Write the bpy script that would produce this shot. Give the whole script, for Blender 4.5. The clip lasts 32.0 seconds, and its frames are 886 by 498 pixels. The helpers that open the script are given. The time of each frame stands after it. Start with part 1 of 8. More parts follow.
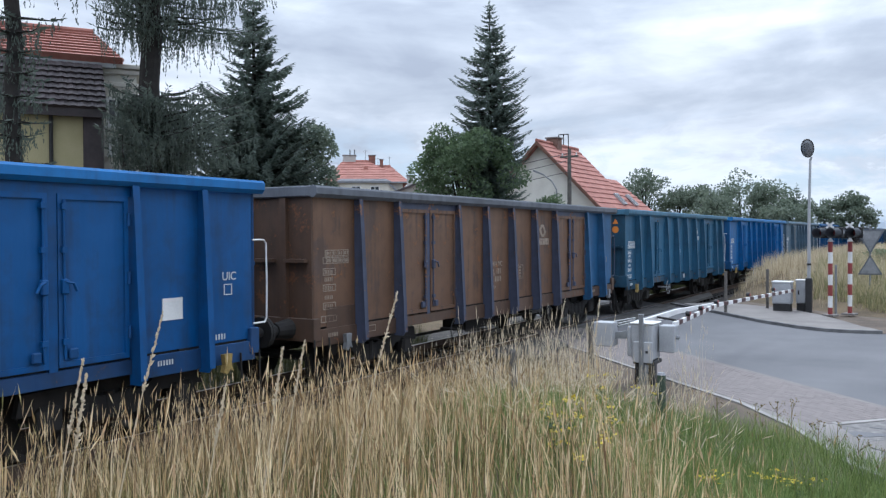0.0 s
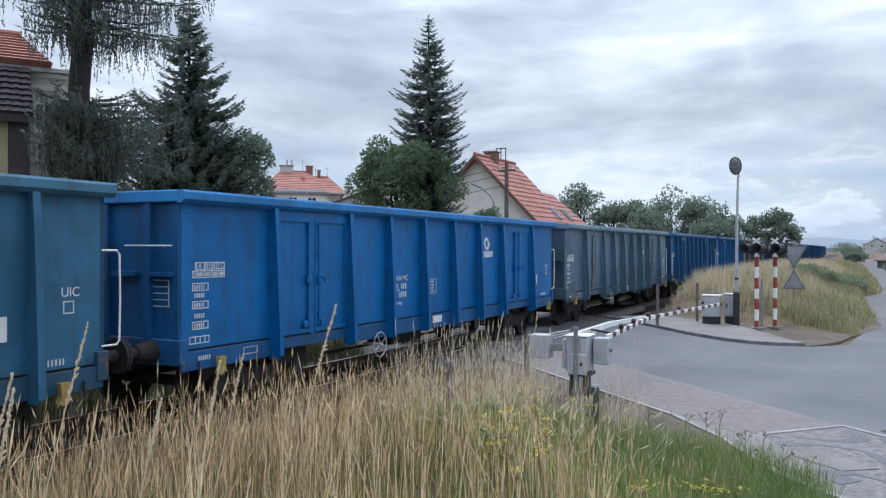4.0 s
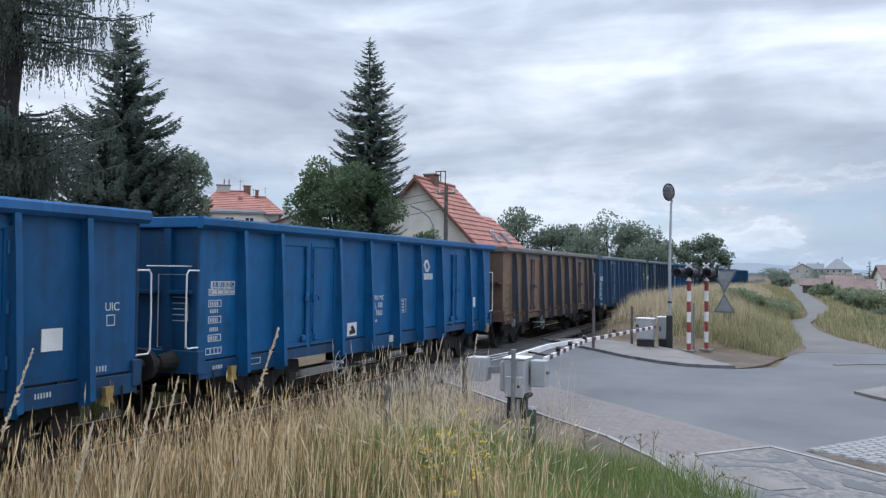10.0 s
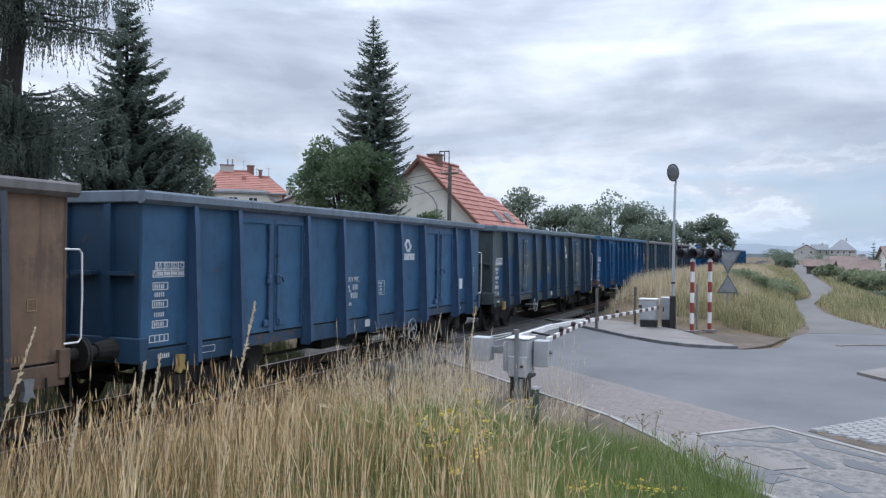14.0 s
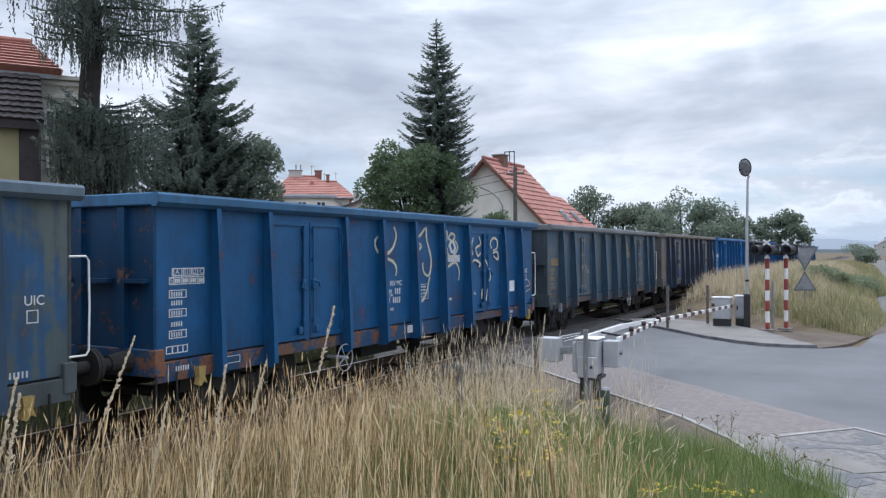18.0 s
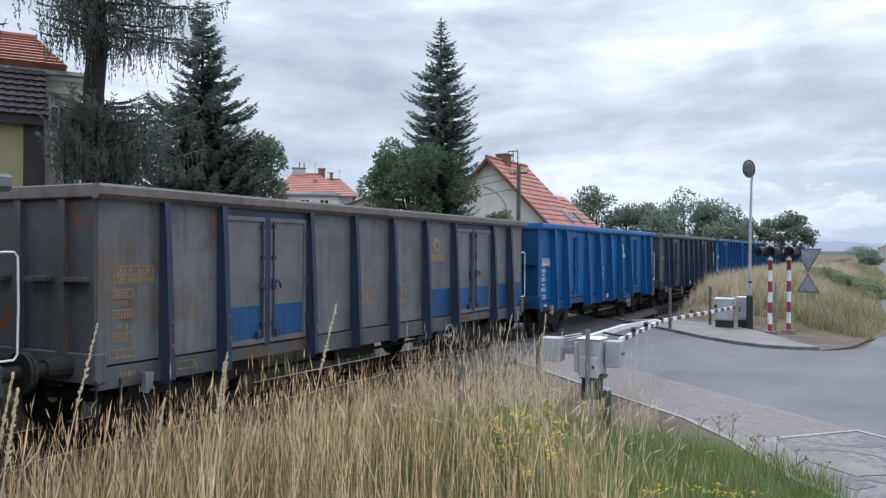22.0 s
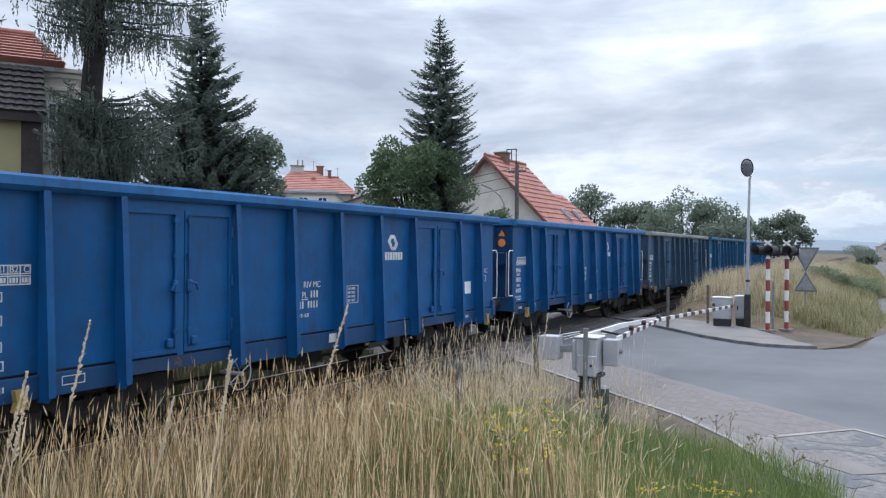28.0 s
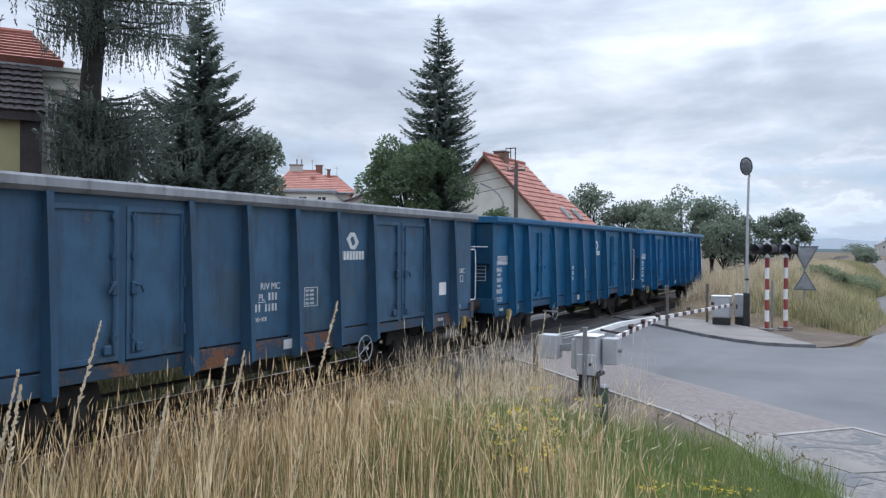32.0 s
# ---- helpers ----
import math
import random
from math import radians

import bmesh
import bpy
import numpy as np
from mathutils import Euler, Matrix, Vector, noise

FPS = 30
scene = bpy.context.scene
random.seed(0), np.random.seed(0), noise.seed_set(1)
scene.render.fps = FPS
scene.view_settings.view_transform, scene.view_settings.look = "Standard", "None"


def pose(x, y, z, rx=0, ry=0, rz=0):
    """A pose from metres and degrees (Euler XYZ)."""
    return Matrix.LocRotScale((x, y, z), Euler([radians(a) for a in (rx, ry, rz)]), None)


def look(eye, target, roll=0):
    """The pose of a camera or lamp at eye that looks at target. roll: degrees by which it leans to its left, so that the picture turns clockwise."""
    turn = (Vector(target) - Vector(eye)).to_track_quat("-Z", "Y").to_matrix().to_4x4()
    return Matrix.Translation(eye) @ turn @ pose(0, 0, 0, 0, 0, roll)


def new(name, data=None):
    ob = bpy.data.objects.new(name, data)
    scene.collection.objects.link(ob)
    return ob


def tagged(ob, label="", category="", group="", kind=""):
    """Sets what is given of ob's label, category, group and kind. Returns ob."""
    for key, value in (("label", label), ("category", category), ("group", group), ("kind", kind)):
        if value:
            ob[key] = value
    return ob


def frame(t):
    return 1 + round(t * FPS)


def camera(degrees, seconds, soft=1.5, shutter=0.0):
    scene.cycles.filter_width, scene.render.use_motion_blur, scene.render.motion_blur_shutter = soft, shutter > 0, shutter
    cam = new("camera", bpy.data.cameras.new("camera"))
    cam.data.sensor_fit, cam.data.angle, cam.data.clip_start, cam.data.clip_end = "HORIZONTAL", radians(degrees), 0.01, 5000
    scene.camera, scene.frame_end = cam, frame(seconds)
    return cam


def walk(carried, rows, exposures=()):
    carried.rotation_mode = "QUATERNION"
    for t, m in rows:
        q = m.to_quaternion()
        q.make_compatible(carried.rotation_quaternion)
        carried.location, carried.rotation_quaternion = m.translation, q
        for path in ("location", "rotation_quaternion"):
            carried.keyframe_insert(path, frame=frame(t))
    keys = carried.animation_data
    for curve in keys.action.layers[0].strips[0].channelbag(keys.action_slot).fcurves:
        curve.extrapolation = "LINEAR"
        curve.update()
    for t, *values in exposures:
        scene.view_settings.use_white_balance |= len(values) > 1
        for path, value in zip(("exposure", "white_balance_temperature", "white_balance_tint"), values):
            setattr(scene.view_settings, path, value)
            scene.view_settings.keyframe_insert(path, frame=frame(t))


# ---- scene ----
cam = camera(56.27, 32.0, soft=1.3)
EYE = (0.0, 0.0, 2.42)
TURNS = [
    (0.0, 89.054, 0.296, -58.746), (0.5, 89.055, 0.262, -58.748), (1.0, 89.051, 0.104, -59.721), (1.5, 89.344, -0.043, -61.149),
    (2.0, 89.767, -0.064, -62.105), (2.5, 89.82, -0.086, -62.168), (3.0, 89.813, -0.071, -62.351), (3.5, 89.783, -0.187, -62.837),
    (5.5, 90.259, -0.14, -63.473), (6.0, 90.255, -0.152, -64.031), (6.5, 90.294, -0.206, -64.133), (7.0, 90.613, -0.656, -64.276),
    (7.5, 91.231, -0.915, -65.859), (8.0, 91.477, -0.923, -67.455), (8.5, 91.472, -0.964, -67.696), (9.0, 91.469, -0.882, -67.688),
    (9.5, 91.462, -0.664, -67.653), (10.0, 91.459, -0.674, -67.272), (10.5, 91.566, -0.688, -67.231), (11.0, 91.569, -0.651, -67.25),
    (11.5, 91.556, -0.762, -67.251), (12.0, 91.142, -0.801, -67.263), (12.5, 90.715, -0.796, -67.263), (13.0, 90.264, -0.775, -67.259),
    (13.5, 90.114, -0.902, -67.26), (14.0, 90.089, -0.775, -67.028), (14.5, 90.092, 0.073, -66.551), (16.5, 90.16, 0.3, -64.46),
    (17.0, 90.159, 0.285, -63.969), (17.5, 90.148, 0.153, -62.919), (18.0, 90.145, 0.146, -62.432), (18.5, 90.149, 0.182, -62.192),
    (19.0, 90.151, 0.166, -62.192), (19.5, 90.125, 0.131, -62.203), (20.0, 90.103, 0.047, -62.223), (20.5, 90.1, -0.289, -62.226),
    (21.0, 90.088, -0.331, -62.226), (21.5, 90.075, -0.328, -62.23), (22.0, 90.068, -0.335, -62.242), (22.5, 90.053, -0.397, -62.262),
    (23.0, 90.049, -0.376, -62.268), (23.5, 90.038, -0.388, -62.278), (24.0, 90.027, -0.382, -62.284), (24.5, 89.994, -0.463, -62.305),
    (25.0, 89.993, -0.467, -62.306), (25.5, 89.999, -0.447, -62.316), (27.5, 89.939, -0.49, -62.361), (28.0, 89.934, -0.478, -62.367),
    (28.5, 89.934, -0.478, -62.367), (29.0, 89.899, -0.48, -62.372), (29.5, 89.897, -0.449, -62.372), (30.0, 89.895, -0.42, -62.386),
    (30.5, 89.887, -0.447, -62.413), (31.0, 89.888, -0.421, -62.411), (31.5, 89.885, -0.412, -62.412), (32.0, 89.864, -0.414, -62.419),
]
walk(cam, [(t, pose(*EYE, rx, ry, rz)) for t, rx, ry, rz in TURNS], exposures=[(0.0, 0.20, 5650, 8.0), (1.0, 0.18, 5700, 8.0), (3.0, 0.13, 5650, 8.0), (7.0, 0.04, 5650, 8.0), (9.0, 0.04, 5700, 8.5), (13.0, 0.09, 5700, 9.0), (17.0, 0.16, 5800, 9.5), (32.0, 0.16, 5750, 9.0)])

# ---------------------------------------------------------------- light
world = bpy.data.worlds.new("overcast_sky")
scene.world = world
world.use_nodes = True


class Nodes:
    """Short calls for a node tree."""

    def __init__(self, tree):
        self.tree = tree
        tree.nodes.clear()

    def add(self, kind, **values):
        node = self.tree.nodes.new(kind)
        for key, value in values.items():
            if key in node.inputs:
                self.feed(node.inputs[key], value)
            else:
                setattr(node, key, value)
        return node

    def feed(self, socket, value):
        if isinstance(value, bpy.types.NodeSocket):
            self.tree.links.new(value, socket)
        else:
            socket.default_value = value

    def math(self, op, a, b=0.5, c=None, clamp=False):
        node = self.tree.nodes.new("ShaderNodeMath")
        node.operation, node.use_clamp = op, clamp
        for i, v in enumerate((a, b) if c is None else (a, b, c)):
            self.feed(node.inputs[i], v)
        return node.outputs[0]

    def vec(self, op, a, b=(0, 0, 0)):
        node = self.tree.nodes.new("ShaderNodeVectorMath")
        node.operation = op
        self.feed(node.inputs[0], a)
        self.feed(node.inputs[1], b)
        return node.outputs[0]

    def noise(self, vector, scale, detail=4.0, rough=0.55, warp=0.0):
        node = self.tree.nodes.new("ShaderNodeTexNoise")
        self.feed(node.inputs["Vector"], vector)
        for key, v in (("Scale", scale), ("Detail", detail), ("Roughness", rough), ("Distortion", warp)):
            self.feed(node.inputs[key], v)
        return node.outputs["Fac"]

    def ramp(self, fac, stops):
        node = self.tree.nodes.new("ShaderNodeValToRGB")
        self.feed(node.inputs[0], fac)
        els = node.color_ramp.elements
        while len(els) < len(stops):
            els.new(0.5)
        for el, (p, c) in zip(els, stops):
            el.position = p
            el.color = (c, c, c, 1) if isinstance(c, (int, float)) else (*c, 1)
        return node.outputs[0]

    def mix(self, fac, a, b, blend="MIX"):
        node = self.tree.nodes.new("ShaderNodeMix")
        node.data_type, node.blend_type = "RGBA", blend
        self.feed(node.inputs[0], fac)
        for socket, v in ((node.inputs[6], a), (node.inputs[7], b)):
            self.feed(socket, v if isinstance(v, bpy.types.NodeSocket) else (*v[:3], 1))
        return node.outputs[2]


def build_sky():
    n = Nodes(world.node_tree)
    sky = n.add("ShaderNodeTexSky", sky_type="NISHITA", sun_disc=False, sun_elevation=radians(52), sun_rotation=radians(40))
    way = n.add("ShaderNodeTexCoord").outputs["Generated"]
    up = n.math("MAXIMUM", n.add("ShaderNodeSeparateXYZ", Vector=way).outputs[2], 0.0)
    # long level cloud bands, lumpier lower down
    bands = n.noise(n.vec("MULTIPLY", way, (1.3, 1.3, 7.5)), 1.5, 6.0, 0.5, 0.55)
    lumps = n.noise(n.vec("MULTIPLY", way, (2.2, 2.2, 6.0)), 3.3, 7.0, 0.55, 0.4)
    fac = n.math("ADD", n.math("MULTIPLY", bands, 0.68), n.math("MULTIPLY", lumps, 0.32))
    cloud = n.ramp(fac, [(0.36, (0.38, 0.40, 0.45)), (0.45, (0.49, 0.51, 0.55)), (0.53, (0.63, 0.64, 0.67)), (0.63, (0.83, 0.83, 0.845))])
    zenith = n.math("ADD", 1.0, n.math("MULTIPLY", n.math("POWER", up, 1.5), 2.5))
    cloud = n.mix(1.0, cloud, n.add("ShaderNodeCombineColor", Red=zenith, Green=zenith, Blue=zenith).outputs[0], "MULTIPLY")
    blue = n.mix(1.0, sky.outputs[0], (0.10, 0.10, 0.10), "MULTIPLY")
    # breaks in the cloud near the horizon, with bright heaped edges
    heaps = n.noise(n.vec("MULTIPLY", way, (5.0, 5.0, 14.0)), 1.6, 7.0, 0.6, 0.3)
    belt = n.ramp(up, [(0.0, 1.0), (0.06, 1.0), (0.15, 0.0)])
    gaps = n.math("MULTIPLY", n.ramp(heaps, [(0.46, 0.0), (0.58, 0.75)]), belt)
    rims = n.math("MULTIPLY", n.ramp(heaps, [(0.36, 0.0), (0.43, 0.6), (0.47, 0.0)]), belt)
    colour = n.mix(gaps, cloud, n.mix(0.55, blue, (0.46, 0.58, 0.74)))
    colour = n.mix(rims, colour, (0.88, 0.91, 0.94))
    low = n.ramp(up, [(0.0, 0.7), (0.05, 0.0)])
    colour = n.mix(low, colour, (0.42, 0.53, 0.66))
    bg = n.add("ShaderNodeBackground", Color=colour, Strength=1.0)
    n.tree.links.new(bg.outputs[0], n.add("ShaderNodeOutputWorld").inputs[0])


build_sky()
sun = new("sun", bpy.data.lights.new("sun", "SUN"))
sun.data.energy, sun.data.angle, sun.data.color = 1.2, radians(18), (1.0, 0.96, 0.9)
sun.matrix_world = look((30, 20, 45), (0, 0, 0))


# ---------------------------------------------------------------- materials
def material(name, build, **sockets):
    m = bpy.data.materials.new(name)
    m.use_nodes = True
    n = Nodes(m.node_tree)
    bsdf = n.add("ShaderNodeBsdfPrincipled")
    out = n.add("ShaderNodeOutputMaterial")
    n.tree.links.new(bsdf.outputs[0], out.inputs[0])
    where = n.add("ShaderNodeTexCoord").outputs["Object"]
    build(n, bsdf, where)
    for key, v in sockets.items():
        n.feed(bsdf.inputs[key.replace("_", " ")], v)
    return m


def bumpy(n, bsdf, height, strength=0.3, distance=0.01):
    b = n.add("ShaderNodeBump", Height=height, Strength=strength, Distance=distance)
    n.tree.links.new(b.outputs[0], bsdf.inputs["Normal"])


def mottled(name, dark, light, scale=3.0, fine=40.0, rough=0.8, bump=0.2, dist=0.006, metallic=0.0):
    def build(n, bsdf, where):
        a, b = n.noise(where, scale, 5.0), n.noise(where, fine, 4.0)
        both = n.math("ADD", n.math("MULTIPLY", a, 0.65), n.math("MULTIPLY", b, 0.35))
        n.feed(bsdf.inputs["Base Color"], n.mix(n.ramp(both, [(0.35, 0.0), (0.65, 1.0)]), dark, light))
        n.feed(bsdf.inputs["Roughness"], n.math("ADD", rough - 0.08, n.math("MULTIPLY", b, 0.16)))
        bumpy(n, bsdf, both, bump, dist)
    return material(name, build, Metallic=metallic)


def wagon_paint(name, base, seed, rust=0.3, rust_colour=(0.16, 0.075, 0.04), fade=None, rough=0.5, blotch=None, level=0.56):
    """Weathered wagon paint: faded patches, rain streaks, rust breaking through, dusty towards worn edges."""
    fade = fade or tuple(min(1, c * 1.42 + 0.012) for c in base)

    def build(n, bsdf, where):
        at = n.vec("ADD", where, (seed * 7.31, seed * 3.7, seed * 5.9))
        wide = n.noise(at, 0.55, 4.0, 0.55)
        streak = n.noise(n.vec("MULTIPLY", at, (7.0, 7.0, 0.55)), 1.0, 4.0, 0.6)
        fine = n.noise(at, 22.0, 5.0, 0.65)
        mid = n.noise(at, 2.6, 6.0, 0.62, 0.3)
        faded = n.ramp(n.math("ADD", n.math("MULTIPLY", wide, 0.6), n.math("MULTIPLY", streak, 0.4)), [(0.38, 0.0), (0.64, 1.0)])
        colour = n.mix(faded, base, fade)
        if blotch:
            # large worn patches in a second colour
            patchy = n.math("ADD", n.math("MULTIPLY", n.noise(n.vec("ADD", at, (11.0, 4.0, 2.0)), 0.9, 5.0, 0.6, 0.4), 0.75), n.math("MULTIPLY", streak, 0.25))
            colour = n.mix(n.ramp(patchy, [(level - 0.03, 0.0), (level + 0.03, 0.85)]), colour, blotch)
        grime = n.ramp(n.math("ADD", n.math("MULTIPLY", streak, 0.55), n.math("MULTIPLY", mid, 0.45)), [(0.44, 0.0), (0.64, 0.72)])
        colour = n.mix(grime, colour, tuple(c * 0.42 + 0.012 for c in base))
        spots = n.math("ADD", n.math("MULTIPLY", mid, 0.7), n.math("MULTIPLY", fine, 0.3))
        lim = 0.72 - 0.3 * rust
        rusty = n.ramp(spots, [(lim, 0.0), (lim + 0.06, 1.0)])
        browns = n.mix(fine, tuple(c * 0.6 for c in rust_colour), tuple(min(1, c * 1.7) for c in rust_colour))
        n.feed(bsdf.inputs["Base Color"], n.mix(rusty, colour, browns))
        n.feed(bsdf.inputs["Roughness"], n.math("ADD", rough, n.math("MULTIPLY", rusty, 0.3)))
        # plates bulge slightly between their welds
        dents = n.noise(n.vec("MULTIPLY", at, (1.0, 1.0, 0.7)), 1.3, 2.0, 0.4)
        bumpy(n, bsdf, n.math("ADD", dents, n.math("MULTIPLY", spots, 0.05)), 0.5, 0.05)
    return material(name, build, Specular_IOR_Level=0.3)


def leafy(m, share):
    """Thin leaves let part of the light through."""
    tree = m.node_tree
    bsdf = next(x for x in tree.nodes if x.type == "BSDF_PRINCIPLED")
    out = next(x for x in tree.nodes if x.type == "OUTPUT_MATERIAL")
    thin = tree.nodes.new("ShaderNodeBsdfTranslucent")
    tree.links.new(bsdf.inputs["Base Color"].links[0].from_socket, thin.inputs["Color"])
    mix = tree.nodes.new("ShaderNodeMixShader")
    mix.inputs[0].default_value = share
    tree.links.new(bsdf.outputs[0], mix.inputs[1])
    tree.links.new(thin.outputs[0], mix.inputs[2])
    tree.links.new(mix.outputs[0], out.inputs[0])
    return m


def foliage(name, dark, light, rough=0.6):
    def build(n, bsdf, where):
        isl = n.add("ShaderNodeNewGeometry").outputs["Random Per Island"]
        patch = n.noise(where, 0.8, 3.0)
        fac = n.math("ADD", n.math("MULTIPLY", isl, 0.6), n.math("MULTIPLY", patch, 0.4))
        n.feed(bsdf.inputs["Base Color"], n.mix(fac, dark, light))
    return leafy(material(name, build, Roughness=rough), 0.5)


def grassy(name, stops):
    def build(n, bsdf, where):
        isl = n.add("ShaderNodeNewGeometry").outputs["Random Per Island"]
        patch = n.ramp(n.noise(where, 0.5, 3.0), [(0.35, 0.0), (0.65, 1.0)])
        fac = n.math("ADD", n.math("MULTIPLY", isl, 0.7), n.math("MULTIPLY", patch, 0.3))
        n.feed(bsdf.inputs["Base Color"], n.ramp(fac, stops))
    return leafy(material(name, build, Roughness=0.65), 0.18)


ASPHALT = mottled("asphalt", (0.092, 0.094, 0.103), (0.155, 0.155, 0.163), 0.45, 130, 0.85, 0.35, 0.006)
LANE = mottled("pale_gravelly_lane", (0.098, 0.095, 0.094), (0.155, 0.148, 0.14), 0.6, 40, 0.92, 0.4, 0.01)
# dark colour stands in for the train's shade on slabs and asphalt
DECK = mottled("train_shaded_deck", (0.03, 0.029, 0.028), (0.085, 0.08, 0.075), 1.4, 40, 0.85, 0.3, 0.005)
CONCRETE = mottled("pale_concrete", (0.15, 0.138, 0.13), (0.23, 0.212, 0.20), 1.1, 60, 0.88, 0.3, 0.005)
PATCHED = mottled("patched_old_surface", (0.09, 0.086, 0.085), (0.25, 0.236, 0.226), 9, 60, 0.88, 0.4, 0.008)
EDGING = mottled("pale_edging_stone", (0.23, 0.22, 0.21), (0.34, 0.325, 0.31), 3, 50, 0.85, 0.2, 0.004)
SOIL = mottled("dry_soil", (0.06, 0.047, 0.037), (0.15, 0.115, 0.085), 1.5, 26, 0.95, 0.6, 0.03)
STRAW_GROUND = mottled("straw_covered_ground", (0.05, 0.036, 0.02), (0.15, 0.11, 0.06), 0.7, 14, 0.95, 0.7, 0.05)
BALLAST = mottled("dark_ballast", (0.022, 0.02, 0.018), (0.07, 0.062, 0.056), 4, 26, 0.9, 1.0, 0.05)
RAIL = mottled("rail_steel", (0.05, 0.033, 0.024), (0.11, 0.075, 0.055), 6, 60, 0.8, 0.2, 0.003)
RAIL_HEAD = mottled("bright_rail_head", (0.30, 0.27, 0.26), (0.5, 0.46, 0.44), 6, 60, 0.3, 0.05, 0.001, 0.9)
DARK_STEEL = mottled("dark_running_gear", (0.006, 0.006, 0.007), (0.026, 0.023, 0.021), 4, 40, 0.8, 0.3, 0.006)
GREY_STEEL = mottled("grey_painted_steel", (0.30, 0.31, 0.33), (0.44, 0.45, 0.47), 2, 40, 0.5, 0.1, 0.002)
ZINC = mottled("zinc_coated_steel", (0.17, 0.18, 0.19), (0.30, 0.31, 0.33), 5, 50, 0.45, 0.1, 0.002, 0.4)
SIGN_BACK = mottled("dull_sign_back", (0.09, 0.10, 0.115), (0.16, 0.17, 0.19), 4, 40, 0.5, 0.1, 0.002, 0.2)
WHITE = mottled("white_paint", (0.62, 0.62, 0.62), (0.80, 0.80, 0.79), 3, 45, 0.5, 0.1, 0.002)
LETTERING = mottled("stencilled_white", (0.42, 0.44, 0.46), (0.70, 0.71, 0.72), 9, 60, 0.6, 0.05, 0.001)
RED = mottled("signal_red_paint", (0.20, 0.03, 0.032), (0.30, 0.06, 0.055), 4, 50, 0.45, 0.1, 0.002)
DARK_RED = mottled("dark_red_band", (0.04, 0.014, 0.015), (0.08, 0.024, 0.025), 5, 50, 0.5, 0.1, 0.002)
BLACK = mottled("black_paint", (0.012, 0.012, 0.013), (0.03, 0.03, 0.032), 5, 50, 0.55, 0.1, 0.002)
YELLOW = mottled("dirty_yellow_paint", (0.24, 0.165, 0.05), (0.40, 0.29, 0.09), 7, 40, 0.6, 0.1, 0.002)
ORANGE = mottled("orange_warning", (0.62, 0.20, 0.03), (0.75, 0.27, 0.05), 8, 50, 0.5, 0.05, 0.001)
WOOD = mottled("grey_weathered_wood", (0.07, 0.065, 0.06), (0.17, 0.155, 0.14), 6, 40, 0.9, 0.5, 0.006)
PLASTER = mottled("off_white_plaster", (0.58, 0.56, 0.50), (0.70, 0.68, 0.62), 1.2, 30, 0.9, 0.2, 0.004)
YELLOW_PLASTER = mottled("yellow_plaster", (0.42, 0.38, 0.21), (0.52, 0.47, 0.28), 1.2, 30, 0.9, 0.2, 0.004)
GREY_PLASTER = mottled("grey_plaster", (0.38, 0.37, 0.35), (0.48, 0.47, 0.45), 1.2, 30, 0.9, 0.2, 0.004)
RED_TILE = mottled("red_roof_tile", (0.27, 0.105, 0.08), (0.42, 0.19, 0.15), 1.4, 9, 0.8, 0.3, 0.01)
DARK_TILE = mottled("dark_roof_tile", (0.035, 0.028, 0.032), (0.075, 0.06, 0.062), 2, 12, 0.6, 0.3, 0.01)
SLATE = mottled("grey_slate", (0.16, 0.17, 0.19), (0.25, 0.26, 0.28), 2, 12, 0.7)
BARK = mottled("bark", (0.016, 0.015, 0.014), (0.042, 0.037, 0.033), 5, 25, 0.95, 0.9, 0.03)
SPRUCE_GREEN = foliage("spruce_needles", (0.07, 0.097, 0.085), (0.16, 0.20, 0.16))
LARCH_GREEN = foliage("drooping_needles", (0.07, 0.095, 0.085), (0.16, 0.19, 0.15))
# darker copy of the needles, shade of the lower core put into colour
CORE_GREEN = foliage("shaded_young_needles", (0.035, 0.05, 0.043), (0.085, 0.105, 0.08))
LEAF_GREEN = foliage("broad_leaves", (0.06, 0.10, 0.055), (0.15, 0.205, 0.10))
# bush leaves made paler in colour in place of haze
SHRUB_GREEN = foliage("grey_green_shrub_leaves", (0.13, 0.165, 0.10), (0.30, 0.33, 0.20))
# leaf colour lightened to stand in for haze over farther trees
HAZED_GREEN = foliage("far_leaves", (0.11, 0.145, 0.11), (0.22, 0.26, 0.19))
DRY_GRASS = grassy("dry_grass_blades", [(0.0, (0.022, 0.015, 0.007)), (0.25, (0.06, 0.042, 0.017)), (0.45, (0.17, 0.12, 0.042)), (0.58, (0.36, 0.27, 0.11)), (0.68, (0.10, 0.085, 0.028)), (0.82, (0.12, 0.14, 0.04)), (1.0, (0.06, 0.09, 0.024))])
GRASS_STEM = grassy("dry_grass_stems", [(0.0, (0.09, 0.05, 0.025)), (0.25, (0.34, 0.22, 0.10)), (0.42, (0.62, 0.46, 0.24)), (0.58, (0.86, 0.72, 0.46)), (0.74, (0.50, 0.34, 0.20)), (0.88, (0.40, 0.34, 0.14)), (1.0, (0.17, 0.17, 0.06))])
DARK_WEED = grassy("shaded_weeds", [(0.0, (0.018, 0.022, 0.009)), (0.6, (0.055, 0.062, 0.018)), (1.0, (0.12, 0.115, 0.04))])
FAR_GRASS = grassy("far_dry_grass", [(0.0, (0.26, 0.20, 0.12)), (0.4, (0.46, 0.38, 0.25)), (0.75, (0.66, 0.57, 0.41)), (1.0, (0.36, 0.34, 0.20))])
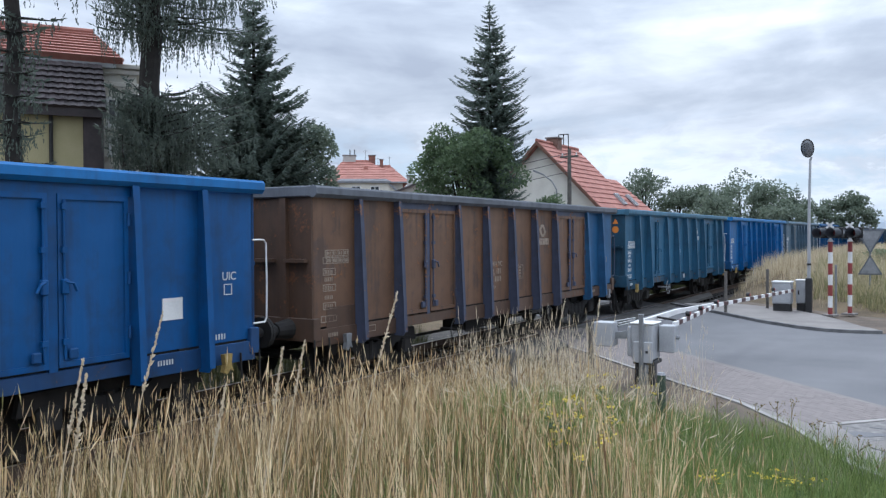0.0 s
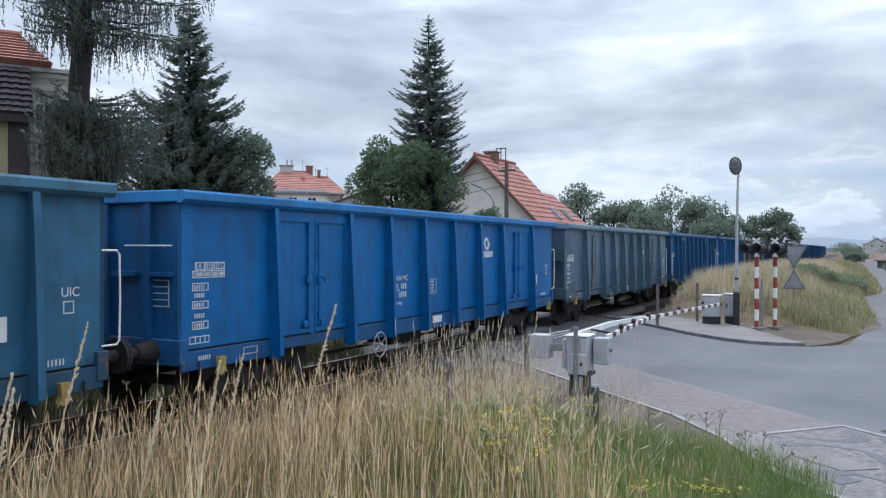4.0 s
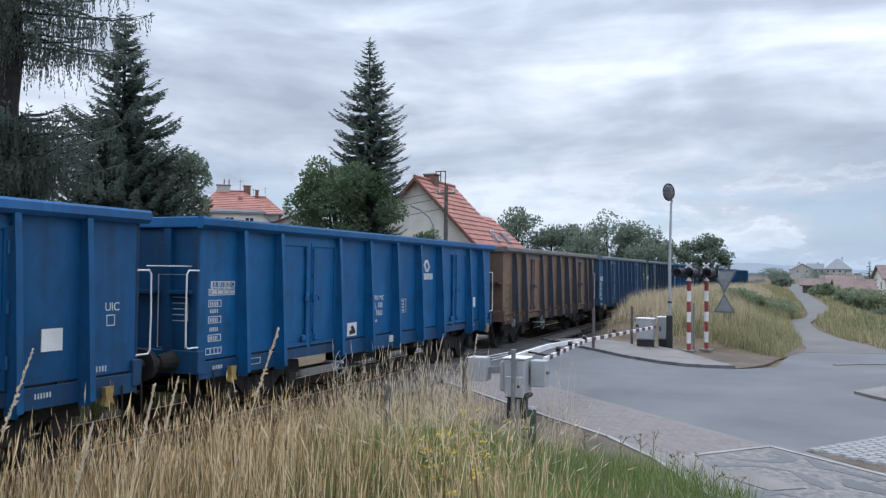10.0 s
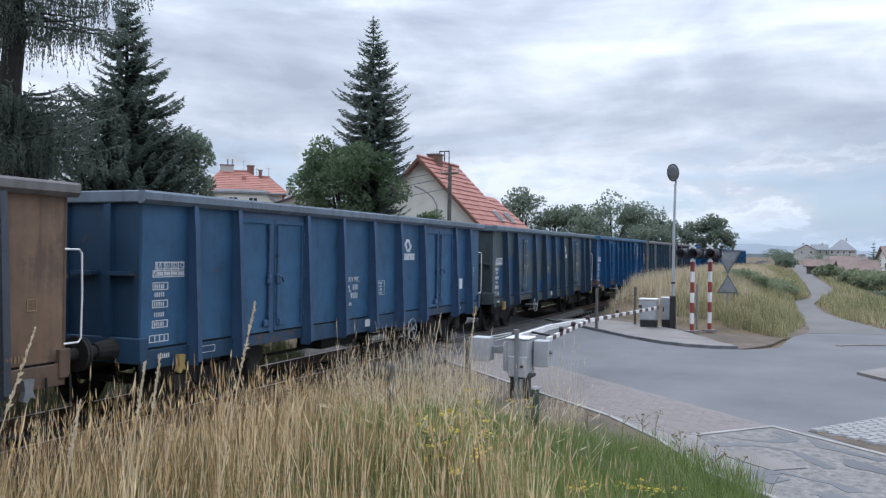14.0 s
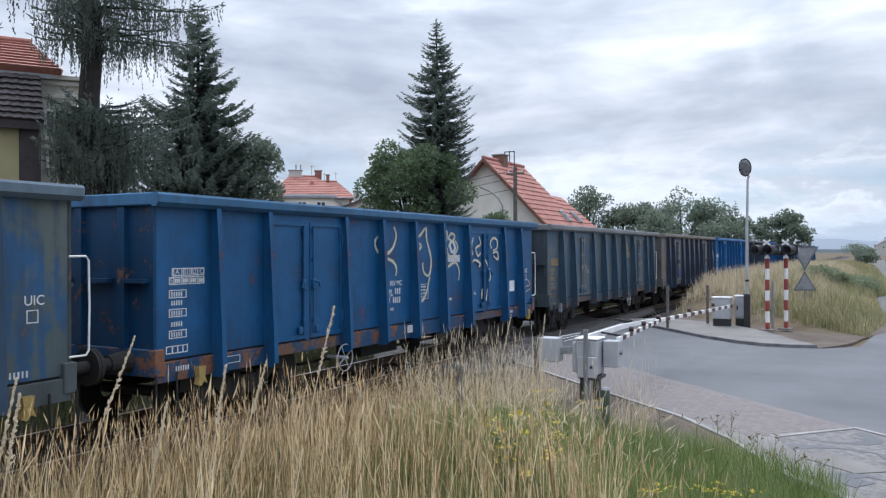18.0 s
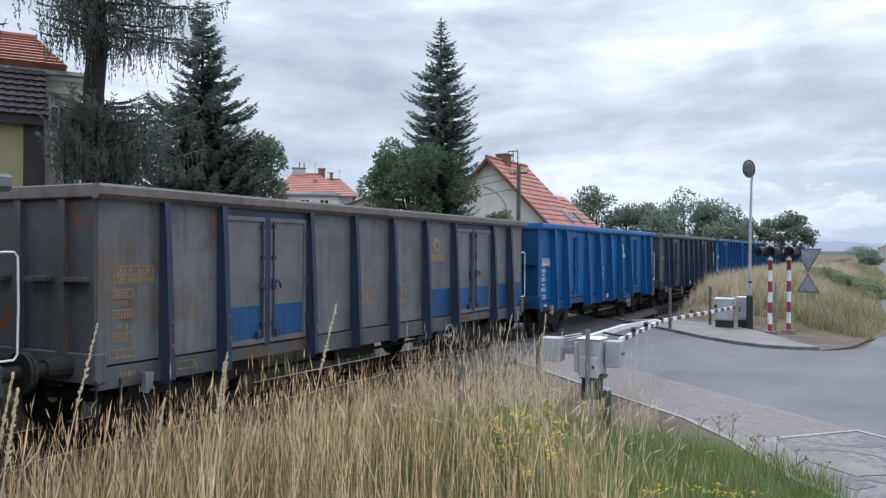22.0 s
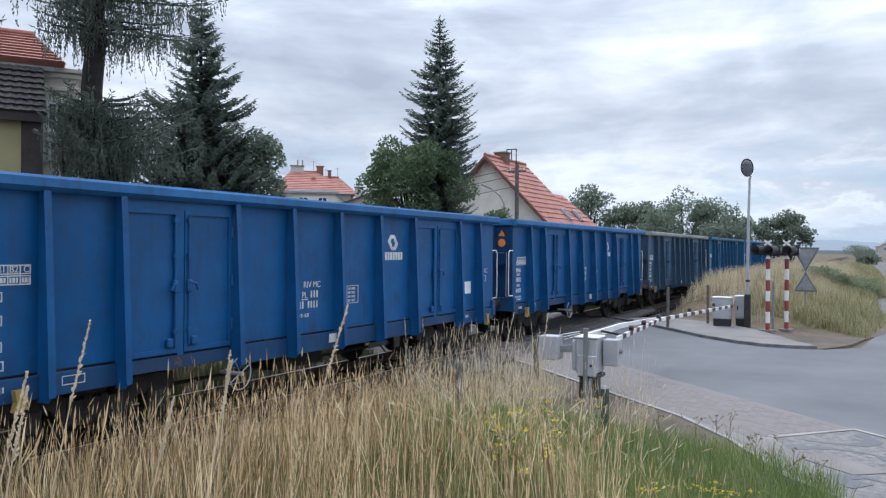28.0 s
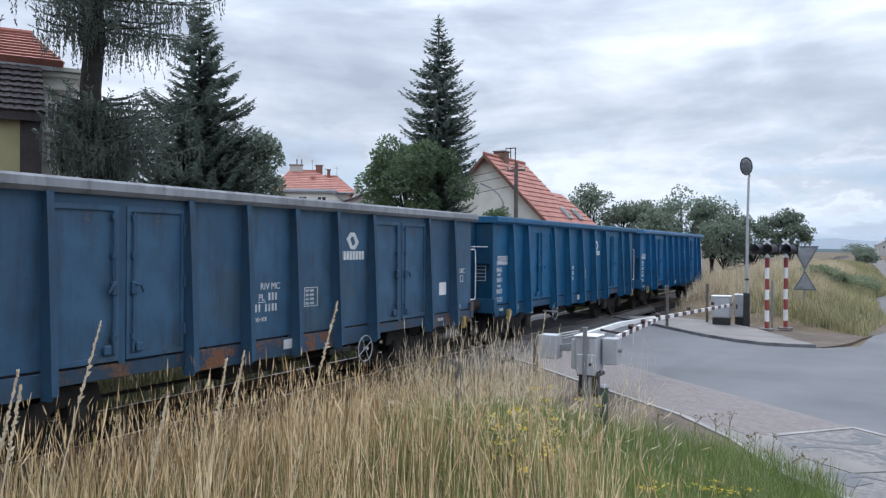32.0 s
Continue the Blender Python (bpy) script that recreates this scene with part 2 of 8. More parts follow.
GREEN_GRASS = grassy("green_grass_blades", [(0.0, (0.06, 0.10, 0.022)), (0.5, (0.15, 0.22, 0.055)), (0.85, (0.27, 0.31, 0.10)), (1.0, (0.44, 0.38, 0.19))])
MEADOW = grassy("rough_meadow_grass", [(0.0, (0.10, 0.115, 0.045)), (0.4, (0.22, 0.22, 0.10)), (0.7, (0.40, 0.35, 0.19)), (1.0, (0.56, 0.47, 0.28))])
CROP = grassy("green_crop_leaves", [(0.0, (0.07, 0.115, 0.045)), (1.0, (0.15, 0.21, 0.085))])
FAINT = mottled("worn_stencil", (0.22, 0.17, 0.13), (0.36, 0.30, 0.24), 9, 60, 0.7, 0.05, 0.001)
SPRAY = mottled("cream_spray_paint", (0.42, 0.38, 0.28), (0.62, 0.57, 0.44), 6, 40, 0.6, 0.05, 0.001)
SEED_HEAD = foliage("seed_heads", (0.56, 0.47, 0.34), (0.80, 0.72, 0.56), 0.8)
FLOWER = foliage("yellow_flowers", (0.55, 0.42, 0.02), (0.75, 0.62, 0.06))


def paver_build(n, bsdf, where):
    one = n.math("FRACT", n.math("ADD", n.add("ShaderNodeObjectInfo").outputs["Random"], n.add("ShaderNodeNewGeometry").outputs["Random Per Island"]))
    grain = n.noise(where, 70.0, 4.0)
    fac = n.math("ADD", n.math("MULTIPLY", one, 0.6), n.math("MULTIPLY", grain, 0.4))
    n.feed(bsdf.inputs["Base Color"], n.ramp(fac, [(0.1, (0.168, 0.147, 0.142)), (0.5, (0.186, 0.163, 0.157)), (0.9, (0.204, 0.180, 0.172))]))
    bumpy(n, bsdf, grain, 0.3, 0.004)


PAVER = material("pinkish_paving_block", paver_build, Roughness=0.9)


def glass_build(n, bsdf, where):
    n.feed(bsdf.inputs["Base Color"], (0.02, 0.025, 0.03, 1))


GLASS = material("dark_window_glass", glass_build, Roughness=0.08)


# ---------------------------------------------------------------- mesh helpers
def part(name, bm, mat, parent=None, label="", smooth=False):
    """Links a bmesh (or a ready mesh) as one mesh object under a thing or a part."""
    if isinstance(bm, bmesh.types.BMesh):
        me = bpy.data.meshes.new(name)
        bm.normal_update()
        bm.to_mesh(me)
        bm.free()
    else:
        me = bm
    if mat and not len(me.materials):
        me.materials.append(mat)
    if smooth:
        me.polygons.foreach_set("use_smooth", [True] * len(me.polygons))
    ob = new(name, me)
    if parent:
        ob.parent = parent
    if label:
        ob["label"] = label
    return ob


def thing(name, label, category, group="", at=None, kind=""):
    ob = tagged(new(name), label, category, group, kind)
    if at is not None:
        ob.matrix_basis = at if isinstance(at, Matrix) else pose(*at)
    return ob


def box(bm, x0, x1, y0, y1, z0, z1, bevel=0.0):
    vs = [bm.verts.new((x, y, z)) for x in (x0, x1) for y in (y0, y1) for z in (z0, z1)]
    fs = [bm.faces.new([vs[i] for i in f]) for f in ((0, 1, 3, 2), (4, 6, 7, 5), (0, 4, 5, 1), (2, 3, 7, 6), (0, 2, 6, 4), (1, 5, 7, 3))]
    if bevel:
        es = {e for f in fs for e in f.edges}
        bmesh.ops.bevel(bm, geom=list(es), offset=bevel, segments=1, affect="EDGES", profile=0.5)
    return bm


def boxed(*a, bevel=0.0):
    return box(bmesh.new(), *a, bevel=bevel)


def loft(bm, rings, cap=True):
    """Rings of equal length joined into a closed skin."""
    vs = [[bm.verts.new(p) for p in ring] for ring in rings]
    m = len(vs[0])
    for a, b in zip(vs, vs[1:]):
        for i in range(m):
            bm.faces.new((a[i], a[(i + 1) % m], b[(i + 1) % m], b[i]))
    if cap:
        bm.faces.new(vs[0][::-1])
        bm.faces.new(vs[-1])
    return bm


def tube(bm, points, radius, sides=8, ends=None, cap=True):
    """A round bar along points; ends: radius at each point."""
    pts = [Vector(p) for p in points]
    rings = []
    ref = None
    for i, p in enumerate(pts):
        d = (pts[min(i + 1, len(pts) - 1)] - pts[max(i - 1, 0)]).normalized()
        if ref is None:
            ref = Vector((0, 0, 1)) if abs(d.z) < 0.9 else Vector((1, 0, 0))
        u = d.cross(ref).normalized()
        w = u.cross(d).normalized()
        ref = w
        r = ends[i] if ends else radius
        rings.append([p + (u * math.cos(a) + w * math.sin(a)) * r for a in (2 * math.pi * k / sides for k in range(sides))])
    return loft(bm, rings, cap)


def slab(bm, outline, z0, z1):
    """A flat plate over an outline in plan."""
    return loft(bm, [[(x, y, z0) for x, y in outline], [(x, y, z1) for x, y in outline]])


def plate_xz(bm, outline, y0, y1):
    return loft(bm, [[(x, y0, z) for x, z in outline], [(x, y1, z) for x, z in outline]])


def skin(name, verts, faces, mat, parent=None, label=""):
    me = bpy.data.meshes.new(name)
    me.from_pydata([tuple(v) for v in verts], [], [tuple(f) for f in faces])
    me.materials.append(mat)
    ob = new(name, me)
    if parent:
        ob.parent = parent
    if label:
        ob["label"] = label
    return ob


def quads(name, corners, mat, parent=None, tri=False):
    """Many loose quads (n, 4, 3) or triangles (n, 3, 3) as one mesh."""
    k = 3 if tri else 4
    pts = np.asarray(corners, dtype=np.float32).reshape(-1, 3)
    n = len(pts) // k
    me = bpy.data.meshes.new(name)
    me.vertices.add(len(pts))
    me.vertices.foreach_set("co", pts.ravel())
    me.loops.add(len(pts))
    me.loops.foreach_set("vertex_index", np.arange(len(pts), dtype=np.int32))
    me.polygons.add(n)
    me.polygons.foreach_set("loop_start", np.arange(0, len(pts), k, dtype=np.int32))
    me.update(calc_edges=True)
    me.materials.append(mat)
    ob = new(name, me)
    if parent:
        ob.parent = parent
    return ob


# ---------------------------------------------------------------- ground
def ease(a, b, v):
    k = np.clip((np.asarray(v, dtype=float) - a) / (b - a), 0, 1)
    return k * k * (3 - 2 * k)


def ground_z(x, y):
    """Height of the land: a bank where the viewer stands, a mound beyond the road, fields that fall away on one side."""
    x, y = np.asarray(x, dtype=float), np.asarray(y, dtype=float)
    e = x - y
    z = -0.07 + 0 * x
    z = z + 0.88 * ease(7.2, 1.2, e) * ease(7.2, 2.0, y)
    z = z + 1.05 * ease(23.6, 30.5, e) * ease(-0.4, 2.9, y) * ease(8.0, 6.2, y) * (1 - 0.5 * ease(70, 150, x))
    z = z - 0.36 * ease(6.8, 7.6, y) * ease(14.4, 12.6, y)
    z = z - 0.95 * ease(-2.8, -6.5, y) * ease(42, 72, x) - 0.9 * ease(-4, -22, y) * ease(24, 40, x)
    return z


def build_ground():
    def steps(bounds):
        out = []
        for a, b, d in bounds:
            out += list(np.arange(a, b, d))
        return np.array(out + [bounds[-1][1]])
    xs = steps([(-3000, -200, 350), (-200, -20, 30), (-20, -2, 2), (-2, 46, 0.5), (46, 100, 3), (100, 300, 25), (300, 3000, 300)])
    ys = steps([(-3000, -200, 350), (-200, -26, 29), (-26, -8, 2), (-8, 13, 0.5), (13, 60, 5), (60, 300, 40), (300, 3000, 300)])
    gx, gy = np.meshgrid(xs, ys, indexing="ij")
    rough = np.array([noise.noise((a * 0.6, b * 0.6, 0.0)) for a, b in zip(gx.ravel(), gy.ravel())]).reshape(gx.shape)
    gz = ground_z(gx, gy)
    gz = gz + rough * 0.05 * np.clip((gz + 0.07) * 2, 0, 1)
    n = len(ys)
    verts = np.stack([gx, gy, gz], -1).reshape(-1, 3)
    faces = [(i * n + j, (i + 1) * n + j, (i + 1) * n + j + 1, i * n + j + 1) for i in range(len(xs) - 1) for j in range(n - 1)]
    ob = skin("ground", verts, faces, STRAW_GROUND)
    ob.data.polygons.foreach_set("use_smooth", [True] * len(faces))
    tagged(ob, "dry straw-covered earth bank and fields", "ground", kind="structure")


build_ground()


def flat_piece(name, outline, z0, z1, mat, label, category, kind="structure"):
    ob = part(name, slab(bmesh.new(), outline, z0, z1), mat)
    bm = bmesh.new()
    bm.from_mesh(ob.data)
    bmesh.ops.recalc_face_normals(bm, faces=bm.faces)
    bm.to_mesh(ob.data)
    bm.free()
    return tagged(ob, label, category, kind=kind)


ROAD = [(12.48, 0.25), (40.2, 28), (48, 28), (26.35, 6.32), (23.67, 4.21), (22.7, 3.2), (22.3, 2.51), (22.39, 1.13), (23.3, 0.35), (27.1, -0.02), (28.5, -0.4),
        (30.2, -2.95), (27, -4.6), (24, -8), (22, -16), (20, -60), (6, -60), (7, -12), (9.0, -4), (11.22, -1.15)]


def smooth_line(points, n=6):
    """A flowing line through points."""
    p = [Vector(points[0])] + [Vector(q) for q in points] + [Vector(points[-1])]
    out = []
    for i in range(1, len(p) - 2):
        for k in range(n):
            t = k / n
            out.append(tuple(0.5 * (2 * p[i] + (p[i + 1] - p[i - 1]) * t + (2 * p[i - 1] - 5 * p[i] + 4 * p[i + 1] - p[i + 2]) * t * t + (3 * p[i] - p[i - 1] - 3 * p[i + 1] + p[i + 2]) * t ** 3)))
    return out + [tuple(p[-1])]


LANE_LEFT = [(28.0, -0.42), (31.7, -0.42), (35.5, -0.28), (40, -0.1), (44.75, 0.0), (48, -0.15), (51, -0.8), (56, -1.0), (65, -0.95), (74, -0.9), (115, -0.2), (222, 1.0)]
LANE_RIGHT = [(29.2, -3.4), (30.2, -2.95), (33.2, -2.2), (36.3, -1.53), (40, -1.12), (45.3, -0.95), (50.4, -1.4), (57, -2.0), (66, -2.6), (75, -2.55), (117, -2.2), (229, -3.0)]
flat_piece("lane", smooth_line(LANE_LEFT) + smooth_line(LANE_RIGHT)[::-1], -0.07, 0.005, LANE, "pale gravelly lane winding away beside the mound", "road")
flat_piece("road", ROAD, -0.06, 0.0, ASPHALT, "worn grey asphalt road over the level crossing", "road")
flat_piece("pavement", [(8.7, 0.0), (9.49, 0.76), (11.02, 1.55), (12.2, 2.42), (13.7, 3.97), (16.57, 6.82), (17.5, 7.75), (20.05, 7.75), (12.48, 0.25), (11.47, 1.19)],
           -0.07, 0.022, CONCRETE, "pale worn concrete footpath beside the road", "pavement")
flat_piece("pavement", [(11.42, 1.19), (12.46, 0.25), (11.22, -1.15), (9.0, -4.0), (6.5, -7), (2.5, -7), (4.5, -3.0), (8.72, 0.0)],
           -0.07, 0.012, PATCHED, "patched old paving with dark repairs", "pavement")
flat_piece("pavement", [(26.35, 6.32), (23.67, 4.21), (22.7, 3.2), (22.3, 2.51), (22.25, 1.9), (22.42, 1.32), (22.9, 1.5), (23.4, 1.85), (24.6, 2.35), (26.3, 3.2), (27.8, 4.3), (29.4, 6.6), (28.2, 7.6)],
           -0.07, 0.07, CONCRETE, "grey footway with a low kerb on the far roadside", "pavement")
flat_piece("verge", [(22.42, 1.25), (22.9, 1.5), (23.4, 1.85), (24.6, 2.35), (26.3, 3.2), (27.8, 4.3), (29.4, 6.6), (32, 6.6), (34, 1.5), (33, -0.35), (30, -0.5), (28.3, -0.44), (26.8, -0.05), (25.5, 0.3), (24, 0.55), (23, 0.9)],
           -0.07, 0.006, SOIL, "bare brown soil beside the footway", "ground")

flat_piece("verge", [(9.49, 0.80), (11.0, 1.6), (12.15, 2.47), (13.65, 4.02), (16.5, 6.87), (15.4, 7.1), (12.2, 4.5), (10.2, 3.1), (9.4, 2.1), (8.4, 0.9)],
           -0.09, 0.004, SOIL, "bare brown earth beside the footpath", "ground")


TRACK_Y, TRACK_SLOPE, RAIL_Z = 9.12, 0.0065, 0.012


def on_track(s):
    """The pose of a thing on the rails, s metres along the track."""
    return pose(s, TRACK_Y + TRACK_SLOPE * s, RAIL_Z, 0, 0, math.degrees(math.atan(TRACK_SLOPE)))


def build_track():
    Y = 0.0
    bed = bmesh.new()
    prof = [(-2.3, -0.6), (-1.7, -0.26), (1.6, -0.26), (2.6, -0.40), (4.1, -0.42), (4.3, -0.6)]
    loft(bed, [[(x, y, z) for y, z in prof] for x in (-80, 400)])
    tagged(part("track_bed", bed, BALLAST), "dark stone ballast under the railway track", "ground", kind="structure").matrix_basis = on_track(0.0)
    track = thing("railway_track", "worn steel railway track on dark sleepers", "track", kind="structure", at=on_track(0.0))
    for y in (Y - 0.7535, Y + 0.7535):
        bm = bmesh.new()
        prof = [(-0.07, -0.17), (0.07, -0.17), (0.07, -0.15), (0.012, -0.13), (0.012, -0.05), (0.035, -0.04), (0.036, -0.004), (0.025, 0.0),
                (-0.025, 0.0), (-0.036, -0.004), (-0.035, -0.04), (-0.012, -0.05), (-0.012, -0.13), (-0.07, -0.15)]
        loft(bm, [[(x, y + a, b) for a, b in prof] for x in (-80, 400)])
        part("rail", bm, RAIL, track)
        part("rail_head", boxed(-80, 400, y - 0.026, y + 0.026, 0.0005, 0.003), RAIL_HEAD, track, "bright worn rail head")
    me = None
    for i in range(90):
        if me is None:
            bm = boxed(-0.13, 0.13, -1.3, 1.3, -0.3, -0.165, bevel=0.02)
            ob = part("sleeper", bm, DARK_STEEL, track)
            me = ob.data
        else:
            ob = part("sleeper", me, None, track)
        ob.location = (-4 + i * 0.6, Y, 0)
    deck = thing("crossing_deck", "concrete slabs between the rails of the level crossing", "crossing", kind="structure", at=on_track(0.0))
    for i in range(12):
        x = 18.2 + i * 0.9
        part("slab", boxed(x, x + 0.88, Y - 0.66, Y + 0.66, -0.16, -0.015, bevel=0.01), DECK, deck)
        part("slab", boxed(x - 0.9, x - 0.02, Y - 1.7, Y - 0.84, -0.16, -0.015, bevel=0.01), DECK, deck)
        part("slab", boxed(x + 0.9, x + 1.78, Y + 0.84, Y + 1.7, -0.16, -0.015, bevel=0.01), DECK, deck)


build_track()
# thin dark sheet on the road paints in shade beside the train
flat_piece("road_strip", [(14.8, 6.75), (16.4, 6.95), (19.6, 7.3), (23.5, 7.55), (33.0, 7.75), (35.0, 8.35), (26.0, 8.25), (14.8, 8.15)], -0.05, 0.0262, DECK, "dark strip of asphalt beside the rails, coloured as the train's shade", "road")

# ---------------------------------------------------------------- wagons
CACHE = {}


def shared(key, make):
    """A mesh built once; each call gives a copy that takes its own paint."""
    if key not in CACHE:
        me = bpy.data.meshes.new(key[0] if isinstance(key, tuple) else key)
        bm = make()
        bmesh.ops.recalc_face_normals(bm, faces=bm.faces)
        bm.to_mesh(me)
        bm.free()
        CACHE[key] = me
    return CACHE[key].copy()


def wagon_layout(length, end=1.95, wide=1.95):
    """Stations of the side posts, and the two door openings, from the middle."""
    half = length / 2
    mid = 5 if length > 13.5 else 4
    d0, d1 = -half + end, -half + end + wide
    posts = [d0, d1] + [d1 + (-2 * d1) * i / mid for i in range(1, mid)] + [-d1, -d0]
    if mid == 4:
        posts = [-half + end * 0.48] + posts + [half - end * 0.48]
    return posts, [(d0, d1), (-d1, -d0)]


def post_mesh(side):
    def make():
        bm = bmesh.new()
        w = 0.045
        out = lambda z: 1.435 + 0.10 * (2.98 - z) / 2.2
        prof = [(2.98, 1.425), (2.55, out(2.55)), (1.25, out(1.25)), (0.80, 1.53), (0.74, 1.47), (0.74, 1.30), (2.98, 1.30)]
        # web plate
        loft(bm, [[(x, side * y, z) for z, y in prof] for x in (-0.006, 0.006)])
        # outer flange
        rings = [[(-w, side * (y - 0.006), z), (w, side * (y - 0.006), z), (w, side * (y + 0.006), z), (-w, side * (y + 0.006), z)] for z, y in prof[:4]]
        loft(bm, rings)
        return bm
    return make


def leaf_mesh(width, side):
    def make():
        bm = bmesh.new()
        y0, y1, y2 = side * 1.295, side * 1.335, side * 1.36
        box(bm, -width / 2, width / 2, min(y0, y1), max(y0, y1), 1.06, 2.86)
        ya, yb = min(y1, y2), max(y1, y2)
        f = 0.05
        box(bm, -width / 2, -width / 2 + f, ya, yb, 1.06, 2.86)
        box(bm, width / 2 - f, width / 2, ya, yb, 1.06, 2.86)
        box(bm, -width / 2 + f, width / 2 - f, ya, yb, 2.80, 2.86)
        box(bm, -width / 2 + f, width / 2 - f, ya, yb, 1.06, 1.12)
        return bm
    return make


def bar_row(bm, x0, z0, widths, height, side, gap=0.025, y=1.307):
    """Unreadable writing as a row of upright bars."""
    x = x0
    for w in widths:
        if w > 0:
            box(bm, x, x + w, min(side * (y - 0.012), side * y), max(side * (y - 0.012), side * y), z0, z0 + height)
        x += abs(w) + gap


def glyph_row(bm, rng, x0, z0, count, height, side, blanks=(), y=1.307):
    """Unreadable writing: one plain bar for each figure."""
    ya, yb = min(side * (y - 0.012), side * y), max(side * (y - 0.012), side * y)
    for i in range(count):
        if i not in blanks:
            x = x0 + i * height * 0.68
            box(bm, x, x + height * (0.26 + 0.08 * rng.random()), ya, yb, z0, z0 + height)


def frame_box(bm, x0, x1, z0, z1, side, k=0.012, y=1.308):
    ya, yb = min(side * (y - 0.012), side * y), max(side * (y - 0.012), side * y)
    box(bm, x0, x1, ya, yb, z0, z0 + k)
    box(bm, x0, x1, ya, yb, z1 - k, z1)
    box(bm, x0, x0 + k, ya, yb, z0 + k, z1 - k)
    box(bm, x1 - k, x1, ya, yb, z0 + k, z1 - k)


def emblem(bm, cx, cz, r, side, y=1.308):
    """Two hooked strokes that face each other, as a plain company mark."""
    ya, yb = side * (y - 0.012), side * y
    hook = [(-1.25, 0.15), (-0.55, 0.95), (0.35, 0.95), (0.75, 0.5), (0.1, 0.5), (-0.3, 0.5), (-0.55, 0.15), (-0.2, -0.35), (-0.5, -0.75)]
    for turn in (1, -1):
        for tri in ((0, 1, 5, 6), (1, 2, 3, 5), (0, 6, 7, 8)):
            plate_xz(bm, [(cx + turn * hook[i][0] * r, cz + turn * hook[i][1] * r) for i in tri], ya, yb)


def block_row(bm, cx, z0, count, height, side, y=1.308):
    """A name that is not lettered: a close row of plain blocks."""
    step = height * 0.64
    for i in range(count):
        x = cx + (i - count / 2) * step
        box(bm, x, x + step * 0.72, min(side * (y - 0.012), side * y), max(side * (y - 0.012), side * y), z0, z0 + height)


def text_mesh(word, size):
    """Readable words in the built-in font, standing upright and facing -y."""
    cu = bpy.data.curves.new("words", "FONT")
    cu.body, cu.size, cu.extrude = word, size, 0.002
    ob = bpy.data.objects.new("words", cu)
    me = bpy.data.meshes.new_from_object(ob)
    bpy.data.objects.remove(ob)
    me.transform(Matrix.Rotation(radians(90), 4, "X"))
    me.materials.clear()
    return me


def bogie(parent, x):
    bg = part("bogie", shared("bogie_frame", bogie_frame), DARK_STEEL, parent)
    bg.location = (x, 0, 0)
    for dx in (-0.9, 0.9):
        for s in (-1, 1):
            ab = part("axle_box", shared(("axle_box", s), lambda: boxed(-0.15, 0.15, min(s * 0.93, s * 1.12), max(s * 0.93, s * 1.12), 0.33, 0.62, bevel=0.04)), DARK_STEEL, bg)
            ab.location = (dx, 0, 0)
    return bg


def bogie_frame():
    bm = bmesh.new()
    for s in (-1, 1):
        side = [(-1.25, 0.55), (-1.2, 0.78), (-0.6, 0.80), (-0.35, 0.62), (0.35, 0.62), (0.6, 0.80), (1.2, 0.78), (1.25, 0.55), (0.62, 0.56), (0.4, 0.36), (-0.4, 0.36), (-0.62, 0.56)]
        plate_xz(bm, side, s * 0.96, s * 1.04)
    box(bm, -0.22, 0.22, -0.96, 0.96, 0.5, 0.86)
    for s in (-1, 1):
        for dx in (-0.35, -0.12, 0.12, 0.35):
            tube(bm, [(dx, s * 1.0, 0.36), (dx, s * 1.0, 0.66)], 0.07, 8)
    return bm


def wheelset_mesh():
    bm = bmesh.new()
    tube(bm, [(0, -0.95, 0), (0, 0.95, 0)], 0.08, 10)
    for s in (-1, 1):
        prof = [(0.46, 0.685), (0.49, 0.69), (0.465, 0.72), (0.455, 0.82), (0.38, 0.82), (0.36, 0.76), (0.15, 0.75), (0.15, 0.68), (0.38, 0.69)]
        rings = []
        for i in range(20):
            a = 2 * math.pi * i / 20
            rings.append([(math.cos(a) * r, s * y, math.sin(a) * r) for r, y in prof])
        vs = [[bm.verts.new(p) for p in ring] for ring in rings]
        m = len(prof)
        for a, b in zip(vs, vs[1:] + vs[:1]):
            for i in range(m):
                bm.faces.new((a[i], a[(i + 1) % m], b[(i + 1) % m], b[i]))
        # four lightening bosses make the turning visible
        for q in range(4):
            a = math.pi / 2 * q
            box(bm, math.cos(a) * 0.27 - 0.04, math.cos(a) * 0.27 + 0.04, min(s * 0.75, s * 0.775), max(s * 0.75, s * 0.775), math.sin(a) * 0.27 - 0.04, math.sin(a) * 0.27 + 0.04)
    return bm


def ring_mesh(r, t, n=20):
    bm = bmesh.new()
    pts = [(math.cos(2 * math.pi * i / n) * r, 0, math.sin(2 * math.pi * i / n) * r) for i in range(n)]
    vs = []
    for i in range(n):
        a = 2 * math.pi * i / n
        u = Vector((math.cos(a), 0, math.sin(a)))
        vs.append([bm.verts.new(Vector(pts[i]) + u * math.cos(b) * t + Vector((0, math.sin(b) * t, 0))) for b in (2 * math.pi * k / 6 for k in range(6))])
    for a, b in zip(vs, vs[1:] + vs[:1]):
        for i in range(6):
            bm.faces.new((a[i], a[(i + 1) % 6], b[(i + 1) % 6], b[i]))
    for k in range(2):
        a = math.pi * k / 2 + 0.5
        tube(bm, [(-math.cos(a) * r, 0, -math.sin(a) * r), (math.cos(a) * r, 0, math.sin(a) * r)], t * 0.8, 5)
    tube(bm, [(0, -0.05, 0), (0, 0.35, 0)], 0.03, 6)
    return bm


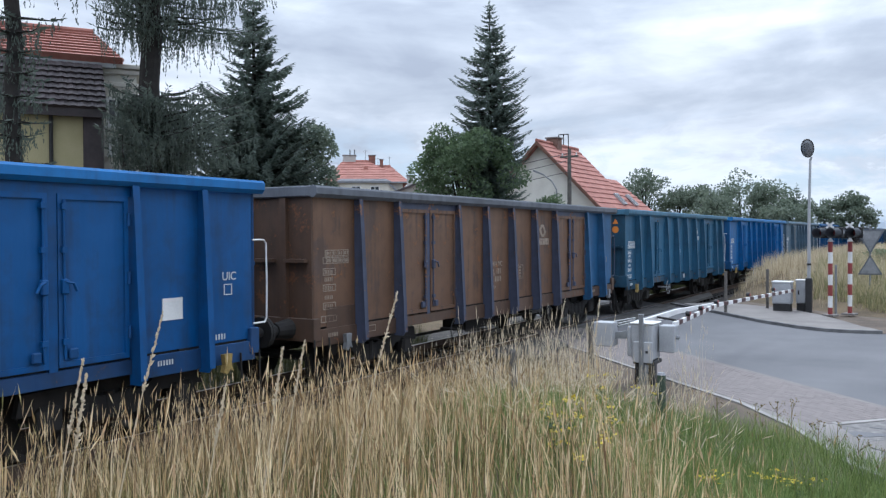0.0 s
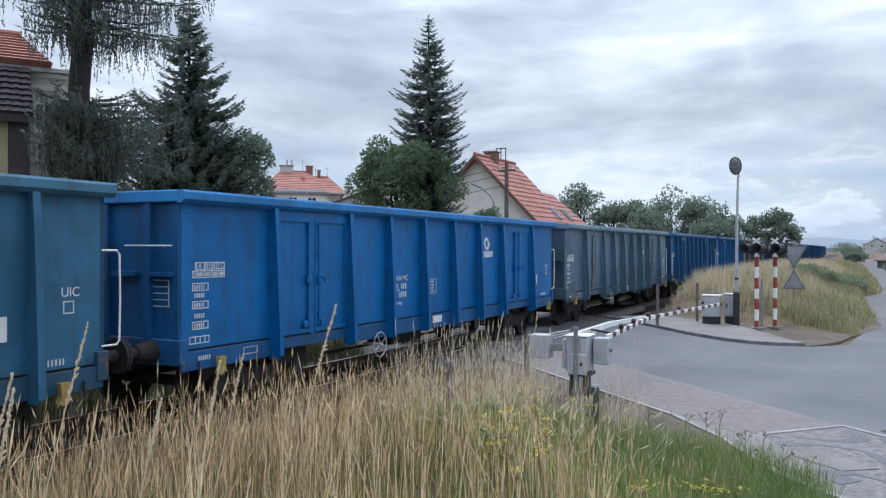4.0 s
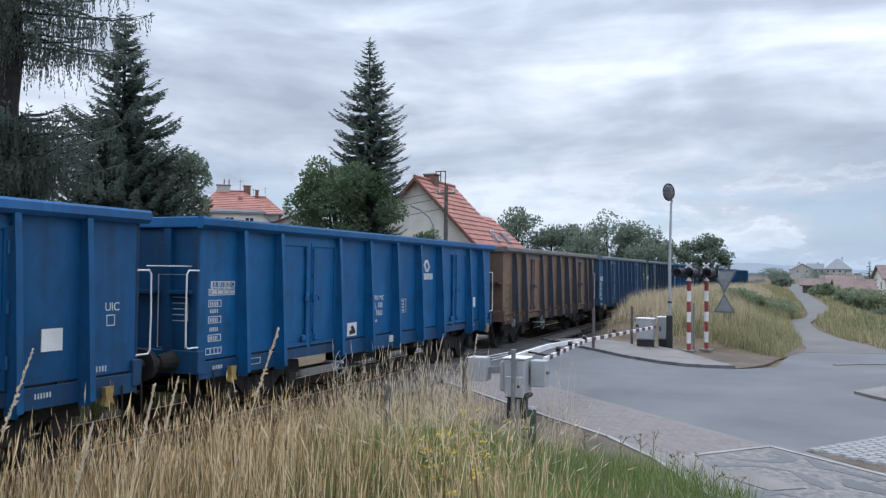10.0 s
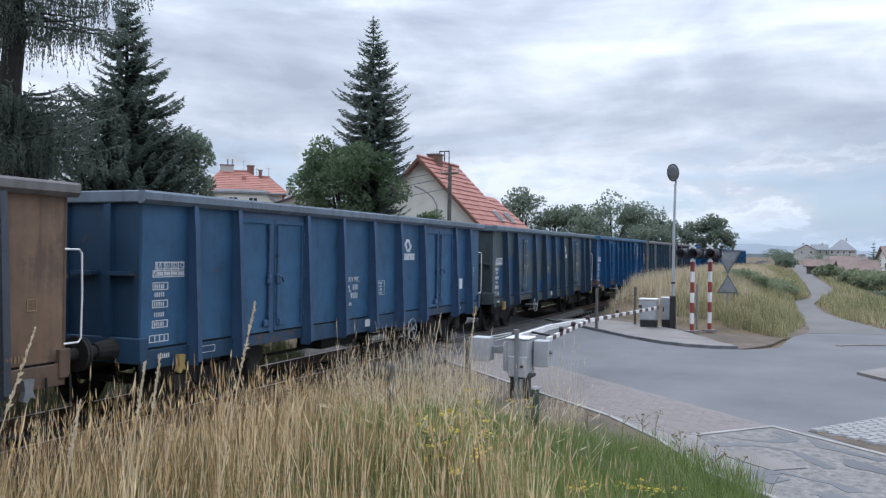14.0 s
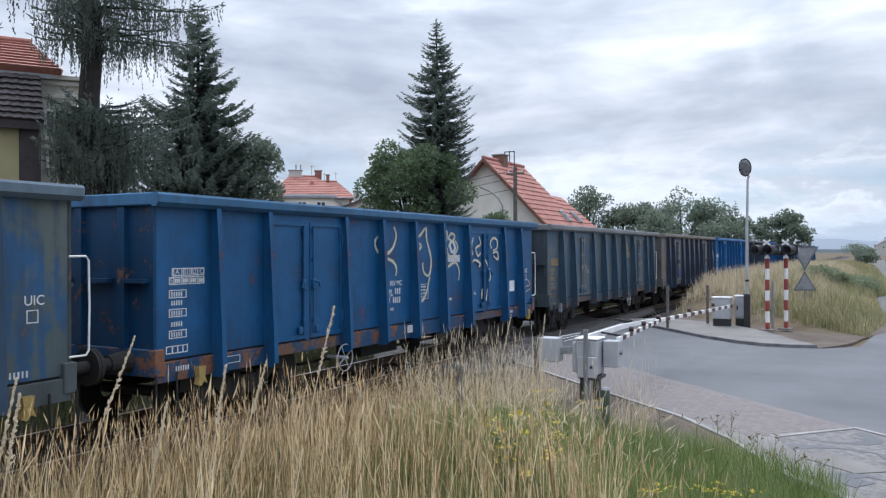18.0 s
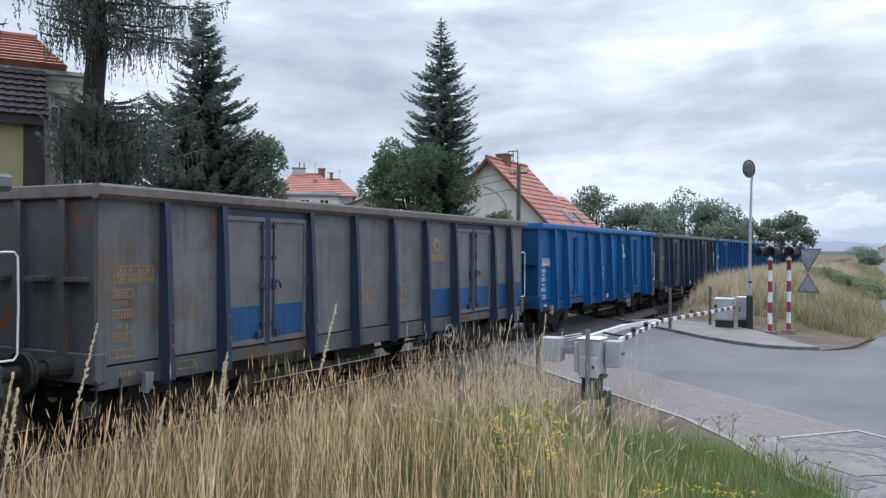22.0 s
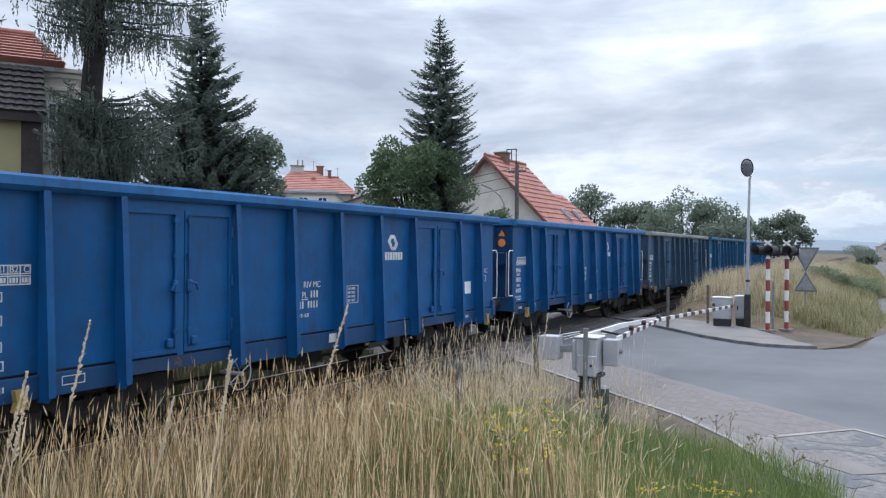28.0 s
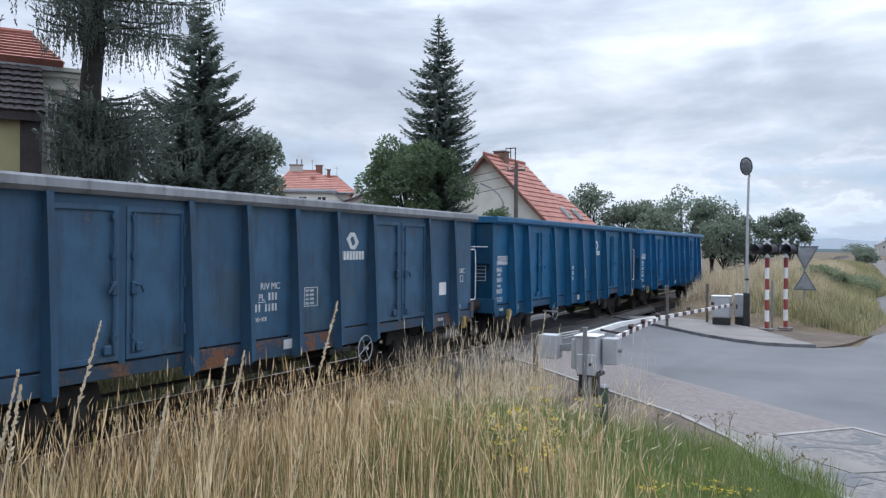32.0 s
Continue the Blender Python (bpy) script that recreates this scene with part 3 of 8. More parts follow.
def make_wagon(spec):
    length, seed = spec.get("length", 12.8), spec["seed"]
    half = length / 2
    rng = random.Random(seed)
    paint = wagon_paint("wagon_paint", spec["base"], seed, spec.get("rust", 0.25), spec.get("rust_colour", (0.15, 0.07, 0.04)), spec.get("fade"), 0.5, spec.get("blotch"), spec.get("level", 0.56))
    trim = wagon_paint("wagon_trim", spec.get("trim", spec["base"]), seed + 0.5, spec.get("rust", 0.25) + 0.05, spec.get("rust_colour", (0.15, 0.07, 0.04)))
    cap = wagon_paint("wagon_top", spec.get("cap", spec.get("trim", spec["base"])), seed + 0.7, 0.12)
    other = wagon_paint("wagon_repaint", spec["other"], seed + 0.9, 0.12) if "other" in spec else paint
    # ends darker than the sides: dirt, plus shade between wagons painted in
    end_dirt_shade = wagon_paint("wagon_end_paint", tuple(c * 0.55 for c in spec["base"]), seed + 0.4, spec.get("rust", 0.25) + 0.1)
    sill = wagon_paint("wagon_sill", spec.get("sill", tuple(c * 0.62 + 0.006 for c in spec["base"])), seed + 0.2, spec.get("sill_rust", 0.36))
    worn = wagon_paint("wagon_worn_sill", spec.get("sill", tuple(c * 0.55 + 0.012 for c in spec["base"])), seed + 0.3, min(0.8, 0.3 + 1.5 * spec.get("rust", 0.25)), (0.12, 0.07, 0.045))
    w = thing("open_wagon", spec["label"], "freight wagon", "wagons of the goods train")
    posts, doors = wagon_layout(length, *spec.get("layout", (1.95, 1.95)))

    # frame and floor
    part("underframe", shared(("underframe", length), lambda: underframe(half)), DARK_STEEL, w)
    for s in (-1, 1):
        for x0, x1, zb in sill_spans(half, doors):
            part("side_sill", shared(("side_sill", round(x0, 2), round(x1, 2), s), lambda: boxed(x0, x1, min(s * 1.28, s * 1.335), max(s * 1.28, s * 1.335), zb, 1.03, bevel=0.006)), worn if zb > 0.82 else sill, w)
        part("top_rail", shared(("top_rail", length, s), lambda: top_rail(half, s)), cap, w)
        # plates between the posts
        stations = [-half] + posts + [half]
        for i, (a, b) in enumerate(zip(stations, stations[1:])):
            if any(abs(a - d0) < 0.01 for d0, d1 in doors):
                continue
            mat = other if s < 0 and i in spec.get("repaint", ()) else paint
            part("side_panel", shared(("side_panel", round(a, 2), round(b, 2), s), lambda: boxed(a, b, min(s * 1.285, s * 1.30), max(s * 1.285, s * 1.30), 1.06, 2.99)), mat, w)
            if s < 0 and i in spec.get("stripe", ()):
                part("paint_stripe", boxed(a + 0.04, b - 0.04, -1.306, -1.3005, 1.06, 1.62), other, w, "bright blue repainted band")
        for i, x in enumerate(posts):
            mat = other if s < 0 and spec.get("other_posts") and i in spec["other_posts"] else trim
            p = part("post", shared(("post", s), post_mesh(s)), mat, w)
            p.location.x = x
        wide = doors[0][1] - doors[0][0]
        for d0, d1 in doors:
            head = part("door_header", shared(("door_header", s, wide), lambda: boxed(-wide / 2 + 0.01, wide / 2 - 0.01, min(s * 1.285, s * 1.345), max(s * 1.285, s * 1.345), 2.86, 2.99)), trim, w)
            head.location.x = (d0 + d1) / 2
            jamb = part("door_jamb", shared(("door_jamb", s), lambda: boxed(-0.05, 0.05, min(s * 1.285, s * 1.35), max(s * 1.285, s * 1.35), 1.02, 2.86)), trim, w)
            jamb.location.x = (d0 + d1) / 2
            for dx in (-wide / 4, wide / 4):
                leaf = part("door_leaf", shared(("door_leaf", s, wide), leaf_mesh(wide / 2 - 0.115, s)), other if s < 0 and spec.get("doors_other") else paint, w)
                leaf.location.x = (d0 + d1) / 2 + dx
                if s < 0 and "stripe" in spec:
                    part("paint_stripe", boxed(-0.36, 0.36, -1.341, -1.3355, 1.14, 1.60), other, leaf, "bright blue repainted band")
                k = -1 if dx > 0 else 1
                h = part("handle", shared(("handle", s, k), lambda: handle_mesh(s, k)), ZINC if spec.get("bright_handles") else trim, leaf)
                part("bottom_catch", shared(("catch", s), lambda: boxed(-0.05, 0.05, min(s * 1.355, s * 1.40), max(s * 1.355, s * 1.40), 1.14, 1.25, bevel=0.012)), trim, leaf).location.x = k * 0.28
                for z in (1.35, 1.95, 2.6):
                    part("hinge", shared(("hinge", s, z), lambda: tube(bmesh.new(), [(0, s * 1.37, z - 0.07), (0, s * 1.37, z + 0.07)], 0.022, 6)), trim, leaf).location.x = -k * (wide / 4 - 0.06)
    # ends
    for e in (-1, 1):
        x0 = e * half
        part("end_wall", shared(("end_wall", length, e), lambda: end_wall(x0, e)), end_dirt_shade, w)
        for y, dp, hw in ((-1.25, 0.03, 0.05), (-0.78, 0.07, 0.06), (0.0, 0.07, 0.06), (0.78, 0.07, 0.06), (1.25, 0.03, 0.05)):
            part("end_rib", shared(("end_rib", length, e, y), lambda: boxed(min(x0, x0 + e * dp), max(x0, x0 + e * dp), y - hw, y + hw, 1.2, 2.97)), end_dirt_shade, w)
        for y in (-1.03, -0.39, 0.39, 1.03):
            part("end_ledge", shared(("end_ledge", length, e, y), lambda: boxed(min(x0, x0 + e * 0.12), max(x0, x0 + e * 0.12), y - 0.2, y + 0.2, 2.02, 2.07)), end_dirt_shade, w)
        part("end_rail", shared(("end_rail", length, e), lambda: boxed(min(x0, x0 + e * 0.09), max(x0, x0 + e * 0.09), -1.36, 1.36, 2.98, 3.14, bevel=0.015)), cap, w)
        part("headstock", shared(("headstock", length, e), lambda: boxed(min(x0 - e * 0.1, x0 + e * 0.06), max(x0 - e * 0.1, x0 + e * 0.06), -1.36, 1.36, 0.86, 1.2, bevel=0.01)), sill, w)
        for s in (-1, 1):
            part("buffer", shared(("buffer", length, e, s), lambda: buffer_mesh(x0, e, s * 0.875)), DARK_STEEL, w)
            if s * e < 0 or spec.get("front_rail"):
                part("handrail", shared(("handrail", length, e, s), lambda: handrail(x0, e, s)), WHITE if spec.get("rails", True) else trim, w, "bent white handrail")
            part("lifting_bracket", shared(("bracket", length, e, s), lambda: bracket(x0, e, s)), YELLOW if not spec.get("faint") else ZINC, w)
            part("step", shared(("step", length, e, s), lambda: step_mesh(x0, e, s)), DARK_STEEL, w)
        frame_y = -1.18 if e < 0 else 0.62
        if e > 0 or spec.get("front_rail"):
            part("end_ladder", shared(("end_ladder", length, e), lambda: tube(bmesh.new(), [(x0, frame_y, 1.22), (x0 + e * 0.13, frame_y, 1.24), (x0 + e * 0.13, frame_y, 2.3), (x0 + e * 0.13, frame_y + 0.5, 2.3), (x0 + e * 0.13, frame_y + 0.5, 1.24), (x0, frame_y + 0.5, 1.22)], 0.008, 6)), trim if spec.get("faint") else GREY_STEEL, w, "thin bent climbing frame")
        part("coupling", shared(("coupling", length, e), lambda: coupling(x0, e)), DARK_STEEL, w)
        part("brake_hose", shared(("hose", length, e), lambda: tube(bmesh.new(), [(x0 + e * 0.05, 0.35, 0.95), (x0 + e * 0.3, 0.36, 0.7), (x0 + e * 0.45, 0.2, 0.48), (x0 + e * 0.6, 0.05, 0.6)], 0.028, 6)), BLACK, w)
    for x in (-(half - 1.9), half - 1.9):
        bg = bogie(w, x)
        for dx in (-0.9, 0.9):
            ws = part("wheelset", shared("wheelset", wheelset_mesh), DARK_STEEL, bg)
            ws.location = (dx, 0, 0.46)
            WHEELS.append(ws)
    # brake wheel and lower fittings on both sides
    for s in (-1, 1):
        hw = part("brake_wheel", shared("brake_wheel", lambda: ring_mesh(0.22, 0.009)), GREY_STEEL if spec.get("white_wheel", True) else DARK_STEEL, w, "pale round handbrake wheel")
        hw.location = (-s * -1 * 2.5 if s > 0 else spec.get("wheel_x", -2.45), s * 1.44, 0.66)
        part("brake_lever", shared(("lever", s), lambda: lever_mesh(s)), DARK_STEEL, w)
    decorate(w, spec, rng, half, posts, doors)
    return w


def sill_spans(half, doors):
    return [(-half, doors[0][0], 0.78), (doors[0][0], doors[0][1], 0.86), (doors[0][1], doors[1][0], 0.76), (doors[1][0], doors[1][1], 0.86), (doors[1][1], half, 0.78)]


def underframe(half):
    bm = bmesh.new()
    box(bm, -half + 0.05, half - 0.05, -1.27, 1.27, 1.02, 1.2)
    for y in (-0.35, 0.35):
        box(bm, -half + 0.1, half - 0.1, y - 0.08, y + 0.08, 0.75, 1.06)
    for i in range(7):
        x = -half + 1.2 + i * (2 * half - 2.4) / 6
        box(bm, x - 0.05, x + 0.05, -1.3, 1.3, 0.86, 1.06)
    box(bm, -0.9, 0.4, -0.75, -0.2, 0.45, 0.8)
    tube(bm, [(0.8, 0.3, 0.62), (1.9, 0.3, 0.62)], 0.2, 10)
    tube(bm, [(-3.0, -0.55, 0.5), (3.0, -0.55, 0.5)], 0.03, 6)
    return bm


def top_rail(half, s):
    bm = bmesh.new()
    prof = [(1.33, 2.97), (1.40, 2.97), (1.45, 3.02), (1.45, 3.11), (1.43, 3.14), (1.33, 3.14)]
    loft(bm, [[(x, s * y, z) for y, z in prof] for x in (-half - 0.09, half + 0.09)])
    return bm


def end_wall(x0, e):
    bm = bmesh.new()
    box(bm, min(x0, x0 - e * 0.02), max(x0, x0 - e * 0.02), -1.30, 1.30, 1.0, 3.0)
    return bm


def buffer_mesh(x0, e, y):
    bm = bmesh.new()
    tube(bm, [(x0 + e * 0.06, y, 1.04), (x0 + e * 0.36, y, 1.04)], 0.13, 12, [0.15, 0.11])
    tube(bm, [(x0 + e * 0.36, y, 1.04), (x0 + e * 0.58, y, 1.04)], 0.08, 12)
    tube(bm, [(x0 + e * 0.575, y, 1.04), (x0 + e * 0.615, y, 1.04)], 0.225, 16)
    return bm


def handrail(x0, e, s):
    bm = bmesh.new()
    y = s * 1.30
    x1 = x0 + e * 0.26
    tube(bm, [(x0, y, 2.36), (x1 - e * 0.04, y, 2.36), (x1, y, 2.31), (x1 + e * 0.01, y, 1.8), (x1, y, 1.30), (x1 - e * 0.04, y, 1.25), (x0, y, 1.25)], 0.0125, 8)
    return bm


def bracket(x0, e, s):
    bm = bmesh.new()
    x = x0 - e * 0.62
    plate_xz(bm, [(x - 0.07, 0.93), (x + 0.07, 0.93), (x + 0.05, 0.80), (x + 0.09, 0.71), (x + 0.03, 0.74), (x - 0.02, 0.68), (x - 0.08, 0.71), (x - 0.05, 0.80)], s * 1.41, s * 1.48)
    return bm


def step_mesh(x0, e, s):
    bm = bmesh.new()
    x = x0 - e * 0.12
    tube(bm, [(x - 0.17, s * 1.36, 0.9), (x - 0.17, s * 1.38, 0.36), (x + 0.17, s * 1.38, 0.36), (x + 0.17, s * 1.36, 0.9)], 0.014, 6)
    return bm


def coupling(x0, e):
    bm = bmesh.new()
    tube(bm, [(x0, 0, 1.04), (x0 + e * 0.22, 0, 1.04), (x0 + e * 0.34, 0, 1.1), (x0 + e * 0.38, 0, 1.02), (x0 + e * 0.3, 0, 0.97)], 0.045, 8)
    tube(bm, [(x0 + e * 0.25, 0.06, 1.0), (x0 + e * 0.42, 0.06, 0.72), (x0 + e * 0.60, 0.06, 0.98)], 0.03, 6)
    tube(bm, [(x0 + e * 0.25, -0.06, 1.0), (x0 + e * 0.42, -0.06, 0.72), (x0 + e * 0.60, -0.06, 0.98)], 0.03, 6)
    return bm


def handle_mesh(s, k):
    """Locking bar with its guides and a short grip; the foot of the bar is hooked under the leaf."""
    bm = bmesh.new()
    x = k * 0.37
    ya = lambda a, b: (min(s * a, s * b), max(s * a, s * b))
    tube(bm, [(x, s * 1.375, 1.15), (x, s * 1.375, 2.8)], 0.016, 6)
    for z in (1.3, 2.25, 2.7):
        box(bm, x - 0.035, x + 0.035, *ya(1.355, 1.40), z, z + 0.06)
    box(bm, x - 0.04, x + 0.04, *ya(1.355, 1.41), 1.82, 1.98, bevel=0.012)
    tube(bm, [(x, s * 1.40, 1.95), (x - k * 0.07, s * 1.43, 1.93), (x - k * 0.11, s * 1.425, 1.85)], 0.017, 6)
    return bm


def lever_mesh(s):
    bm = bmesh.new()
    box(bm, 0.9, 1.5, min(s * 1.38, s * 1.42), max(s * 1.38, s * 1.42), 0.66, 0.74, bevel=0.01)
    tube(bm, [(1.2, s * 1.43, 0.7), (1.35, s * 1.47, 0.55)], 0.015, 6)
    box(bm, 1.75, 1.95, min(s * 1.38, s * 1.41), max(s * 1.38, s * 1.41), 0.58, 0.78, bevel=0.01)
    return bm


def decorate(w, spec, rng, half, posts, doors):
    """Stencilled tables, numbers, company mark and plates on both sides; mirror order on the far one is never seen."""
    ink = spec.get("ink", FAINT if spec.get("faint") else LETTERING)
    s = -1
    faint = spec.get("faint", False)
    bm = bmesh.new()
    # table of load limits on the first panel
    x = -half + 0.22
    frame_box(bm, x + 0.05, x + 0.62, 2.10, 2.20, s)
    frame_box(bm, x, x + 0.62, 1.99, 2.09, s)
    for i in range(4):
        if faint:
            bar_row(bm, x + 0.10 + i * 0.14, 2.125, [0.035, 0.02], 0.05, s)
        bar_row(bm, x + 0.10 + i * 0.14, 2.012, [0.02, 0.03, 0.02], 0.055, s, 0.012)
        box(bm, x + 0.075 + i * 0.14, x + 0.085 + i * 0.14, -1.308, -1.296, 2.0, 2.19)
    part("load_table", bm, ink, w)
    if not faint:
        for word, dx, z in (("A", 0.11, 2.12), ("B1", 0.235, 2.12), ("B2", 0.375, 2.12), ("C", 0.535, 2.12), ("S", 0.02, 2.008)):
            me = text_mesh(word, 0.10)
            me.materials.append(ink)
            tagged(part("lettering", me, None, w), kind="stuff").location = (x + dx, -1.3035, z)
    bm = bmesh.new()
    for i, z in enumerate((1.84, 1.73, 1.60, 1.46, 1.33)):
        if i in (0, 2, 4):
            frame_box(bm, x, x + 0.30, z - 0.02, z + 0.085, s)
        glyph_row(bm, rng, x + 0.04, z, 5, 0.06, s)
    tagged(part("stencil_block", bm, ink, w), kind="stuff")
    bm = bmesh.new()
    frame_box(bm, x - 0.05, x + 0.32, 1.12, 1.22, s)
    for i in range(3):
        box(bm, x + 0.05 + i * 0.09, x + 0.065 + i * 0.09, -1.308, -1.295, 1.13, 1.21)
    tagged(part("stencilled_grid", bm, ink, w), kind="stuff")
    # wagon number as bars, in the second middle panel; one readable line above
    mid = [p for p in posts if doors[0][1] - 0.01 <= p <= doors[1][0] + 0.01]
    a, b = mid[-4], mid[-3]
    if len(mid) > 5:
        a, b = mid[1], mid[2]
    bm = bmesh.new()
    glyph_row(bm, rng, a + 0.14, 1.77, 2, 0.11, s)
    glyph_row(bm, rng, a + 0.14, 1.61, 9, 0.11, s, (2, 3, 4, 5))
    glyph_row(bm, rng, a + 0.14, 1.45, 9, 0.11, s, (4,))
    tagged(part("wagon_number", bm, ink, w), kind="stuff")
    for word, size, x, z in (("RIV MC", 0.14, a + 0.40, 1.77), ("PL", 0.14, a + 0.36, 1.61), ("Eanos-xx" if half > 7 else "Eaos-xx", 0.13, a + 0.14, 1.31)):
        me = text_mesh(word, size)
        me.materials.append(ink)
        t = tagged(part("lettering", me, None, w), kind="stuff")
        t.location = (x, -1.3035, z)
    part("underline", boxed(a + 0.355, a + 0.52, -1.307, -1.3005, 1.582, 1.594), ink, w)
    bm = bmesh.new()
    a2 = mid[-3] if len(mid) <= 5 else mid[2]
    frame_box(bm, a2 + 0.35, a2 + 0.70, 1.46, 1.76, s, 0.01)
    for i in range(4):
        glyph_row(bm, rng, a2 + 0.39, 1.49 + i * 0.066, 8, 0.04, s, (3,))
    tagged(part("stencilled_grid", bm, ink, w), kind="stuff")
    # company mark with its bar of letters
    a3 = mid[-2]
    bm = bmesh.new()
    cx = a3 + 0.6
    if spec.get("mark", True):
        k = spec.get("mark_size", 1.0)
        emblem(bm, cx, 2.50, 0.15 * k, s)
        block_row(bm, cx, 2.18 - 0.06 * (k - 1), 8, 0.145 * k, s)
        tagged(part("company_mark", bm, spec.get("mark_ink", ink), w), kind="stuff")
    else:
        bm.free()
    # rear panel: words and white plate
    x = half - 0.75
    if not faint:
        me = text_mesh("UIC", 0.15)
        me.materials.append(ink)
        t = tagged(part("lettering", me, None, w), kind="stuff")
        t.location = (half - 0.55, -1.3035, 1.85)
    bm = bmesh.new()
    frame_box(bm, half - 0.52, half - 0.38, 1.66, 1.80, s)
    glyph_row(bm, rng, half - 0.86, 1.10, 8, 0.07, s)
    tagged(part("stencil_block", bm, ink, w), kind="stuff")
    if spec.get("plate", True):
        px = half - 1.35
        part("label_plate", boxed(px - 0.15, px + 0.15, -1.312, -1.3005, 1.42, 1.68), WHITE, w, "white paper label holder")
    # small plates low on the sill
    bm = bmesh.new()
    glyph_row(bm, rng, -half + 0.3, 0.9, 6, 0.06, s, (), 1.342)
    frame_box(bm, -half + 1.2, -half + 1.5, 0.88, 0.98, s, 0.008, 1.343)
    glyph_row(bm, rng, half - 1.6, 0.9, 6, 0.06, s, (), 1.342)
    tagged(part("stencil_block", bm, ink, w), kind="stuff")
    if spec.get("plate", True):
        part("label_plate", boxed(-0.2, 0.2, -1.348, -1.3365, 0.86, 1.0), WHITE, w, "small white data plate")
    if spec.get("picture"):
        px = mid[1] - 0.55
        pl = part("label_plate", boxed(px - 0.19, px + 0.19, -1.312, -1.3005, 1.10, 1.36), WHITE, w, "white plate with a dark tipping picture")
        part("picture", plate_xz(bmesh.new(), [(px - 0.1, 1.13), (px + 0.13, 1.15), (px + 0.12, 1.22), (px + 0.02, 1.31), (px - 0.06, 1.27), (px - 0.02, 1.22), (px - 0.11, 1.2)], -1.316, -1.3125), BLACK, pl)
    # end wall signs and sheet plates
    if spec.get("warnings"):
        for y, z, r in ((-0.55, 2.78, 0.10), (-1.0, 2.78, 0.09)):
            bm = bmesh.new()
            x = -half - 0.002
            loft(bm, [[(xx, y - r, z - 0.7 * r), (xx, y + r, z - 0.7 * r), (xx, y, z + r)] for xx in (x, x - 0.006)])
            part("warning_sign", bm, ORANGE, w, "orange warning triangle")
        bm = bmesh.new()
        tube(bm, [(-half - 0.001, -1.0, 2.55), (-half - 0.008, -1.0, 2.55)], 0.1, 16)
        part("warning_sign", bm, ORANGE, w, "orange round warning mark")
    if spec.get("end_table"):
        bm = bmesh.new()
        xe = -half - 0.002
        for i in range(5):
            box(bm, xe - 0.008, xe, -1.12, -0.72, 1.62 + 0.085 * i, 1.632 + 0.085 * i)
        for i in range(2):
            box(bm, xe - 0.008, xe, -1.12 + 0.388 * i, -1.108 + 0.388 * i, 1.632, 1.96)
        tagged(part("stencilled_grid", bm, LETTERING, w, "white table on the end wall"), kind="stuff")
        part("end_grab_rail", tube(bmesh.new(), [(-half, -1.16, 2.42), (-half - 0.12, -1.14, 2.42), (-half - 0.12, -0.45, 2.42), (-half, -0.43, 2.42)], 0.011, 6), WHITE, w, "white cross rail on the end wall")
    if spec.get("chalk"):
        d = doors[0][0] + 1.5
        stroke(w, d, 1.800, -0.098, 0.065, 0.078, 0, 360, -1.339, 0.012)
        stroke(w, d, 1.800, 0.013, 0.008, 0.091, 80, -80, -1.339, 0.012)
        stroke(w, d, 1.898, 0.136, 0.117, 0.091, 190, 270, -1.339, 0.012)
        stroke(w, d, 1.716, 0.045, 0.091, 0.085, 90, 10, -1.339, 0.012)
    if spec.get("graffiti"):
        scrawls(w, posts, doors)
    bm = bmesh.new()
    box(bm, -half + 0.3, -half + 1.0, -1.308, -1.3005, 1.02, 1.34)
    if spec.get("dark_patch"):
        part("repair_plate", bm, trim_of(w), w)
    else:
        bm.free()


def stroke(w, x, cz, cx, rx, rz, a0, a1, y, width=0.05):
    """One sprayed line: part of an oval, as a flat ribbon on the plate."""
    bm = bmesh.new()
    n = 16
    inner, outer = [], []
    for i in range(n + 1):
        a = radians(a0 + (a1 - a0) * i / n)
        k = width / 2 * (0.75 + 0.35 * math.sin(3.1 * i / n * math.pi))
        u = Vector((math.cos(a) / max(rx, 0.01), math.sin(a) / max(rz, 0.01))).normalized()
        p = Vector((x + cx + math.cos(a) * rx, cz + math.sin(a) * rz))
        inner.append(p - u * k)
        outer.append(p + u * k)
    for i in range(n):
        vs = [bm.verts.new((q.x, y, q.y)) for q in (inner[i], inner[i + 1], outer[i + 1], outer[i])]
        bm.faces.new(vs)
    bmesh.ops.remove_doubles(bm, verts=bm.verts, dist=0.0005)
    bmesh.ops.solidify(bm, geom=bm.faces[:], thickness=0.003)
    part("sprayed_line", bm, SPRAY, w, "cream spray-painted scrawl")


def sprayed(w, path, y, width):
    """One sprayed line along a flowing path on the plate, thinner towards its ends."""
    pts = [Vector(p) for p in smooth_line(path, 5)]
    n = len(pts)
    bm = bmesh.new()
    rows = []
    for i, p in enumerate(pts):
        d = (pts[min(i + 1, n - 1)] - pts[max(i - 1, 0)]).normalized()
        k = width / 2 * (0.7 + 0.35 * math.sin(math.pi * i / (n - 1)) + 0.12 * math.sin(i * 1.7))
        rows.append([(p.x - d.y * k, p.y + d.x * k), (p.x + d.y * k, p.y - d.x * k)])
    loft(bm, [[(a[0], y, a[1]), (b[0], y, b[1]), (b[0], y + 0.003, b[1]), (a[0], y + 0.003, a[1])] for a, b in rows])
    bmesh.ops.recalc_face_normals(bm, faces=bm.faces)
    part("sprayed_line", bm, SPRAY, w, "cream spray-painted scrawl")


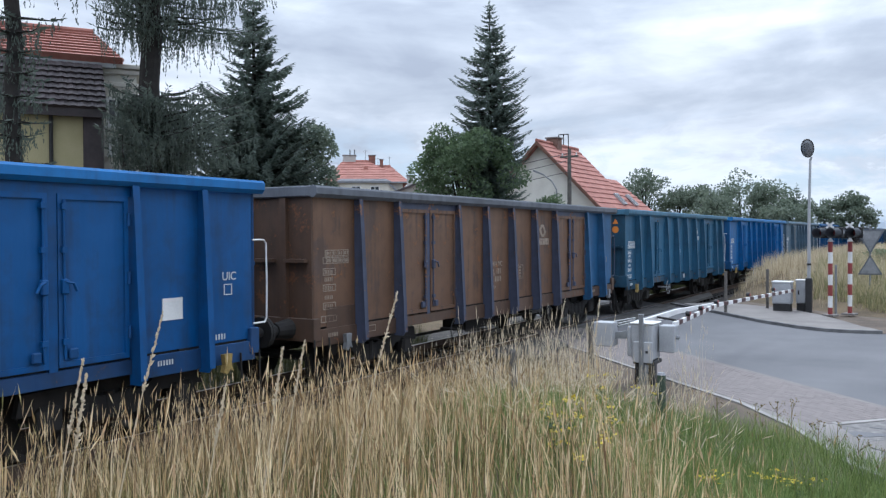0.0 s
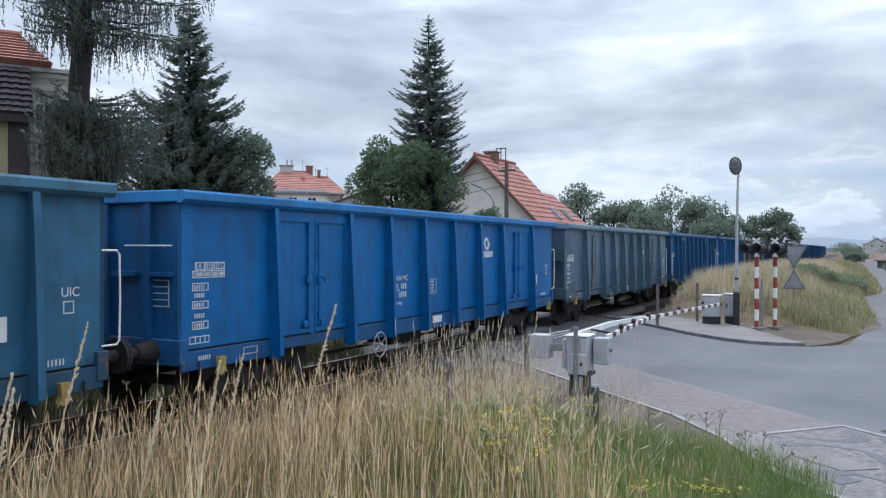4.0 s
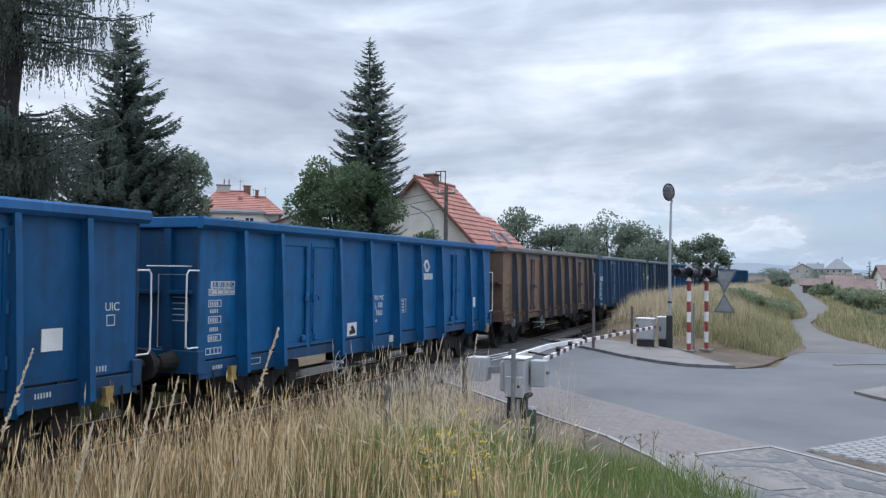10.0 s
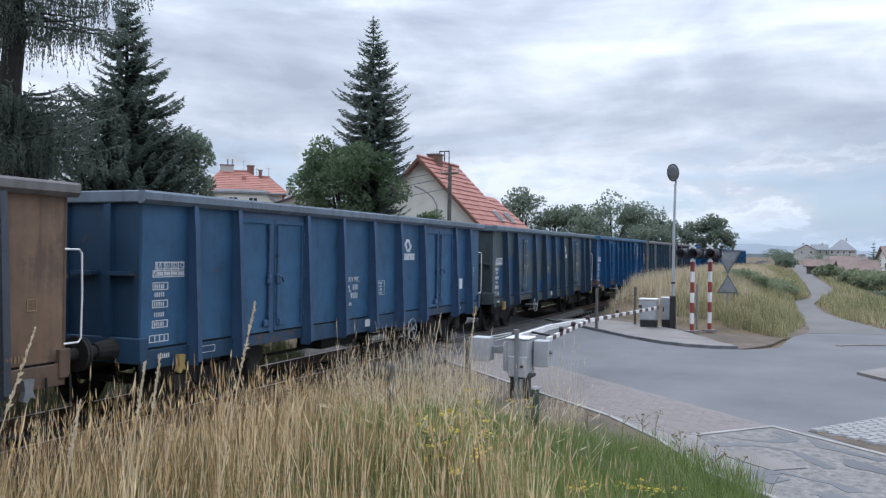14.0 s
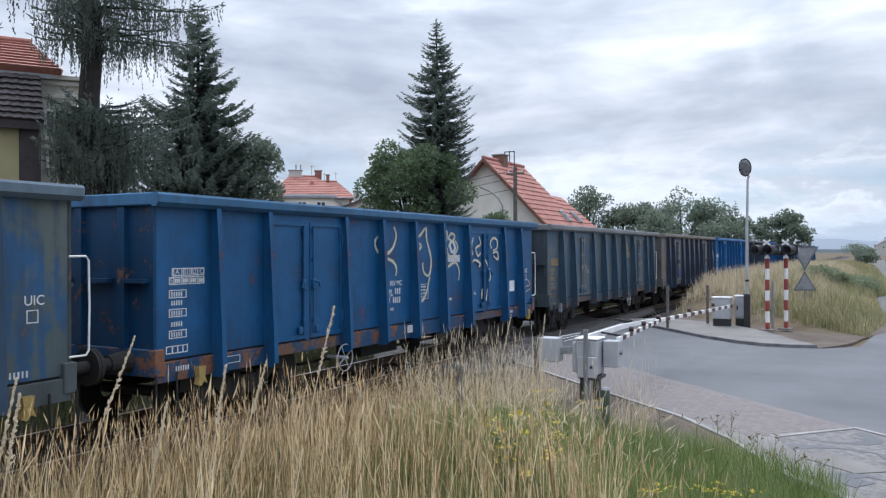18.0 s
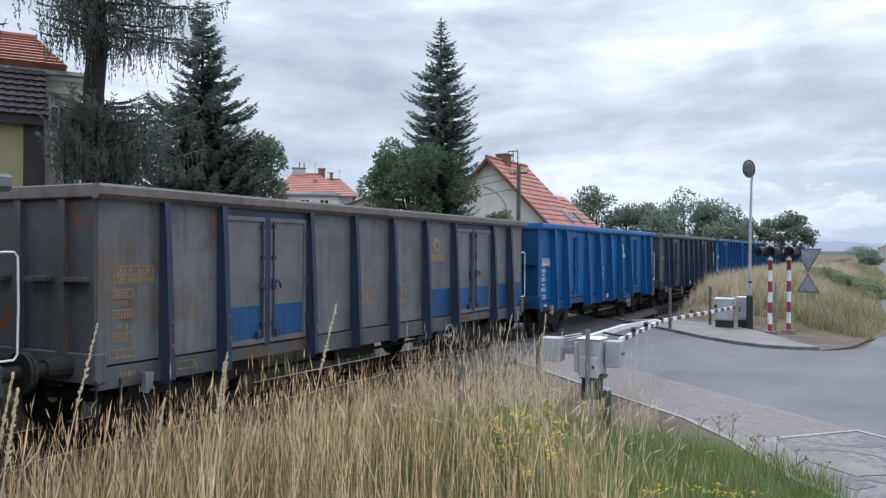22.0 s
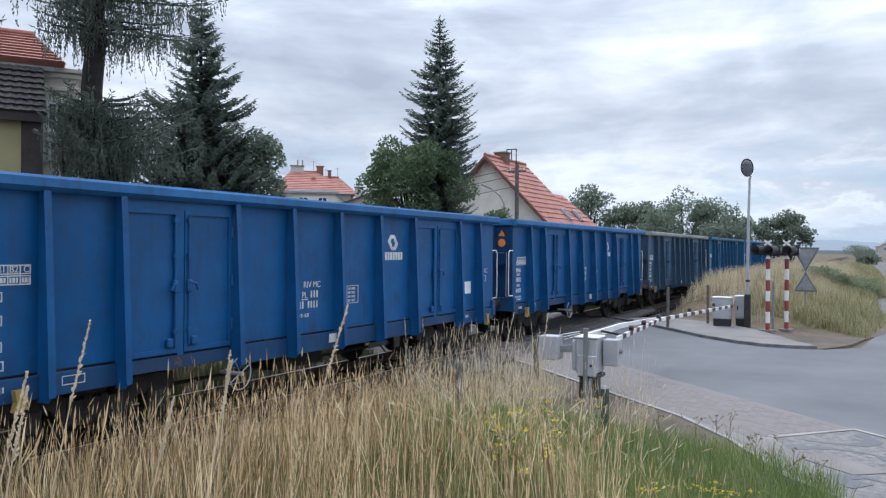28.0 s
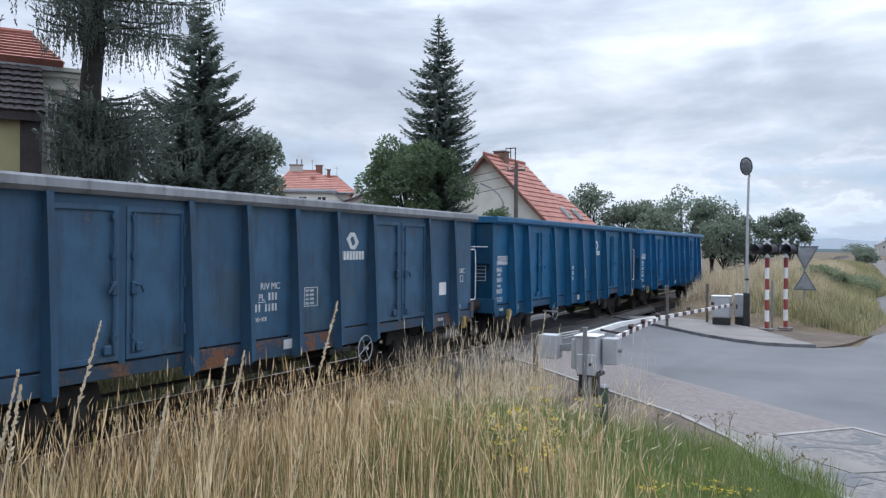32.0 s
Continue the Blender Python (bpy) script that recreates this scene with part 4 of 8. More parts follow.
def scrawls(w, posts, doors):
    """Loops and curls sprayed over the middle panels and the rear doors."""
    first = [[(-1.18, 2.68), (-1.3, 2.59), (-1.27, 2.46), (-1.15, 2.37), (-1.07, 2.46), (-1.1, 2.59), (-1.18, 2.68)], [(-1.07, 2.46), (-1.12, 2.22), (-1.15, 2.01)],
             [(-0.64, 2.86), (-0.56, 2.69), (-0.69, 2.46), (-0.94, 2.31), (-0.66, 2.21), (-0.55, 2.08), (-0.58, 1.95)]]
    second = [[(0.06, 2.83), (0.13, 2.68), (0.35, 2.71), (0.6, 2.86), (0.63, 2.64), (0.82, 2.25), (0.76, 1.96), (0.62, 1.93), (0.49, 2.03), (0.47, 2.18)],
              [(0.06, 2.51), (0.16, 2.52), (0.27, 2.44), (0.4, 2.49), (0.35, 2.55), (0.27, 2.49)], [(0.09, 2.33), (0.08, 1.86)], [(0.05, 1.58), (0.15, 1.5), (0.39, 1.42), (0.59, 1.55), (0.76, 1.89)]]
    third = [[(1.4, 2.89), (1.53, 2.78), (1.47, 2.54), (1.34, 2.42), (1.47, 2.3)], [(1.58, 2.68), (1.73, 2.78), (1.89, 2.72), (1.77, 2.62), (1.58, 2.68)], [(1.91, 2.63), (2.03, 2.47), (1.77, 2.29), (1.57, 2.35), (1.53, 2.47)],
             [(2.07, 1.78), (2.1, 1.98), (1.96, 2.15), (1.74, 2.14), (1.47, 2.01), (1.38, 1.89), (1.47, 1.85), (1.53, 1.94), (1.4, 2.15)], [(1.34, 1.55), (1.44, 1.43), (1.74, 1.4)]]
    for path in first + second + third:
        sprayed(w, path, -1.309, 0.055)
    leaves = [[(2.7, 2.7), (2.6, 2.5), (2.67, 2.32)], [(3.0, 2.73), (3.08, 2.56), (2.83, 2.47), (2.93, 2.3), (3.09, 2.37)], [(2.62, 2.15), (2.8, 2.21), (3.06, 2.12), (2.98, 2.05)], [(2.6, 1.6), (2.68, 1.51), (2.82, 1.45)], [(3.13, 1.33), (3.17, 1.56)],
              [(3.34, 2.21), (3.55, 1.98), (3.62, 1.8), (3.53, 1.71)], [(3.7, 2.47), (3.62, 2.6), (3.81, 2.71), (4.02, 2.64), (3.99, 2.47), (3.77, 2.42)], [(3.77, 2.36), (4.02, 2.38), (4.06, 2.21), (3.8, 2.29)], [(3.38, 1.28), (3.45, 1.54)]]
    for path in leaves:
        sprayed(w, path, -1.366, 0.05)
    for path in ([(5.57, 1.66), (5.76, 1.76), (5.68, 1.4), (5.87, 1.65), (6.11, 1.66), (6.26, 1.54), (5.91, 1.49)], [(5.57, 1.41), (5.91, 1.36), (6.3, 1.43)]):
        sprayed(w, path, -1.309, 0.022)


def trim_of(w):
    for o in w.children:
        if o.name.startswith("side_sill"):
            return o.data.materials[0]


WHEELS = []
BLUE, DEEP, DULL, PALE = (0.006, 0.086, 0.228), (0.005, 0.064, 0.172), (0.030, 0.085, 0.165), (0.075, 0.13, 0.185)
BROWN = (0.135, 0.078, 0.05)
AMBER = mottled("faded_amber_stencil", (0.22, 0.15, 0.07), (0.34, 0.25, 0.13), 9, 60, 0.7, 0.05, 0.001)
TRAIN = [
    dict(seed=1, base=(0.003, 0.066, 0.215), cap=(0.015, 0.13, 0.36), rust=0.05, label="bright blue open goods wagon with clean paint"),
    dict(seed=2, layout=(2.1, 2.0), base=BROWN, trim=(0.05, 0.06, 0.10), cap=(0.10, 0.11, 0.13), other=(0.02, 0.085, 0.19), white_wheel=False, repaint=(9, 8), other_posts=(7, 8), blotch=(0.10, 0.07, 0.06), rust=0.45, rust_colour=(0.21, 0.10, 0.05), fade=(0.20, 0.115, 0.07), faint=True, rails=False, plate=False, dark_patch=True, label="rusty brown open goods wagon with blue repainted end"),
    dict(seed=3, layout=(1.98, 1.95), base=(0.026, 0.10, 0.18), cap=(0.05, 0.14, 0.22), rust=0.2, warnings=True, label="dull teal-blue open goods wagon with worn paint"),
    dict(seed=4, length=14.5, layout=(1.83, 2.03), end_table=True, base=(0.0036, 0.1045, 0.304), cap=(0.02, 0.15, 0.38), rust=0.05, label="long bright blue open goods wagon, newly painted"),
    dict(seed=5, length=14.5, layout=(1.83, 2.03), base=PALE, cap=(0.13, 0.20, 0.27), rust=0.12, blotch=(0.05, 0.10, 0.16), bright_handles=True, dark_patch=True, label="long grey-blue open goods wagon with faded paint"),
    dict(seed=6, base=DEEP, cap=(0.02, 0.10, 0.26), rust=0.1, label="deep blue open goods wagon with white numbers"),
    dict(seed=7, front_rail=True, end_table=True, picture=True, base=BLUE, rust=0.15, label="blue open goods wagon with stencilled tables"),
    dict(seed=8, layout=(1.95, 2.0), plate=False, mark_size=1.25, base=(0.19, 0.12, 0.08), trim=(0.06, 0.07, 0.09), cap=(0.15, 0.14, 0.14), rust=0.33, rust_colour=(0.26, 0.13, 0.07), fade=(0.25, 0.17, 0.115), blotch=(0.12, 0.085, 0.065), faint=True, ink=AMBER, label="rusty brown open goods wagon with dark grey-blue posts"),
    dict(seed=9, wheel_x=1.84, base=DULL, trim=(0.04, 0.08, 0.155), cap=(0.12, 0.15, 0.19), rust=0.22, label="dull blue open goods wagon with rusty sills"),
    dict(seed=10, base=(0.075, 0.10, 0.105), trim=(0.025, 0.05, 0.09), fade=(0.11, 0.135, 0.135), blotch=(0.012, 0.085, 0.22), level=0.50, cap=(0.10, 0.14, 0.18), rust=0.26, bright_handles=True, label="grey-green faded open goods wagon with bright blue patches"),
    dict(seed=11, layout=(2.06, 1.97), base=(0.0048, 0.0638, 0.171), cap=(0.03, 0.10, 0.20), rust=0.36, rust_colour=(0.17, 0.045, 0.03), sill_rust=0.7, graffiti=True, label="dark blue open goods wagon covered in spray-painted scrawls"),
    dict(seed=12, plate=False, mark_size=1.25, base=(0.066, 0.09, 0.112), trim=(0.03, 0.065, 0.105), cap=(0.14, 0.15, 0.16), rust=0.33, blotch=(0.03, 0.08, 0.16), faint=True, ink=AMBER, bright_handles=True, chalk=True, dark_patch=True, wheel_x=1.69, label="grey-teal open goods wagon with rust spots and amber figures"),
    dict(seed=13, wheel_x=2.19, base=(0.135, 0.14, 0.145), blotch=(0.17, 0.13, 0.105), level=0.58, trim=(0.03, 0.045, 0.08), cap=(0.14, 0.12, 0.11), other=(0.012, 0.062, 0.17), stripe=(6, 8, 9), repaint=(), rust=0.40, rust_colour=(0.25, 0.11, 0.06), rails=True, faint=True, ink=AMBER, plate=False, label="grey rusty open goods wagon with navy posts and blue repainted band"),
    dict(seed=14, wheel_x=2.17, base=(0.0042, 0.088, 0.2565), cap=(0.02, 0.12, 0.33), rust=0.1, label="bright blue open goods wagon with white tables"),
    dict(seed=15, base=(0.058, 0.072, 0.088), trim=(0.025, 0.045, 0.085), cap=(0.10, 0.105, 0.11), rust=0.38, blotch=(0.085, 0.08, 0.075), faint=True, ink=AMBER, label="dark slate-grey open goods wagon with blue posts"),
    dict(seed=16, base=(0.0042, 0.0726, 0.2185), cap=(0.02, 0.11, 0.29), rust=0.12, label="blue open goods wagon with white company mark"),
    dict(seed=17, front_rail=True, base=(0.004, 0.070, 0.205), cap=(0.02, 0.125, 0.32), rust=0.08, warnings=True, label="blue open goods wagon with orange warning signs"),
    dict(seed=18, layout=(2.14, 2.06), wheel_x=1.91, base=(0.036, 0.085, 0.15), trim=(0.028, 0.07, 0.125), cap=(0.22, 0.23, 0.25), rust=0.2, blotch=(0.06, 0.10, 0.14), sill_rust=0.7, label="grey-blue open goods wagon with chipped sills"),
    dict(seed=19, end_table=True, base=(0.0078, 0.0825, 0.1805), rust=0.18, label="blue open goods wagon with worn paint"),
    dict(seed=20, base=(0.006, 0.0935, 0.228), cap=(0.05, 0.14, 0.28), rust=0.12, label="blue open goods wagon at the end of the train"),
]
WAGONS = []
place = 8.86 - 7.02
for spec in TRAIN:
    if spec.get("mark_ink", 1) is None:
        del spec["mark_ink"]
    w = make_wagon(spec)
    pitch = spec.get("length", 12.8) + 1.24
    if WAGONS:
        place += WAGONS[-1][2] / 2 + pitch / 2
    WAGONS.append((w, place, pitch))


# how far the tops of the tall stalks lean in the wind, in metres to the viewer's right
SWAYS = (((0, 0.0), (1, 0.036), (6, 0.0), (9, 0.045), (12, 0.036), (14, -0.1), (18, -0.05), (20, -0.014), (22, -0.05), (25, 0.094), (28, 0.022), (31, -0.05), (32, -0.03)),
         ((0, 0.0), (1, -0.028), (6, 0.028), (9, 0.092), (12, 0.036), (18, 0.15), (20, -0.128), (22, -0.028), (25, 0.036), (28, -0.05), (31, -0.028), (32, 0.0)),
         ((0, 0.0), (1, 0.0), (6, 0.042), (9, 0.042), (12, 0.014), (14, -0.078), (18, 0.1), (20, -0.078), (22, -0.128), (25, 0.028), (28, -0.1), (31, -0.05), (32, -0.02)),
         ((0, 0.0), (1, 0.0), (6, 0.056), (9, 0.064), (14, -0.042), (18, 0.0), (20, -0.01), (22, -0.022), (28, 0.042), (31, 0.036), (32, 0.01)))


def motions():
    for i, (g, base, end) in enumerate(SWAYING):
        far = math.hypot(base[0], base[1])
        rows = []
        for t, lean in SWAYS[min(i, 3)]:
            turn = math.degrees(lean / end.z) * (1 if i < 4 else 0.7)
            rows.append((t, pose(*base, turn * base[0] / far, turn * base[1] / far, 0)))
        walk(g, rows)
    """The train rolls by, gaining a little speed."""
    gone = [(0, 0.16), (3, 22.21), (6, 44.25), (9, 66.08), (13, 95.42), (18, 131.84), (20, 146.42), (23, 168.04), (28, 204.60), (32, 233.84)]
    for w, at, _ in WAGONS:
        walk(w, [(t, on_track(at - d)) for t, d in gone])
    # the wheels roll along; wheels in the same place on their bogie share one set of keys
    first = {}
    ts, ds = [t for t, _ in gone], [d for _, d in gone]
    for ws in WHEELS:
        dx = round(ws.location.x, 2)
        if dx not in first:
            first[dx] = ws
            walk(ws, [(i / 15, pose(dx, 0, 0.46, 0, -math.degrees(float(np.interp(i / 15, ts, ds)) / 0.46), 0)) for i in range(481)])
        else:
            lead = first[dx].animation_data
            ws.rotation_mode = "QUATERNION"
            ws.animation_data_create()
            ws.animation_data.action = lead.action
            ws.animation_data.action_slot = lead.action_slot


# ---------------------------------------------------------------- level crossing furniture
def striped_bar(parent, name, points, half, bands, mats):
    """A square bar from end to end in bands of two colours, each band a part."""
    a, b = Vector(points[0]), Vector(points[1])
    d = (b - a).normalized()
    u = d.cross(Vector((0, 0, 1)))
    u = (u if u.length > 0.1 else Vector((1, 0, 0))).normalized()
    v = u.cross(d)
    for i in range(bands):
        p, q = a.lerp(b, i / bands), a.lerp(b, (i + 1) / bands)
        ring = lambda c: [c + u * half[0] * s + v * half[1] * t for s, t in ((-1, -1), (1, -1), (1, 1), (-1, 1))]
        part(name, loft(bmesh.new(), [ring(p), ring(q)]), mats[i % 2], parent)


def make_barrier():
    g = thing("level_crossing_barrier", "lowered half barrier with red and white boom on grey cabinet", "barrier", at=(13.2, 4.15, 0))
    part("drive_cabinet", boxed(-0.2, 0.2, -0.17, 0.2, 0.40, 0.97, bevel=0.025), GREY_STEEL, g)
    part("cabinet_lid", boxed(-0.215, 0.215, -0.185, 0.215, 0.972, 1.0, bevel=0.012), WHITE, g)
    part("cabinet_side", boxed(-0.18, 0.18, 0.2, 0.27, 0.44, 0.93, bevel=0.02), GREY_STEEL, g)
    door = part("cabinet_door", boxed(-0.25, -0.2, -0.165, 0.15, 0.36, 0.70, bevel=0.012), GREY_STEEL, g)
    part("lock", boxed(-0.262, -0.25, -0.1, -0.06, 0.52, 0.56), BLACK, door)
    bm = bmesh.new()
    box(bm, -0.2, 0.2, -0.19, 0.16, 0.33, 0.395, bevel=0.01)
    box(bm, -0.14, 0.14, -0.13, 0.1, -0.1, 0.34, bevel=0.015)
    part("pedestal", bm, BLACK, g)
    for i, (y, r) in enumerate(((-0.15, 0.03), (-0.04, 0.045), (0.11, 0.03))):
        part("conduit", tube(bmesh.new(), [(-0.17, y, -0.05), (-0.18, y, 0.2), (-0.15, y, 0.36)], r, 8), ZINC if i == 1 else BLACK, g)
    part("counterweight", boxed(-0.34, -0.06, 0.46, 0.78, 0.60, 0.99, bevel=0.012), GREY_STEEL, g)
    part("counterweight", boxed(0.0, 0.24, -0.45, -0.20, 0.52, 0.95, bevel=0.012), GREY_STEEL, g)
    part("counterweight_arm", loft(bmesh.new(), [[(-0.1, 0.2, 0.72), (-0.02, 0.2, 0.72), (-0.02, 0.2, 0.86), (-0.1, 0.2, 0.86)], [(-0.2, 0.47, 0.72), (-0.12, 0.47, 0.72), (-0.12, 0.47, 0.82), (-0.2, 0.47, 0.82)]]), ZINC, g)
    part("shaft", tube(bmesh.new(), [(0.1, -0.5, 0.76), (0.1, 0.5, 0.76)], 0.035, 8), ZINC, g)
    # forked root of the boom: a deep white arm on one side, a slim one on the other
    arm = bmesh.new()
    loft(arm, [[(0.12, 0.14, 0.88), (0.12, 0.20, 0.88), (0.12, 0.20, 1.0), (0.12, 0.14, 1.0)], [(2.2, 0.09, 0.94), (2.2, 0.14, 0.94), (2.2, 0.14, 1.03), (2.2, 0.09, 1.03)], [(4.4, -0.1, 0.94), (4.4, -0.06, 0.94), (4.4, -0.06, 1.0), (4.4, -0.1, 1.0)]])
    part("boom_arm", arm, WHITE, g, "white tapering boom arm")
    part("boom_brace", loft(bmesh.new(), [[(0.55, -0.33, 0.97), (0.62, -0.33, 0.97), (0.62, -0.33, 1.0), (0.55, -0.33, 1.0)], [(0.95, 0.12, 0.97), (1.02, 0.12, 0.97), (1.02, 0.12, 1.0), (0.95, 0.12, 1.0)]]), DARK_STEEL, g)
    striped_bar(g, "boom_band", [(0.3, -0.36, 0.945), (4.4, -0.12, 0.955)], (0.024, 0.038), 14, (WHITE, DARK_RED))
    striped_bar(g, "boom_band", [(4.4, -0.12, 0.955), (10.85, -0.62, 0.88)], (0.024, 0.038), 20, (WHITE, DARK_RED))
    for x, y in ((1.4, -0.3), (2.6, -0.22), (4.2, -0.13), (6.6, -0.29), (8.8, -0.46)):
        lamp = part("boom_lamp", tube(bmesh.new(), [(x, y - 0.035, 1.03), (x, y + 0.035, 1.03)], 0.045, 10), BLACK, g)
        part("lamp_lens", tube(bmesh.new(), [(x, y - 0.045, 1.03), (x, y - 0.035, 1.03)], 0.034, 10), RED, lamp)
    for k in range(3):
        part("stay_rail", tube(bmesh.new(), [(0.05, 0.20, 0.98 + k * 0.035), (-0.12, 0.50, 0.90 + k * 0.045)], 0.012, 5), ZINC, g)
    post = thing("marker_post", "grey steel channel post beside the barrier cabinet", "post", at=(12.95, 4.16, 0))
    part("channel", boxed(-0.02, 0.02, -0.035, 0.035, -0.05, 1.12, bevel=0.006), ZINC, post)
    part("cap", boxed(-0.026, 0.026, -0.042, 0.042, 1.121, 1.14, bevel=0.004), ZINC, post)


make_barrier()


def make_signal(x, y, turn):
    g = thing("crossing_signal", "red and white striped post with a black flashing signal head", "signal", "level crossing signals", at=(x, y, 0.08, 0, 0, turn))
    levels = [(0.0, 0.22, RED), (0.22, 0.55, WHITE), (0.55, 0.86, RED), (0.86, 1.16, WHITE), (1.16, 1.48, RED), (1.48, 1.80, WHITE), (1.80, 2.10, RED)]
    for z0, z1, mat in levels:
        part("post_band", tube(bmesh.new(), [(0, 0, z0), (0, 0, z1)], 0.062, 12), mat, g)
    part("post_cap", tube(bmesh.new(), [(0, 0, 2.10), (0, 0, 2.2)], 0.06, 12, [0.09, 0.03]), WHITE, g)
    part("foot", boxed(-0.17, 0.17, -0.17, 0.17, -0.03, 0.025, bevel=0.01), CONCRETE, g)
    part("upper_post", tube(bmesh.new(), [(0, 0, 2.15), (0, 0, 2.62)], 0.03, 10), ZINC, g)
    head = part("signal_board", boxed(-0.05, 0.0, -0.36, 0.36, 2.20, 2.52, bevel=0.03), BLACK, g)
    for s in (-0.2, 0.2):
        hood = bmesh.new()
        tube(hood, [(0.0, s, 2.36), (0.42, s, 2.35)], 0.13, 14, [0.125, 0.145], cap=False)
        bmesh.ops.solidify(hood, geom=hood.faces[:], thickness=0.006)
        part("hood", hood, SIGN_BACK, head)
        part("lens", tube(bmesh.new(), [(0.0, s, 2.36), (0.02, s, 2.36)], 0.11, 14), RED, head)
        part("lamp_housing", tube(bmesh.new(), [(-0.24, s, 2.36), (-0.05, s, 2.36)], 0.12, 14, [0.09, 0.12]), GREY_STEEL, head)
    for a in (-35, 35):
        bm = boxed(-0.012, 0.012, -0.13, 0.13, -0.026, 0.026)
        bmesh.ops.transform(bm, matrix=Matrix.Translation((0.03, 0, 2.57)) @ Matrix.Rotation(radians(a), 4, "X"), verts=bm.verts)
        part("cross_blade", bm, WHITE, g)
    return g


make_signal(25.98, 2.82, 160)
make_signal(26.64, 2.37, 160)

rod = thing("grey_post", "thin grey steel post behind the signal", "post", at=(26.7, 2.75, 0.05))
part("tube", boxed(-0.05, 0.05, -0.03, 0.03, -0.1, 1.45, bevel=0.01), ZINC, rod)


def make_sign():
    g = thing("road_sign", "grey back of two triangular road signs on a post", "sign", at=(29.9, 2.08, 0.12, 0, 0, 8))
    part("pole", tube(bmesh.new(), [(0, 0, -0.2), (0, 0, 2.5)], 0.03, 10), ZINC, g)
    for outline in ([(-0.42, 2.42), (0.42, 2.42), (0.0, 1.62)], [(-0.36, 0.96), (0.36, 0.96), (0.0, 1.60)]):
        bm = bmesh.new()
        loft(bm, [[(x, y, z) for y, z in outline] for x in (-0.05, -0.03)])
        bmesh.ops.recalc_face_normals(bm, faces=bm.faces)
        sign = part("sign_plate", bm, SIGN_BACK, g)
        bm = bmesh.new()
        c = [sum(p[i] for p in outline) / 3 for i in (0, 1)]
        loft(bm, [[(x, c[0] + (y - c[0]) * k, c[1] + (z - c[1]) * k) for y, z in outline] for x, k in ((-0.068, 0.8), (-0.05, 0.8))])
        part("stiffener", bm, ZINC, sign)


make_sign()


def make_street_lamp():
    g = thing("street_lamp", "thin grey street lamp with an oval head and dark base", "street lamp", at=(26.95, 3.51, 0.1))
    part("base", boxed(-0.1, 0.1, -0.09, 0.09, -0.1, 0.98, bevel=0.02), BLACK, g)
    part("pole", tube(bmesh.new(), [(0, 0, 0.95), (0, 0, 3.0), (0, -0.03, 4.5), (0, -0.06, 4.62)], 0.05, 10, [0.05, 0.042, 0.034, 0.032]), GREY_STEEL, g)
    part("collar", tube(bmesh.new(), [(0, 0, 1.36), (0, 0, 1.42)], 0.065, 10), BLACK, g)
    head = bmesh.new()
    bmesh.ops.create_uvsphere(head, u_segments=18, v_segments=12, radius=1.0)
    bmesh.ops.transform(head, matrix=Matrix.Translation((-0.12, 0.03, 4.86)) @ Matrix.Rotation(radians(-28), 4, "Y") @ Matrix.Diagonal((0.11, 0.18, 0.29, 1)), verts=head.verts)
    h = part("lamp_head", head, ZINC, g, "dull oval lamp head", smooth=True)
    rim = bmesh.new()
    n = 20
    vs = []
    m = Matrix.Translation((-0.14, 0.03, 4.86)) @ Matrix.Rotation(radians(-28), 4, "Y")
    for i in range(n):
        a = 2 * math.pi * i / n
        vs.append([rim.verts.new(m @ Vector((x, math.sin(a) * 0.185 * k, math.cos(a) * 0.295 * k))) for x, k in ((-0.02, 1.0), (0.02, 1.02), (0.02, 0.95), (-0.02, 0.93))])
    for a, b in zip(vs, vs[1:] + vs[:1]):
        for i in range(4):
            rim.faces.new((a[i], a[(i + 1) % 4], b[(i + 1) % 4], b[i]))
    part("rim", rim, BLACK, h)


make_street_lamp()


def make_cabinet(x, y, z, sx, sy, h, turn, label):
    g = thing("roadside_cabinet", label, "cabinet", at=(x, y, z, 0, 0, turn))
    part("housing", boxed(-sx, sx, -sy, sy, 0.24, h, bevel=0.015), GREY_STEEL, g)
    part("lid", boxed(-sx - 0.02, sx + 0.02, -sy - 0.02, sy + 0.02, h, h + 0.045, bevel=0.01), WHITE, g)
    part("plinth", boxed(-sx + 0.03, sx - 0.03, -sy + 0.02, sy - 0.02, -0.1, 0.24, bevel=0.01), BLACK, g)
    part("cabinet_door", boxed(-sx - 0.01, -sx, -sy + 0.03, sy - 0.03, 0.28, h - 0.04, bevel=0.003), GREY_STEEL, g)
    part("handle", boxed(-sx - 0.03, -sx - 0.01, sy - 0.1, sy - 0.06, h * 0.55, h * 0.7), BLACK, g)


make_cabinet(26.95, 4.25, 0.05, 0.2, 0.27, 0.88, 0, "grey steel barrier drive cabinet with white lid")
make_cabinet(27.35, 3.75, 0.05, 0.16, 0.16, 0.92, 0, "slim grey steel cabinet beside the street lamp")
for x, y, h in ((8.95, 4.45, 1.05), (14.21, 5.5, 0.76)):
    g = thing("fence_post", "weathered grey fence post in the tall grass", "post", "old fence posts", at=(x, y, float(ground_z(x, y))))
    part("stake", tube(bmesh.new(), [(0, 0, -0.2), (0.01, 0, 0.4), (0, 0.01, h - float(ground_z(x, y)) - 0.04)], 0.05, 9, [0.055, 0.05, 0.047]), WOOD, g)
    part("stake_top", tube(bmesh.new(), [(0, 0.01, h - float(ground_z(x, y)) - 0.042), (0, 0.01, h - float(ground_z(x, y)) - 0.01)], 0.04, 9, [0.05, 0.035]), WOOD, g)
